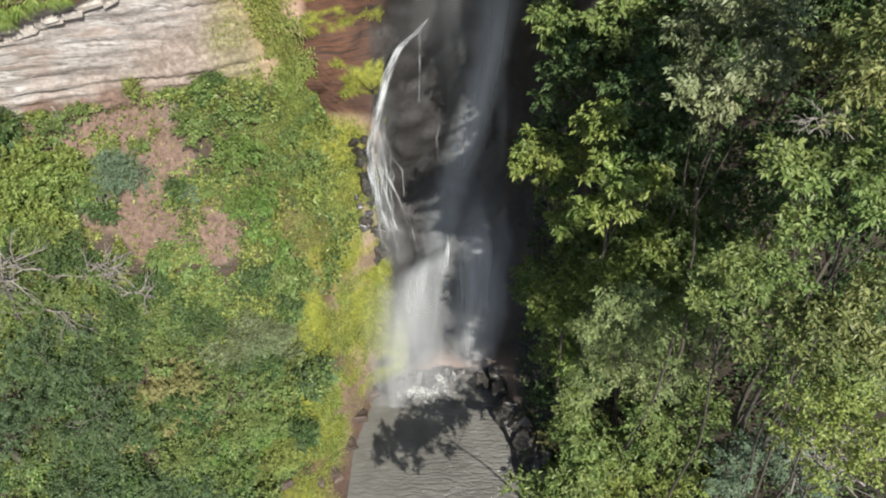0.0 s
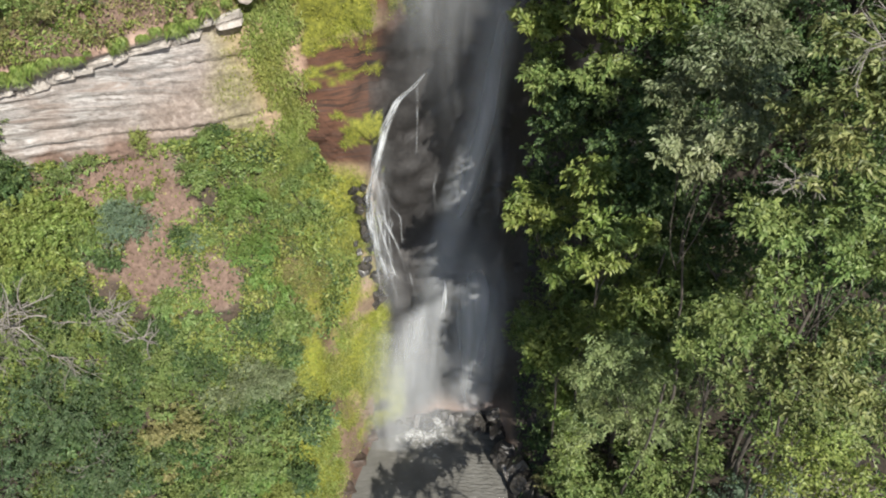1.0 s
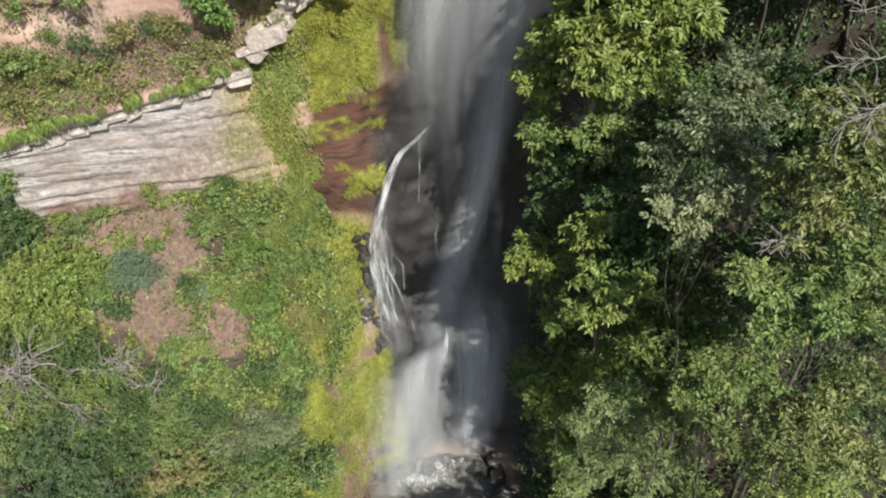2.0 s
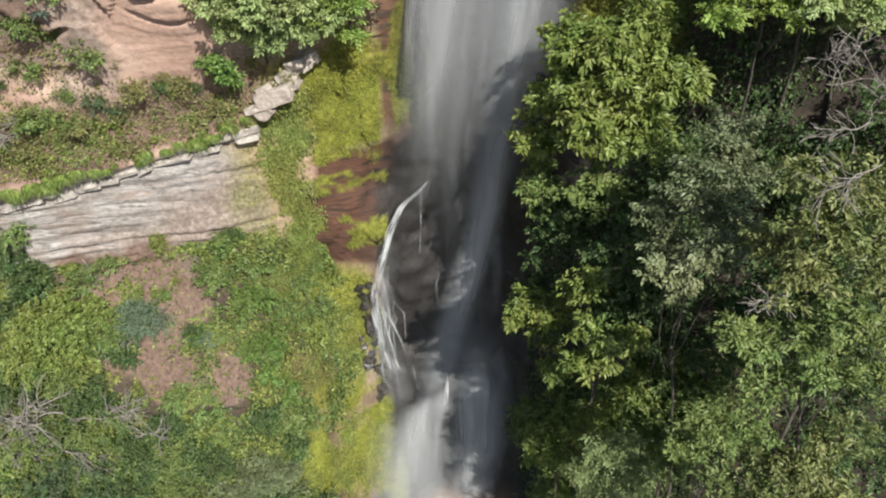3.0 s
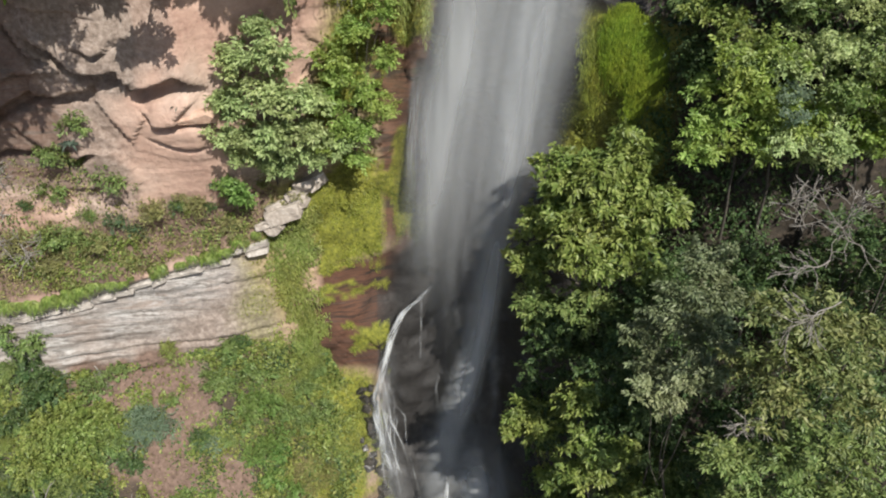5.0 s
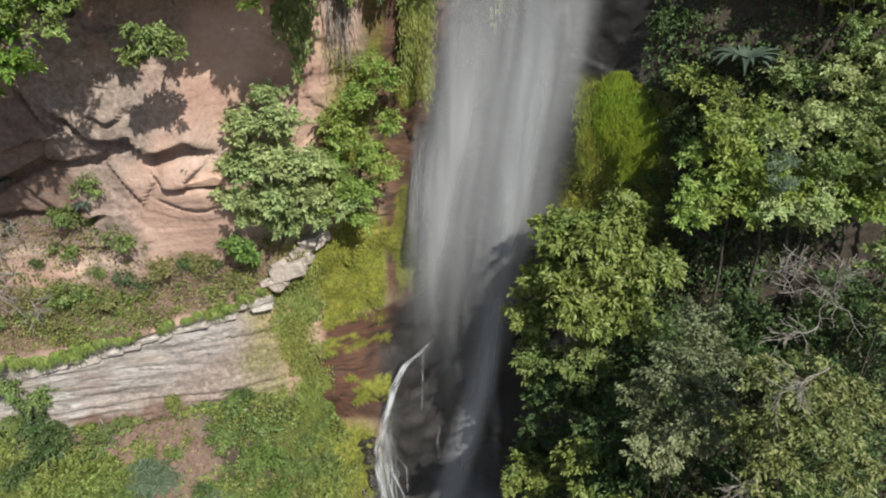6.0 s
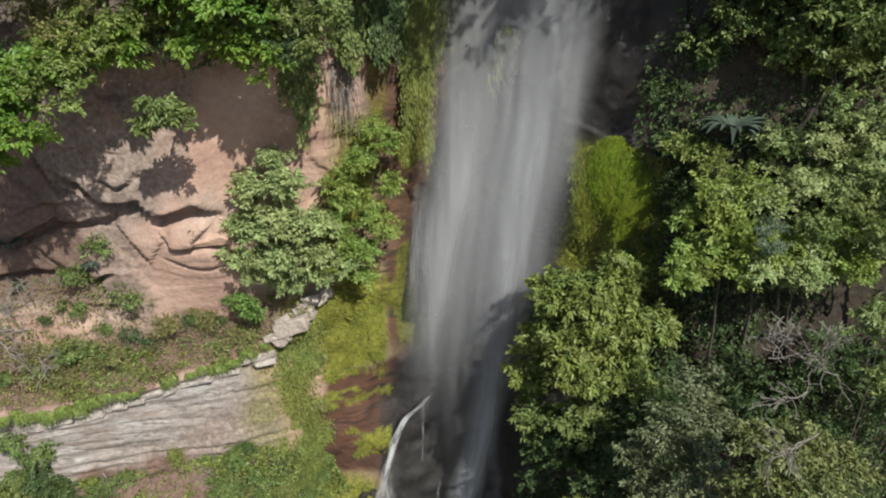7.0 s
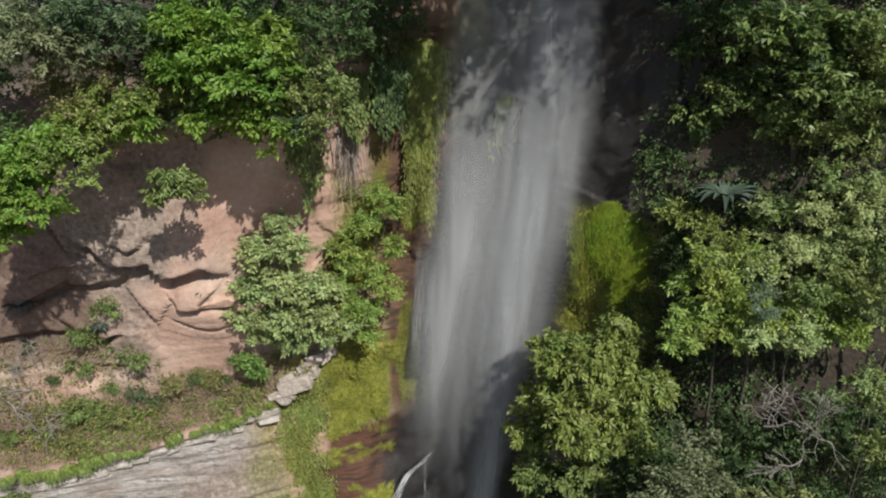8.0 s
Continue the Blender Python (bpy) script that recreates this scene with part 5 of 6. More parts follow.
lobed_tree("fresh", (11, 22.4, 0), "9.8,21.5,6.6,1.53 11.7,21.4,4.2,1.74 9.9,21.6,3.1,1.63 12.1,21.0,8.1,1.33", "low tree with a green crown over the bank", size=0.22, density=4.5, seed=22)
lobed_tree("lime", (9, 21, 0), "7.9,20.5,1.9,1.79 10.2,20.0,1.9,1.62 6.1,20.8,-0.1,1.24 12.5,20.0,2.2,1.46", "low tree with a yellow-green crown over the bank", size=0.22, density=4.5, seed=23)
lobed_tree("teal", (15, 20, 1), "13.9,19.0,7.6,1.29 15.0,19.0,8.8,1.14 16.7,18.6,6.6,1.31 13.4,19.0,5.4,1.22", "tree with a soft blue-green crown", size=0.16, density=6.0, seed=24)
lobed_tree("lime", (6.4, 24.4, 0), "4.2,22.5,13.9,0.90 5.0,22.0,13.5,0.89 3.9,23.0,12.4,0.71 5.5,21.0,16.4,0.63", "small tree with fresh leaves over the dark bank", size=0.24, boughs=7, seed=25)
lobed_tree("fresh", (16.4, 29.4, 30), "15.9,26.0,35.6,0.93 14.7,26.2,36.1,0.80 15.9,26.6,36.8,0.89 13.6,25.6,35.4,0.66", "tree with sunlit leaves leaning out from the cliff", size=0.2, density=6.5, seed=26)

# unseen trees added on the rim, leaning out to shade the fall's head
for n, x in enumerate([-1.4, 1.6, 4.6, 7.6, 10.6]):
    lobed_tree("dark", (x - 0.5, 36, 50), f"{x},26.0,49.2,1.7 {x + 1.1},27.8,49.9,1.7 {x - 1.0},28.6,50.2,1.6 {x + 0.2},30.8,50.6,1.7 {x},33.0,50.8,1.6", "unseen dark tree added over the fall to shade it", size=0.3, density=3.6, boughs=8, seed=80 + n, group="trees on the rim")

# ---- trees on the rim above the red wall ----
DUSTY, FRESH, RIMDARK = "overhanging tree with a dusty green crown", "overhanging tree with a fresh green crown", "dark tree on the rim of the cliff"

def rim_tree(mat, base, c, r, size, lumps, label, seed):
    return tree(base, c, r, mat, label, size=size, lumps=lumps, seed=60 + seed, group="trees on the rim", trunk=0.15)


rim_tree("grey", (-18, 31, 42), (-15.8, 25.7, 44.9), (2.20, 1.91, 1.91), 0.24, 28, DUSTY, 0)
rim_tree("feather", (-15, 31, 42), (-13.5, 25.7, 45.3), (1.91, 1.72, 1.62), 0.24, 26, DUSTY, 1)
rim_tree("vivid", (-10, 31, 43), (-8.7, 27.0, 44.3), (2.30, 1.92, 1.92), 0.33, 30, FRESH, 2)
rim_tree("vivid", (-12, 31, 43), (-11.0, 27.0, 44.3), (1.72, 1.72, 1.82), 0.33, 26, FRESH, 3)
rim_tree("dark", (-10.5, 31, 43), (-10.6, 29.3, 46.6), (2.60, 2.00, 1.60), 0.26, 26, FRESH, 4)
rim_tree("lime", (-15, 31, 42), (-14.1, 25.9, 42.1), (1.82, 1.24, 0.96), 0.26, 22, "drooping lime-green bough over the wall", 5)
rim_tree("lime", (-13, 31, 42), (-12.0, 27.1, 42.7), (1.34, 1.15, 0.86), 0.26, 18, "drooping lime-green bough over the wall", 6)
rim_tree("vivid", (-19, 30, 40), (-16.9, 24.4, 39.7), (1.52, 1.24, 2.09), 0.33, 26, "drooping green bough over the wall", 7)
rim_tree("vivid", (-17.5, 30, 40), (-15.6, 25.1, 41.2), (1.24, 1.05, 1.14), 0.33, 18, "drooping green bough over the wall", 8)
rim_tree("fresh", (-6.6, 33, 43), (-6.1, 27.4, 42.7), (1.53, 1.25, 1.92), 0.23, 24, FRESH, 9)
rim_tree("feather", (-7.2, 33, 43), (-6.9, 27.1, 41.7), (1.05, 0.96, 1.05), 0.22, 18, FRESH, 10)
rim_tree("dark", (-6, 33, 44), (-5.6, 27.8, 45.3), (1.82, 1.44, 1.92), 0.22, 24, RIMDARK, 11)
rim_tree("dark", (-4.5, 34, 46), (-4.4, 31.4, 44.6), (1.40, 1.30, 2.20), 0.21, 22, RIMDARK, 12)
rim_tree("dark", (-12, 34, 46), (-11.0, 31.0, 48.4), (3.40, 2.40, 2.60), 0.24, 28, RIMDARK, 13)
rim_tree("dark", (-18, 34, 46), (-18.0, 31.0, 48.0), (3.40, 2.40, 2.60), 0.24, 28, RIMDARK, 14)
rim_tree("dark", (-5, 36, 50), (-5.0, 34.5, 50.6), (2.60, 2.00, 2.60), 0.24, 24, RIMDARK, 15)
rim_tree("dark", (-9, 33, 44), (-8.0, 28.0, 45.6), (2.11, 1.54, 2.11), 0.23, 24, RIMDARK, 16)
rim_tree("dark", (-13, 32, 43), (-11.9, 27.4, 43.6), (2.49, 1.15, 1.34), 0.23, 24, "dark green bush under the rim", 17)
rim_tree("olive", (-16, 31, 42), (-15.2, 26.6, 43.0), (1.91, 1.24, 1.34), 0.21, 22, "dusty green bush under the rim", 18)
rim_tree("dark", (-9.4, 32, 43), (-8.8, 27.6, 43.0), (1.54, 1.06, 1.25), 0.22, 20, "dark green bush under the rim", 19)
rim_tree("vivid", (-11, 31.5, 42), (-10.0, 27.1, 41.9), (1.44, 0.96, 0.96), 0.33, 18, "drooping green bough over the wall", 20)
rim_tree("vivid", (-14.5, 31.5, 42), (-13.4, 26.2, 41.6), (1.24, 0.96, 0.96), 0.33, 18, "drooping green bough over the wall", 21)
rim_tree("dark", (-16.6, 31, 41), (-15.6, 26.8, 41.4), (1.44, 0.96, 1.15), 0.22, 18, "dark green bush under the rim", 22)
rim_tree("dark", (-12.4, 31.6, 42), (-11.6, 27.8, 41.7), (2.11, 0.77, 1.15), 0.22, 20, "dark green bush under the rim", 23)
rim_tree("vivid", (-8.6, 32, 42), (-7.9, 27.2, 41.5), (1.15, 0.96, 1.53), 0.33, 18, "drooping green bough over the wall", 24)
rim_tree("dark", (-20, 30.5, 40), (-18.4, 25.8, 40.8), (1.72, 1.34, 1.72), 0.22, 20, "dark green bush under the rim", 25)
rim_tree("vivid", (-20.6, 30, 39), (-18.5, 24.6, 37.7), (1.14, 1.05, 1.52), 0.33, 20, "drooping green bough over the wall", 26)
rim_tree("lime", (-16.5, 30, 40), (-14.8, 24.6, 40.8), (1.33, 0.95, 1.14), 0.24, 20, "drooping lime-green bough over the wall", 27)
rim_tree("dark", (-3.4, 34, 45), (-3.0, 31.8, 45.0), (0.90, 0.80, 1.80), 0.2, 18, RIMDARK, 28)
rim_tree("dark", (-22, 31, 41), (-19.9, 26.5, 43.0), (2.11, 1.91, 2.49), 0.22, 26, RIMDARK, 29)

# ---- shrubs on the walls, ledges and the slope ----

def bush(mat, at, r, size, label, seed):
    return shrub_at(at, (r, r * 0.8, r * 0.85), mat, label, lift=0.6, size=size, lumps=12 if r > 1.2 else 8, seed=seed, density=4.5 if size > 0.15 else 8.0)


bush("lime", (-21.9, 29.6, 13.5), 2.3, 0.24, "broad-leaved yellow-green bush on the slope", 0)
bush("lime", (-20.6, 30.2, 13.2), 1.5, 0.24, "broad-leaved yellow-green bush on the slope", 1)
bush("lime", (-22.6, 28.2, 11.6), 1.6, 0.22, "broad-leaved yellow-green bush on the slope", 2)
bush("bright", (-11.8, 32.0, 13.6), 1.5, 0.17, "leafy bright green bush on the slope", 3)
bush("bright", (-11.0, 31.2, 11.4), 1.4, 0.17, "leafy bright green bush on the slope", 4)
bush("bright", (-12.8, 31.0, 10.6), 1.1, 0.16, "leafy bright green bush on the slope", 5)
bush("slope", (-10.2, 31.8, 13.0), 1.0, 0.17, "leafy green bush on the slope", 6)
bush("slope", (-13.6, 32.0, 15.4), 1.0, 0.17, "leafy green bush below the pale band", 7)
bush("dark", (-23.2, 30.4, 15.2), 1.5, 0.19, "dark green bush on the slope", 8)
bush("slope", (-19.6, 29.4, 12.2), 1.3, 0.18, "leafy green bush on the slope", 9)
bush("slope", (-20.6, 30.8, 15.2), 1.2, 0.18, "leafy green bush below the pale band", 10)
bush("dark", (-14.6, 30.6, 12.4), 0.9, 0.17, "dark green bush on the slope", 11)
bush("teal", (-17.0, 30.0, 13.3), 1.7, 0.12, "rounded blue-green fine-leaved shrub", 12)
bush("teal", (-13.8, 29.6, 12.6), 0.7, 0.12, "small blue-green fine-leaved shrub", 13)
bush("fresh", (-19.4, 31.6, 15.9), 0.9, 0.18, "small green shrub below the pale band", 14)
bush("grass", (-16.3, 32.2, 16.8), 1.0, 0.14, "grassy tussock below the pale band", 15)
bush("fresh", (-9.3, 29.4, 6.9), 1.7, 0.22, "leafy green bush on the slope", 16)
bush("fresh", (-9.6, 28.4, 5.2), 1.2, 0.2, "leafy green bush on the slope", 17)
bush("dark", (-18.2, 29.0, 11.6), 1.2, 0.2, "dark green bush on the slope", 18)
bush("fresh", (-21.0, 27.4, 10.4), 1.7, 0.19, "green bush on the slope", 19)
bush("grey", (-11.1, 26.2, 5.1), 1.7, 0.15, "grey-green feathery shrub on the slope", 20)
bush("grey", (-10.2, 27.0, 4.6), 1.3, 0.15, "grey-green feathery shrub on the slope", 21)
bush("fresh", (-15.4, 26.1, 6.9), 1.7, 0.18, "green bush on the slope", 22)
bush("olive", (-14.5, 23.8, 4.0), 1.8, 0.18, "olive-green bush with some dry leaves", 23)
bush("fresh", (-11.1, 23.3, 1.6), 1.7, 0.17, "green bush on the slope", 24)
bush("fresh", (-13.9, 21.5, 0.8), 1.9, 0.17, "green bush on the slope", 25)
bush("grass", (-9.6, 22.4, -0.4), 1.5, 0.15, "bright green bush near the shore", 26)
bush("fresh", (-17.0, 31.0, 28.2), 1.1, 0.2, "small green shrub under the red wall", 27)
bush("fresh", (-20.2, 31.0, 25.0), 1.2, 0.2, "green shrub on the ledge", 28)
bush("fresh", (-20.0, 31.0, 27.5), 0.9, 0.2, "small green shrub on the ledge", 29)
bush("dark", (-11.8, 32.6, 27.3), 1.0, 0.2, "dark green shrub on the ledge", 30)
bush("fresh", (-17.6, 30.8, 31.4), 0.8, 0.2, "small green shrub among the broken rocks", 31)
bush("olive", (-15.5, 31.6, 26.4), 0.9, 0.15, "dry olive shrub on the ledge", 32)
bush("olive", (-18.4, 31.4, 24.6), 0.9, 0.15, "dry olive shrub on the ledge", 33)
bush("olive", (-13.4, 32.2, 26.2), 0.8, 0.15, "dry olive shrub on the ledge", 34)
# next two bushes: dark leaves replace the shadow that falls on them
bush("dark", (9.2, 30.2, 34.8), 1.3, 0.2, "green bush on the cliff", 35)
bush("dark", (9.2, 30.0, 36.8), 1.2, 0.2, "bush on the cliff with leaves darkened for shade", 36)
bush("fresh", (12.6, 29.4, 37.2), 1.1, 0.2, "green bush on the cliff", 37)
bush("dark", (8.2, 31.0, 38.8), 1.1, 0.18, "dark shrub in the shade of the cliff", 38)
bush("dark", (9.6, 30.6, 40.8), 1.1, 0.18, "dark shrub in the shade of the cliff", 39)
bush("fresh", (14.2, 28.6, 35.4), 1.4, 0.2, "green bush on the cliff", 40)
bush("dark", (4.9, 26.6, 0.6), 1.2, 0.2, "dark bush on the shaded bank", 41)
bush("olive", (5.6, 24.4, -0.6), 1.2, 0.17, "brownish bush over the pool's bank", 42)
bush("fresh", (6.4, 22.6, 0.0), 1.4, 0.19, "green bush over the pool's bank", 43)
shrub = dict(name="shrub", category="shrub", group="", trunk=0.06)
lobed_tree("bush", (-9.5, 33, 28), "-10.1,30.6,34.5,0.94 -8.5,30.4,34.8,1.03 -10.6,30.8,32.6,0.96 -8.6,30.4,32.9,1.16 -7.1,30.8,32.7,0.96 -10.6,31.0,30.9,0.99 -8.6,30.6,30.9,1.08 -7.1,31.0,31.0,0.82 -9.0,30.8,35.9,0.67 -10.5,31.6,29.7,0.88 -9.0,31.6,29.2,0.88 -7.4,31.6,29.6,0.88 -11.0,31.4,31.3,0.75 -6.1,31.8,30.2,0.77", "large grey-green bush with open sprays on the ledge", size=0.24, density=7.5, boughs=14, slim=0.5, seed=50, **shrub)
lobed_tree("limebush", (-5.6, 34.2, 28.5), "-5.0,31.9,35.6,0.89 -4.4,32.2,36.9,0.78 -5.6,31.9,33.6,1.02 -4.6,32.2,32.4,0.93 -6.1,32.1,34.4,0.80 -5.0,32.5,30.7,0.90 -3.9,32.6,36.2,0.58 -6.2,32.6,30.0,0.8 -6.5,31.6,32.4,0.82 -5.6,31.8,31.1,0.83 -4.0,32.4,31.8,0.67 -5.4,32.6,29.1,0.75 -6.6,31.8,30.2,0.79 -3.8,32.4,34.2,0.65", "tall yellow-green bush beside the fall", size=0.19, density=8.0, boughs=13, seed=51, **shrub)
lobed_tree("fresh", (-12.5, 30.5, 39), "-11.9,26.4,39.4,0.74 -11.3,26.4,39.0,0.61 -12.6,26.6,38.7,0.57", "leafy green bush growing from the red wall", size=0.24, density=5.5, seed=52, **shrub)
lobed_tree("bright", (-11.6, 32.6, 27.3), "-11.4,31.6,28.0,0.55 -11.0,31.8,27.2,0.6", "fresh green shrub under the large bush", size=0.22, seed=53, **shrub)


def slope_bush(mat, lobes, label, seed, size=0.21, density=6.5):
    return lobed_tree(mat, [float(q) for q in lobes.split()[0].split(",")[:3]], lobes, label, size=size, density=density, boughs=8, hug=True, seed=seed, **{**shrub, "group": "bushes on the slope"})


slope_bush("slope", "-13.1,32.6,16.8,0.94 -11.9,32.2,15.6,1.01 -13.5,31.8,15.0,1.07 -12.2,31.2,13.5,1.08", "leafy green bush below the pale band", 100)
slope_bush("slope", "-8.8,32.6,14.1,0.84 -8.0,32.4,12.6,0.85 -9.0,32.0,12.1,0.92", "dense green bush on the steep slope", 101, 0.17)
slope_bush("bright", "-11.2,30.0,9.8,0.92 -9.9,29.8,8.7,1.06 -9.7,29.4,7.2,1.01 -11.0,29.2,6.8,0.87", "leafy bright green bush on the slope", 102)
slope_bush("lime", "-22.0,28.6,13.7,1.22 -20.3,29.4,14.3,1.04 -23.2,28.0,12.0,1.17 -20.9,28.4,11.8,1.12", "broad-leaved yellow-green bush on the slope", 103, 0.25)
slope_bush("dark", "-23.8,30.4,16.4,1.03 -23.4,29.8,15.0,1.04 -24.6,29.2,14.2,0.92", "dark green bush below the pale band", 104)
slope_bush("slope", "-15.6,28.8,8.9,0.98 -14.1,28.6,7.8,1.12 -16.7,28.0,6.8,1.12", "leafy green bush on the slope", 105)
slope_bush("dark", "-19.4,27.6,9.1,0.96 -21.1,27.0,7.7,1.09 -18.7,27.2,7.2,1.04", "dark green bush behind the dead branches", 106)
slope_bush("slope", "-17.4,26.6,6.1,1.06 -16.0,26.2,4.7,1.14 -19.1,26.0,4.7,1.01", "leafy green bush on the slope", 107)
slope_bush("grey", "-12.4,27.6,5.3,0.96 -11.2,27.2,4.4,1.03 -13.2,26.8,3.7,0.98 -10.1,27.2,2.8,0.86", "grey-green feathery bush on the slope", 108, 0.16)
slope_bush("olive", "-16.7,24.4,2.3,1.09 -15.2,24.0,1.3,1.17 -17.9,23.6,0.5,1.11 -13.8,24.6,2.3,0.90", "olive-green bush with some dry leaves", 109)
slope_bush("bright", "-13.2,22.0,0.6,1.27 -11.7,21.4,-0.7,1.34 -14.5,21.0,-0.9,1.28 -10.4,22.6,1.1,1.08", "fresh green bush low on the slope", 110)
slope_bush("slope", "-11.2,24.0,1.7,1.09 -9.0,24.8,2.4,0.96 -10.0,23.8,1.0,0.97", "leafy green bush near the shore", 111)
slope_bush("slope", "-24.8,30.2,18.7,1.06 -23.6,30.0,17.7,1.06 -24.9,29.4,16.5,1.19 -23.2,29.6,16.0,0.94", "dense green bush against the pale band", 112)

tree((-20, 22, 3), (-20.4, 22.6, 7.2), (3.0, 2.6, 2.2), "feather", "spreading tree with feathery pale green foliage", size=0.18, lump=0.26, lumps=30, seed=90, slim=0.4)
tree((-17.6, 21, 1), (-17.4, 20.8, 4.6), (2.4, 2.2, 2.0), "feather", "spreading tree with feathery pale green foliage", size=0.18, lump=0.26, lumps=28, seed=91, slim=0.4)
tree((-22, 19, 3), (-21.6, 19.0, 6.4), (2.6, 2.4, 2.2), "feather", "spreading tree with feathery pale green foliage", size=0.18, lump=0.26, lumps=28, seed=92, slim=0.4)

LOWLAND = [
    ("slope", (-19.4, 25.6), 1.7), ("dark", (-17.0, 25.4), 1.4), ("slope", (-15.0, 24.6), 1.6), ("dark", (-13.4, 25.6), 1.3),
    ("slope", (-12.2, 23.6), 1.4), ("slope", (-15.6, 22.0), 1.6), ("dark", (-13.6, 21.2), 1.3), ("feather", (-14.6, 19.4), 1.8),
    ("slope", (-11.8, 20.4), 1.4), ("feather", (-12.6, 18.4), 1.6), ("dark", (-18.8, 23.4), 1.2), ("slope", (-10.4, 24.8), 1.1),
    ("slope", (-22.4, 24.4), 1.7), ("dark", (-20.6, 26.8), 1.6), ("dark", (-23.4, 26.2), 1.7), ("dark", (-17.4, 24.2), 1.3), ("dark", (-16.0, 26.6), 1.2), ("feather", (-18.6, 18.6), 1.9), ("dark", (-10.2, 19.0), 1.1),
]
for n, (mat, (x, y), r) in enumerate(LOWLAND):
    q = ground_below(x, y, 14)
    tree(q, q + np.array([0.1, -0.3, r * 1.05]), (r, r * 0.9, r * 0.8), mat, {"slope": "small green tree on the lower slope", "dark": "small dark green tree on the lower slope", "feather": "small tree with feathery foliage on the lower slope"}[mat], size=0.17, lumps=18, lump=0.3, seed=140 + n, density=4.6, trunk=0.08, group="small trees on the slope")

# low bushes of a few kinds, repeated over the slope and the ledge
KINDS = [("fresh", 0.17, "low green bush"), ("grass", 0.14, "low bright green bush"), ("dark", 0.18, "low dark green bush"), ("olive", 0.15, "low olive bush"), ("grey", 0.14, "low grey-green bush"), ("feather", 0.15, "low pale green bush")]
models = []
for n, (mat, size, label) in enumerate(KINDS):
    models.append(shrub_at((0, 0, 0), (1.0, 0.85, 0.75), mat, label + " on the slope", size=size, lumps=9, seed=200 + n, group="low bushes", density=5.0, exact=(-30 - 3 * n, 12, on_ground(-30 - 3 * n, 12, 5)[2])))
X2, Y2, Z2 = (0.5 * (TP[:-1, :-1, k] + TP[1:, 1:, k]) for k in range(3))
V2 = np.repeat(0.5 * (TV[:-1] + TV[1:])[None, :], len(TX) - 1, 0)
MID2 = np.stack([X2, Y2, Z2], -1)
NOISE2, NOISE3 = vnoise(MID2, 0.35, 3, 71), vnoise(MID2, 0.9, 3, 72)
bare = np.zeros_like(X2)
for x, y, z, r in SOIL_SPOTS:
    dd = np.sqrt((X2 - x) ** 2 + (Y2 - y) ** 2 + (Z2 - z) ** 2) / r
    bare = np.maximum(bare, 1 - smooth(0.7, 1.0, 0.7 * dd + 1.7 * NOISE3 + 0.8 * NOISE2))
slope = ((X2 > -28) & (V2 > 3.4) & (V2 < 7.1) & (Y2 > 12) & (Z2 > -2.85)) * (1 - smooth(-8.4, -6.0, X2 + 2.6 * NOISE2 + 2.2 * (1 - smooth(3, 8, Z2))))
lower = (slope > 0.5) & (Z2 < 9.5) & (X2 < -8)
g1 = np.random.default_rng(15)
p, _ = scatter(g1, 130, lower * (1 - bare) * smooth(-14, 0, 9.5 - Z2 - 12) + 1e-9 * (slope > 0.5))
for q in p:
    # dark kind most frequent: its leaf colour imitates the canopy's own shadows
    k = g1.choice(6, p=[0.3, 0.03, 0.42, 0.05, 0.08, 0.12])
    sc = 0.8 + 1.2 * g1.random() ** 1.5
    copy_thing(models[k], Matrix.LocRotScale(Vector(q), Euler((0, 0, g1.normal() * 0.7)), Vector((sc, sc, sc))))
upper = (slope > 0.5) & (Z2 >= 8.5) & (X2 < -8)
p, _ = scatter(g1, 45, upper * (1 - bare) * smooth(-0.2, 0.15, NOISE2) + 1e-9 * upper)
for q in p:
    k = g1.choice(6, p=[0.4, 0.3, 0.08, 0.08, 0.06, 0.08])
    sc = 0.35 + 0.5 * g1.random()
    copy_thing(models[k], Matrix.LocRotScale(Vector(q), Euler((0, 0, g1.normal() * 0.7)), Vector((sc, sc, sc * 0.8))))
ledge = (X2 > -26) & (X2 < -8) & (V2 > 9.3) & (V2 < 10.2 + 0.5 * (X2 < -18))
p, _ = scatter(g1, 46, ledge + 0.0)
for q in p:
    k = g1.choice(6, p=[0.25, 0.1, 0.1, 0.35, 0.15, 0.05])
    sc = 0.35 + 0.6 * g1.random() ** 1.5
    copy_thing(models[k], Matrix.LocRotScale(Vector(q), Euler((0, 0, g1.normal() * 0.7)), Vector((sc, sc, sc))))

# ---- ground cover: creepers, grass and moss ----


def carpet(name, count, weight, mat, label, size, slim, lift, hang=0.0, upright=0.5, seed=0):
    g = np.random.default_rng(300 + seed)
    p, nn = scatter(g, count, weight)
    hump = np.clip(0.4 + 1.6 * vnoise(p, 0.55, 3, 90), 0, 1.3)
    if lift > 0.5:
        keep = g.random(count) < 0.4 + 1.1 * hump
        p, nn, hump = p[keep], nn[keep], hump[keep]
        count = len(p)
    p = p + nn * (lift * hump * (0.3 + 0.7 * g.random(count)))[:, None]
    ax = g.normal(size=(count, 3)) * 0.7 + nn * 0.5 + np.array([0, 0, upright - hang * 1.8])
    nr = nn * 0.8 + [0, 0, 0.5] + g.normal(size=(count, 3)) * 0.4
    s = size * (0.6 + 0.8 * g.random(count))
    v, t = leaves(p, ax, nr, s, s * slim)
    return tagged(attach(name, mesh_from(name, v, t, LEAF[mat])), label, "plants", kind="stuff")


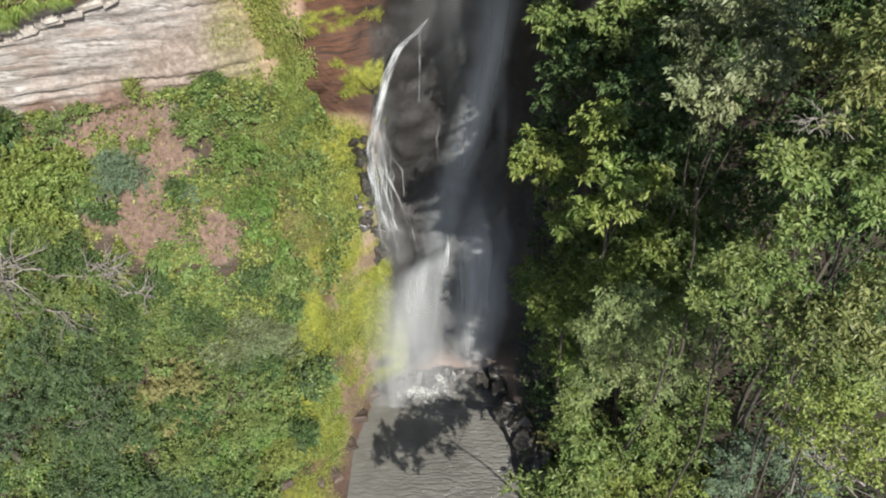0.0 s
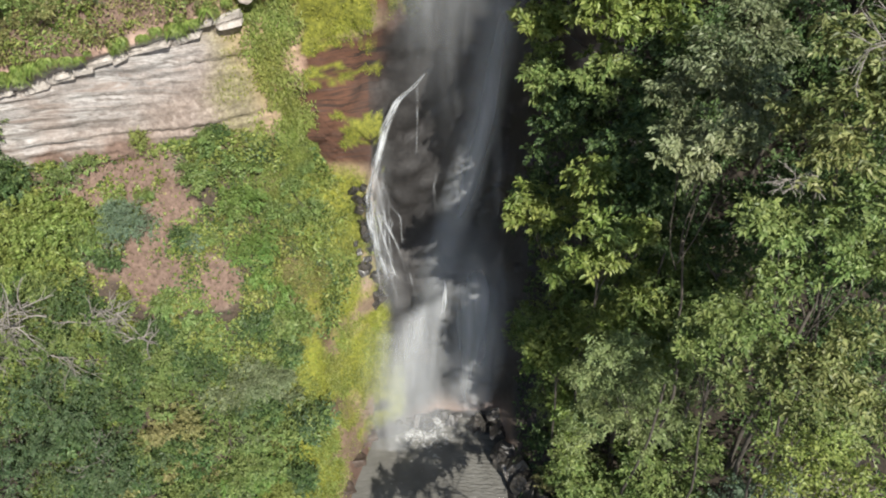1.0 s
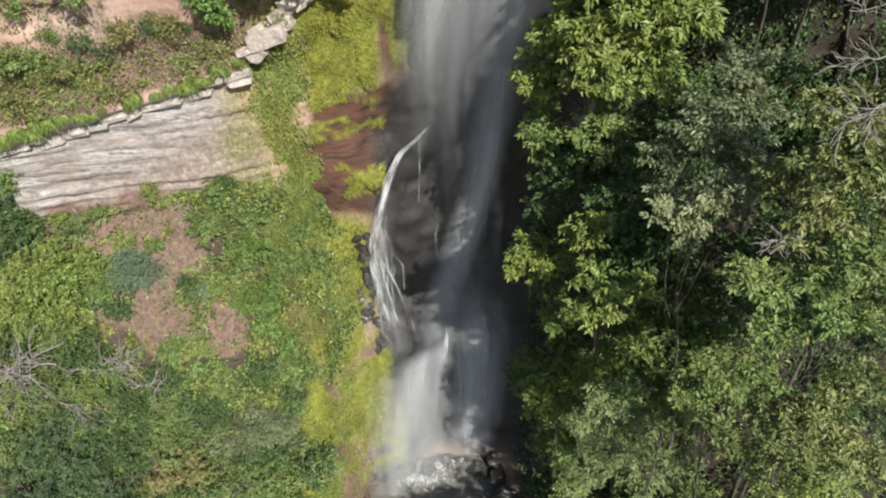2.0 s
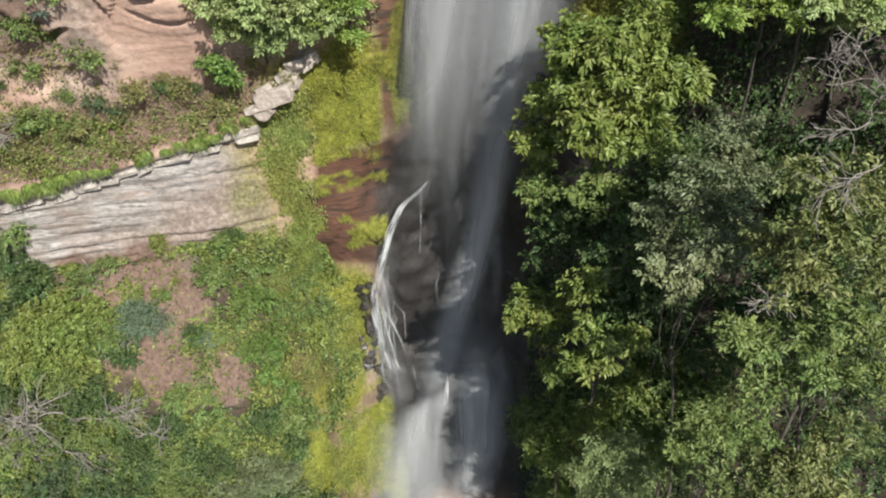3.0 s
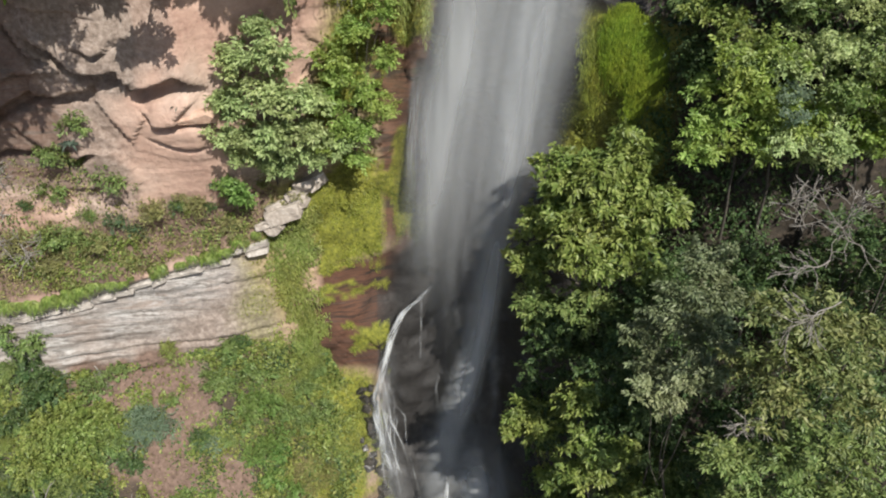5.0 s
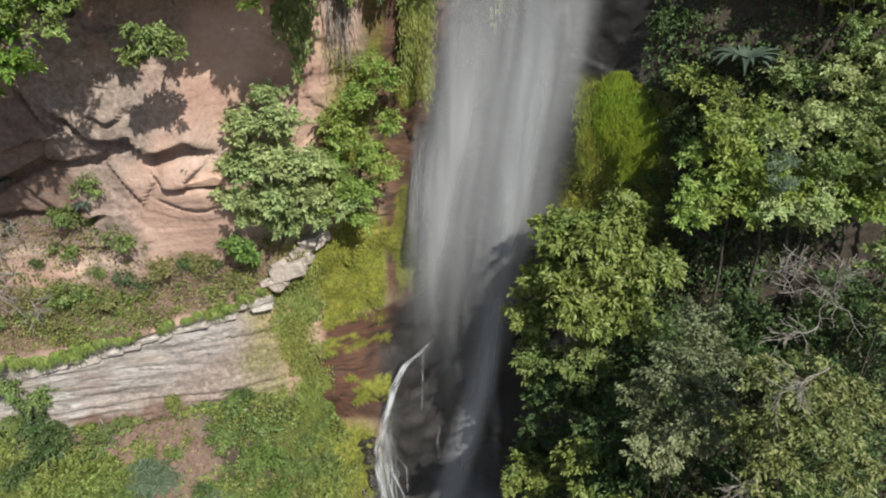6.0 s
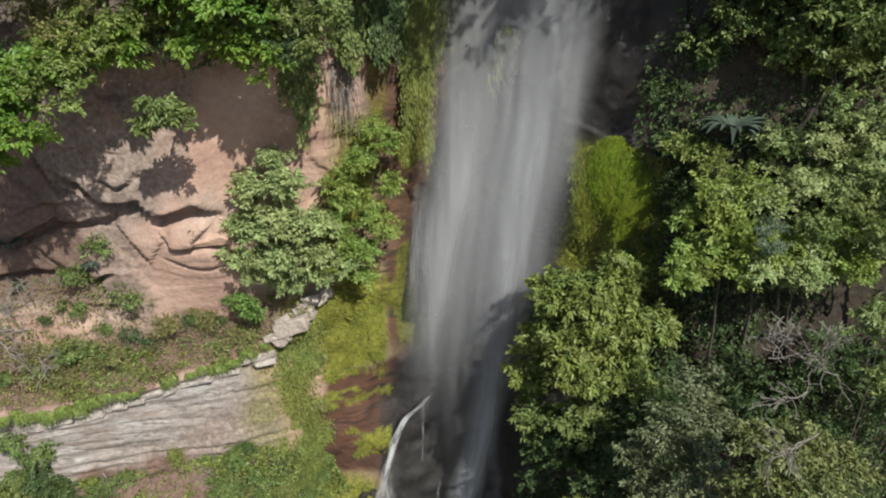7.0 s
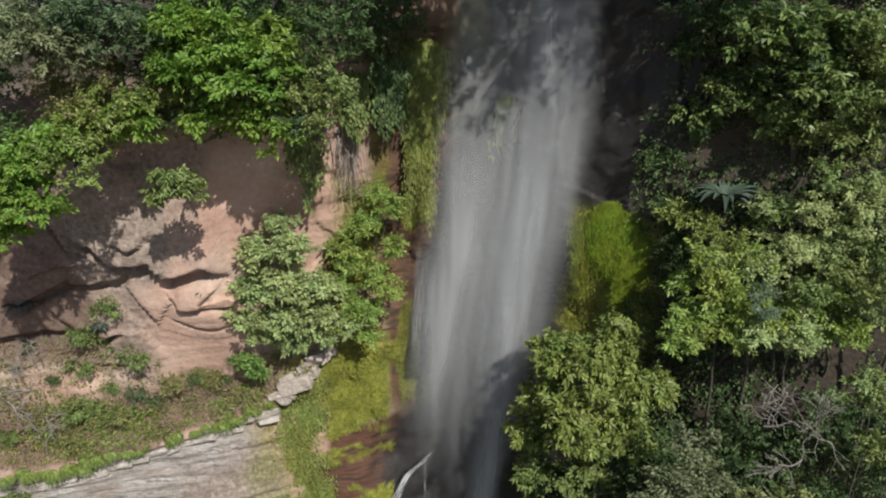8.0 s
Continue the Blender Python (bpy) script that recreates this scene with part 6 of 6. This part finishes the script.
cover = slope * (1 - 0.92 * bare) * (1 - 0.55 * (1 - smooth(-15.5, -13.5, X2 + 2 * NOISE2)) * (1 - smooth(7, 9, Z2)))
strip = slope * smooth(-13.6, -10.6, X2 + 3.5 * NOISE2) * (1 - smooth(-8.8, -6.8, X2 + 2.4 * NOISE2))
NB = vnoise(MID2, 0.55, 3, 75)
M2 = 0.5 * (ZONES["moss"][:-1, :-1] + ZONES["moss"][1:, 1:])
mossy = M2 * (X2 > -13) * (X2 < 10)
carpet("creeper", 25000, cover * (1 - 0.7 * strip) * smooth(-0.5, -0.1, NOISE2 + 0.2) * (1 - smooth(6, 10, Z2 + 4 * NB)) + 1e-9, "slope", "mat of leafy creepers low on the slope", 0.21, 0.6, 0.7, seed=21)
carpet("creeper", 36000, cover * (1 - 0.7 * strip) * smooth(-0.5, -0.1, NOISE2 + 0.2) * smooth(5, 9, Z2 + 4 * NB) + 1e-9, "grass", "mat of leafy creepers over the red slope", 0.21, 0.6, 0.9, seed=1)
carpet("creeper", 20000, cover * smooth(-0.05, 0.2, NOISE2) * (0.35 + 0.65 * smooth(4, 9, Z2)) + 1e-9, "grass", "mat of bright creepers over the slope", 0.21, 0.6, 0.7, seed=2)
carpet("creeper", 30000, cover * (1 - 0.6 * strip) * smooth(-0.05, 0.2, NB) + 1e-9, "dark", "patches of dark leaved creepers over the slope", 0.21, 0.6, 0.7, seed=11)
carpet("creeper", 16000, cover * smooth(0.1, 0.35, -NB) + 1e-9, "feather", "patches of pale feathery plants on the slope", 0.16, 0.35, 0.8, seed=12)
carpet("dry_stalks", 9000, cover * smooth(0.0, 0.3, NOISE3 - NOISE2 * 0.5) + 1e-9, "olive", "dry yellowish stalks among the creepers", 0.2, 0.2, 0.6, seed=13)
carpet("dry_stalks", 9000, strip * (1 - smooth(-0.1, 0.2, NOISE3 - 0.1)) * (Z2 > 8) + 1e-9, "olive", "brownish dry stalks on the steep slope", 0.2, 0.18, 0.25, upright=0.8, seed=23)
carpet("grass", 30000, strip * (1 - bare) + 0.1 * cover, "grass", "long green grass on the steep slope", 0.24, 0.16, 0.12, upright=0.8, seed=3)
wallstrip = (X2 > -12.5) & (X2 < -7.6) & (V2 > 6.6) & (V2 < 9.0)
carpet("grass", 17000, wallstrip * smooth(-0.25, 0.15, NOISE3 + 0.1) * smooth(-11.2, -9.4, X2 + 1.8 * NOISE2 - 0.12 * (Z2 - 18)) * (1 - smooth(-9.2, -7.4, X2 + 1.8 * NOISE2)) + 1e-9, "grass", "grass and creepers hanging on the rock", 0.2, 0.3, 0.25, hang=0.4, seed=4)
carpet("creeper", 7500, ((X2 > -26) & (X2 < -9) & (V2 > 9.2) & (V2 < 10.2 + 0.5 * (X2 < -18))) * smooth(-0.4, 0.0, NOISE3 + 0.2) * (1 + 1.5 * (V2 < 9.6)), "olive", "dry low plants on the ledge", 0.15, 0.45, 0.45, seed=5)
carpet("creeper", 1300, ((X2 > -26) & (X2 < -10.5) & (V2 > 9.25) & (V2 < 9.8)) * smooth(0.1, 0.3, NOISE2 + 0.5 * NOISE3 - 0.1 * smooth(-19, -15, X2)) + 1e-9, "lime", "yellow-green low plants along the lip", 0.2, 0.5, 0.45, hang=0.2, seed=24)
carpet("creeper", 1900, ledge * (0.35 * smooth(0.0, 0.3, NB) + smooth(0.0, 0.2, NOISE3 - 0.1) * (V2 < 9.8) * (V2 > 9.4)) + 1e-9, "fresh", "green low plants on the ledge", 0.17, 0.5, 0.5, seed=14)
carpet("grass", 26000, np.clip(mossy, 0, 1) * (Z2 < 12) * (X2 < -4.5) * smooth(-0.1, 0.25, -NB) + 1e-9, "grass", "short grass among the moss", 0.13, 0.4, 0.2, seed=15)
carpet("dry_litter", 5000, slope * bare + 0.06 * cover, "dry", "dry leaves and stalks on bare red soil", 0.12, 0.3, 0.06, upright=0.1, seed=6)
carpet("moss", 80000, np.clip(mossy, 0, 1) ** 2 * (0.15 + smooth(-0.15, 0.2, NB + 0.4 * NOISE3)) + 1e-9, "moss", "yellow-green moss on the wet rock", 0.09, 0.55, 0.08, hang=0.5, upright=0.1, seed=7)
plateau = (np.abs(X2) < 40) & (V2 > 12.9) & (V2 < 14.2)
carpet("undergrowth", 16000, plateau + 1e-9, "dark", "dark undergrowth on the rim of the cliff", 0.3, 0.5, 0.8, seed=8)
# dark leaves over the bank and right cliff, shade put into their colour
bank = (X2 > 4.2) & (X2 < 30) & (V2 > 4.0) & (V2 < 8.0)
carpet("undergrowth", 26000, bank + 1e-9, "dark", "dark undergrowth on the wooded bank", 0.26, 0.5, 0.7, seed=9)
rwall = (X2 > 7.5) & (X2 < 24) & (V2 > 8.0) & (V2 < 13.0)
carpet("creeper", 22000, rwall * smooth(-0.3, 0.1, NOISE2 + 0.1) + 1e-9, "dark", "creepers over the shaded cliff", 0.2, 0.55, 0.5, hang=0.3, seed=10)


# ---- hanging moss and vines ----


def curtain(name, top, width, length, mat, label, strands=40, size=0.2, slim=0.2, depth=0.35, seed=0, lean=0.0, category="moss"):
    """Strands that hang down, set with narrow leaves that point down."""
    g = np.random.default_rng(700 + seed)
    e = thing(name, top, label, category)
    P, A, S = [], [], []
    for k in range(strands):
        x = (k + 0.5) / strands - 0.5 + 0.2 * g.normal() / strands
        ln = length * (0.25 + 0.75 * g.random() ** 0.6) * (1 - 0.3 * abs(2 * x) ** 2) * (0.78 + 0.3 * math.sin(7.3 * x + seed) * math.sin(17 * x + 2.1 * seed))
        n = int(ln / size * 4)
        z = -g.random(n) * ln
        y = -depth * np.sin(np.pi * np.clip(-z / length, 0, 1)) * (1 - (2 * x) ** 2) + 0.08 * g.normal(size=n)
        P.append(np.stack([x * width * (1 + 0.25 * np.sin(0.9 * z + seed)) + lean * z + 0.16 * g.normal(size=n), y, z + 0.6 * (1 - (2 * x) ** 2)], 1))
        A.append(np.stack([g.normal(size=n) * 0.25, -0.2 + g.normal(size=n) * 0.25, -np.ones(n)], 1))
        S.append(size * (0.6 + 0.8 * g.random(n)))
    P, A, S = map(np.concatenate, (P, A, S))
    N = np.tile([0.0, -1.0, 0.5], (len(P), 1)) + g.normal(size=P.shape) * 0.35
    v, t = leaves(P, A, N, S, S * slim)
    attach("foliage", mesh_from("foliage", v, t, LEAF[mat]), e)
    if category == "vine":
        for k in range(6):
            x = (k - 2.5) / 6 * width
            path = bent(g, (x, 0.05, 0.3), (x + 0.1 * g.normal(), -0.1, -length * (0.4 + 0.4 * g.random())), 8, 0.06)
            sv, st = tube(path, 0.025, 0.012, 5)
            attach("stem", mesh_from("stem", sv, st, BARK, True), e)
    return e


curtain("moss_curtain", (7.35, 31.4, 36.2), 1.5, 5.6, "mossbright", "bright yellow-green moss curtain hanging on the cliff", 330, 0.15, 0.11, 0.7, 1)
curtain("moss_curtain", (6.5, 31.6, 36.6), 1.3, 4.6, "mossbright", "bright yellow-green moss tuft under the dark cliff", 230, 0.15, 0.11, 0.55, 21)
curtain("moss_curtain", (7.9, 31.0, 35.4), 0.8, 3.6, "mossbright", "small bright moss tuft at the edge of the curtain", 130, 0.14, 0.11, 0.4, 22)
curtain("moss_curtain", (5.7, 32.0, 36.0), 1.4, 5.0, "moss", "thin olive moss curtain hanging beside the fall", 120, 0.17, 0.12, 0.3, 2)
curtain("moss_curtain", (-2.3, 33.6, 43.6), 1.7, 10.0, "grass", "long green moss curtain hanging beside the fall", 170, 0.2, 0.2, 0.5, 3, 0.03)
curtain("moss_curtain", (1.6, 34.3, 41.0), 0.8, 3.5, "moss", "small moss cushion behind the falling water", 24, 0.26, 0.25, 0.3, 4, 0.05)
curtain("hanging_vine", (-7.6, 31.6, 41.6), 1.5, 6.0, "fresh", "leafy green vine hanging from the cliff edge", 40, 0.24, 0.6, 0.6, 5, 0, "vine")
curtain("hanging_vine", (-5.3, 32.0, 42.4), 1.2, 4.0, "fresh", "leafy green vine hanging from the cliff edge", 30, 0.22, 0.6, 0.5, 6, 0, "vine")
curtain("hanging_vine", (-3.9, 32.6, 42.9), 1.3, 4.6, "dark", "dark vine hanging from the cliff edge", 46, 0.22, 0.5, 0.5, 17, 0, "vine")
curtain("hanging_vine", (-3.6, 33.0, 43.0), 0.9, 4.2, "dark", "dark vine hanging from the cliff edge", 24, 0.22, 0.5, 0.4, 7, 0, "vine")


def roots(top, width, length, count, label, seed):
    g = np.random.default_rng(800 + seed)
    e = thing("dead_vine", top, label, "vine")
    for k in range(count):
        x = (g.random() - 0.5) * width
        path = bent(g, (x, 0, 0), (x + g.normal() * 0.4, -0.1 - 0.4 * g.random(), -length * (0.45 + 0.55 * g.random())), 9, 0.14)
        v, t = tube(path, 0.022, 0.01, 5)
        attach("strand", mesh_from("strand", v, t, DEADWOOD, True), e)


roots((-5.7, 32.4, 40.2), 1.2, 3.8, 40, "bundle of grey dried vines hanging down", 1)


def dead_branch(at, reach, label, seed, forks=9, thick=0.05):
    """A bare bleached branch with forked twigs."""
    g = np.random.default_rng(850 + seed)
    e = thing("dead_branch", at, label, "branch")
    main = bent(g, (0, 0, 0), reach, 9, 0.12)
    v, t = tube(main, thick, thick * 0.3, 7)
    stem = attach("stem", mesh_from("stem", v, t, DEADWOOD, True), e)
    far = np.linalg.norm(reach)
    for k in range(forks):
        a = main[2 + k % 6]
        end = a + unit(np.asarray(reach) / far + g.normal(size=3) * 0.75) * far * (0.3 + 0.35 * g.random())
        tw = bent(g, a, end, 7, 0.14)
        bits = [tube(tw, thick * 0.42, 0.012, 6)]
        for m in range(3):
            b = tw[2 + m]
            bits.append(tube(bent(g, b, b + unit((end - a) + g.normal(size=3) * 0.6 * np.linalg.norm(end - a)) * far * 0.22, 5, 0.12), thick * 0.22, 0.008, 5))
        v, t = joined(bits)
        attach("twig", mesh_from("twig", v, t, DEADWOOD, True), stem)
    return e


TWIGS, BLEACHED, LEDGE = "bare grey branches above the treetops", "bleached dead branch lying in the bushes", "dry grey branches on the ledge"
for n, (at, reach) in enumerate([((-23.5, 26.6, 10.4), (2.2, -1.4, 1.6)), ((-24.4, 26.0, 9.6), (3.0, -1.2, 1.4)), ((-19.4, 27.2, 9.4), (2.4, -0.8, 1.2)), ((-18.0, 27.2, 9.0), (-1.6, -1.0, 0.9)), ((-17.0, 26.6, 8.4), (1.4, -0.9, 0.8))]):
    dead_branch(np.add(at, (0, -0.5, 0.5)), np.multiply(reach, 1.15), BLEACHED, n, forks=7, thick=0.09)
for n, (at, reach) in enumerate([((-24.6, 25.6, 8.4), (3.3, -0.6, 2.0)), ((-24.7, 25.4, 9.8), (1.9, -0.4, -1.6)), ((-22.8, 25.8, 8.3), (3.5, -0.4, -0.4)), ((-18.7, 27.0, 8.6), (1.5, -0.4, 1.4)), ((-20.6, 26.2, 10.4), (-2.9, -0.6, -0.7)), ((-24.2, 26.0, 10.8), (2.2, -0.6, -1.6))]):
    dead_branch(np.add(at, (0, -0.9, 0.7)), reach, "tangle of thin bleached twigs over the bushes", 30 + n, forks=12, thick=0.05)
for n, (at, reach) in enumerate([((-21.8, 31.0, 26.4), (-2.4, -1.2, 0.8)), ((-22.6, 30.8, 24.8), (2.2, -1.4, 0.6)), ((-23.8, 30.8, 27.6), (1.6, -1.0, 1.0)), ((-24.2, 30.6, 26.0), (2.0, -1.0, -0.4)), ((-21.0, 31.2, 24.0), (-1.6, -1.2, 0.5)), ((-22.6, 30.6, 28.6), (1.2, -0.8, 1.4))]):
    dead_branch(at, reach, LEDGE, 10 + n)
dead_branch((-18.2, 21.6, 2.4), (0.2, -0.6, 3.4), "bare grey trunk among feathery leaves", 4)
dead_branch((-20.8, 31.6, 16.4), (0.6, -0.7, -0.9), "dry stick on the red soil", 19)
for n, (at, reach) in enumerate([((9.8, 19.8, 34.0), (0.6, -0.6, 0.8)), ((10.6, 19.8, 33.2), (-1.0, -0.4, 1.2)), ((11.7, 20.0, 33.3), (-0.1, -1.0, 1.5)), ((11.0, 18.6, 32.8), (-1.4, -0.4, -0.3)), ((10.8, 17.0, 32.4), (-1.7, -0.8, -0.4)), ((9.5, 16.6, 28.2), (-1.2, -0.6, 0.3)), ((12.6, 19.8, 32.4), (-1.6, -0.6, 1.6))]):
    dead_branch(at, reach, TWIGS, 50 + n, forks=12, thick=0.024)
for n, (at, reach) in enumerate([((14.0, 16.0, 10.2), (-0.2, -1.5, 6.8)), ((15.3, 16.0, 11.4), (-1.9, -0.5, 2.9)), ((17.0, 16.4, 10.4), (-2.9, -0.9, 4.0))]):
    dead_branch(at, reach, "pale bare branch reaching over a dark gap", 70 + n, forks=7, thick=0.06)


def agave(at, span, label, seed, blades=18, mat="agave"):
    g = np.random.default_rng(870 + seed)
    e = thing("agave", at, label, "agave")
    for k in range(blades):
        az = k * 2.39996 + g.normal() * 0.1
        el = 0.25 + 1.0 * (1 - k / blades) * g.random() + 0.1
        L = span * 0.55 * (0.75 + 0.35 * g.random())
        s = np.linspace(0, 1, 7)
        out = L * np.sin(el * 0.4 + 1.0) * s
        h = L * (np.cos(el * 0.4 + 0.9) * s * 1.6 - 0.55 * s ** 2.4) * (0.5 + el)
        w = 0.05 * span * (0.45 + 0.55 * np.sin(np.pi * np.clip(s * 0.85 + 0.1, 0, 1))) * (1 - s ** 4)
        c, sn = math.cos(az), math.sin(az)
        mid = np.stack([c * out, sn * out * 0.9 - 0.15 * out, h - 0.03], 1)
        side = np.array([-sn, c, 0])
        top = np.stack([mid - side * w[:, None], mid - [0, 0, 1] * (w * 0.45)[:, None], mid + side * w[:, None]], 1)
        v = np.concatenate([top.reshape(-1, 3), (top - [0, 0, 0.02 * span]).reshape(-1, 3)])
        i = np.arange(21).reshape(7, 3)
        q = np.stack([i[:-1, :-1], i[1:, :-1], i[1:, 1:], i[:-1, 1:]], -1).reshape(-1, 4)
        attach("blade", mesh_from("blade", v, np.concatenate([q, q[:, ::-1] + 21]), LEAF[mat], True), e)
    return e


agave((10.7, 28.8, 38.4), 3.0, "large grey-green agave rosette on the cliff", 1, 22)
agave((8.5, 30.4, 36.6), 1.5, "grey-green agave in the shade of the cliff", 2, 14)
agave((-21.4, 29.6, 32.0), 1.8, "grey-green agave in the shade of the wall", 3, 16)
agave((-18.1, 30.3, 30.6), 1.2, "grey-green agave on the red rocks", 4, 14)
agave((-12.9, 30.5, 32.5), 0.8, "small grey-green agave on a rock ledge", 5, 12)


def fern(at, span, label, seed, group):
    g = np.random.default_rng(900 + seed)
    e = thing("fern", at, label, "fern", group)
    for k in range(9):
        az = -math.pi / 2 + (k / 8 - 0.5) * 3.2 + g.normal() * 0.1
        L = span * (0.7 + 0.5 * g.random())
        s = np.repeat(np.linspace(0.12, 1, 16), 2)
        out, h = L * s * 0.48, L * (0.5 * s - 0.95 * s ** 2)
        d = np.array([math.cos(az), math.sin(az), 0])
        side = np.array([-d[1], d[0], 0])
        P = d * out[:, None] + np.array([0, 0, 1]) * h[:, None]
        sg = np.tile([1.0, -1.0], 16)
        A = side * sg[:, None] + d * 0.5 + [0, 0, -0.25]
        S = 0.26 * L * np.sin(np.pi * (0.12 + 0.8 * s)) + 0.03
        v, t = leaves(P, A, np.tile([0, 0, 1.0], (32, 1)) + g.normal(size=(32, 3)) * 0.1, S, S * 0.34)
        attach("frond", mesh_from("frond", v, t, LEAF["lime"]), e)
    return e


ferns = [fern((-30 - 3 * n, 9, 4.8), 0.9, "yellow-green fern hanging over the pale rock lip", n, "ferns on the lip") for n in range(3)]
g2 = np.random.default_rng(31)
for n in range(44):
    x = -25.5 + 14.5 * ((n + 2.6 * g2.random()) / 45) ** 1.25
    c = np.array([np.interp(x, [-25, -18, -12.4, -9], [30.0, 31.2, 32.4, 33.2]), np.interp(x, [-25, -18, -12.4, -9], [21.0, 22.3, 24.0, 26.0])])
    q = on_ground(x, c[0] - 0.3, c[1] + 0.2 * g2.random())
    sc = 0.45 + 0.85 * g2.random() ** 1.3
    copy_thing(ferns[n % 3], Matrix.LocRotScale(Vector(q), Euler((0, 0, g2.normal() * 0.5)), Vector((sc, sc, sc))))
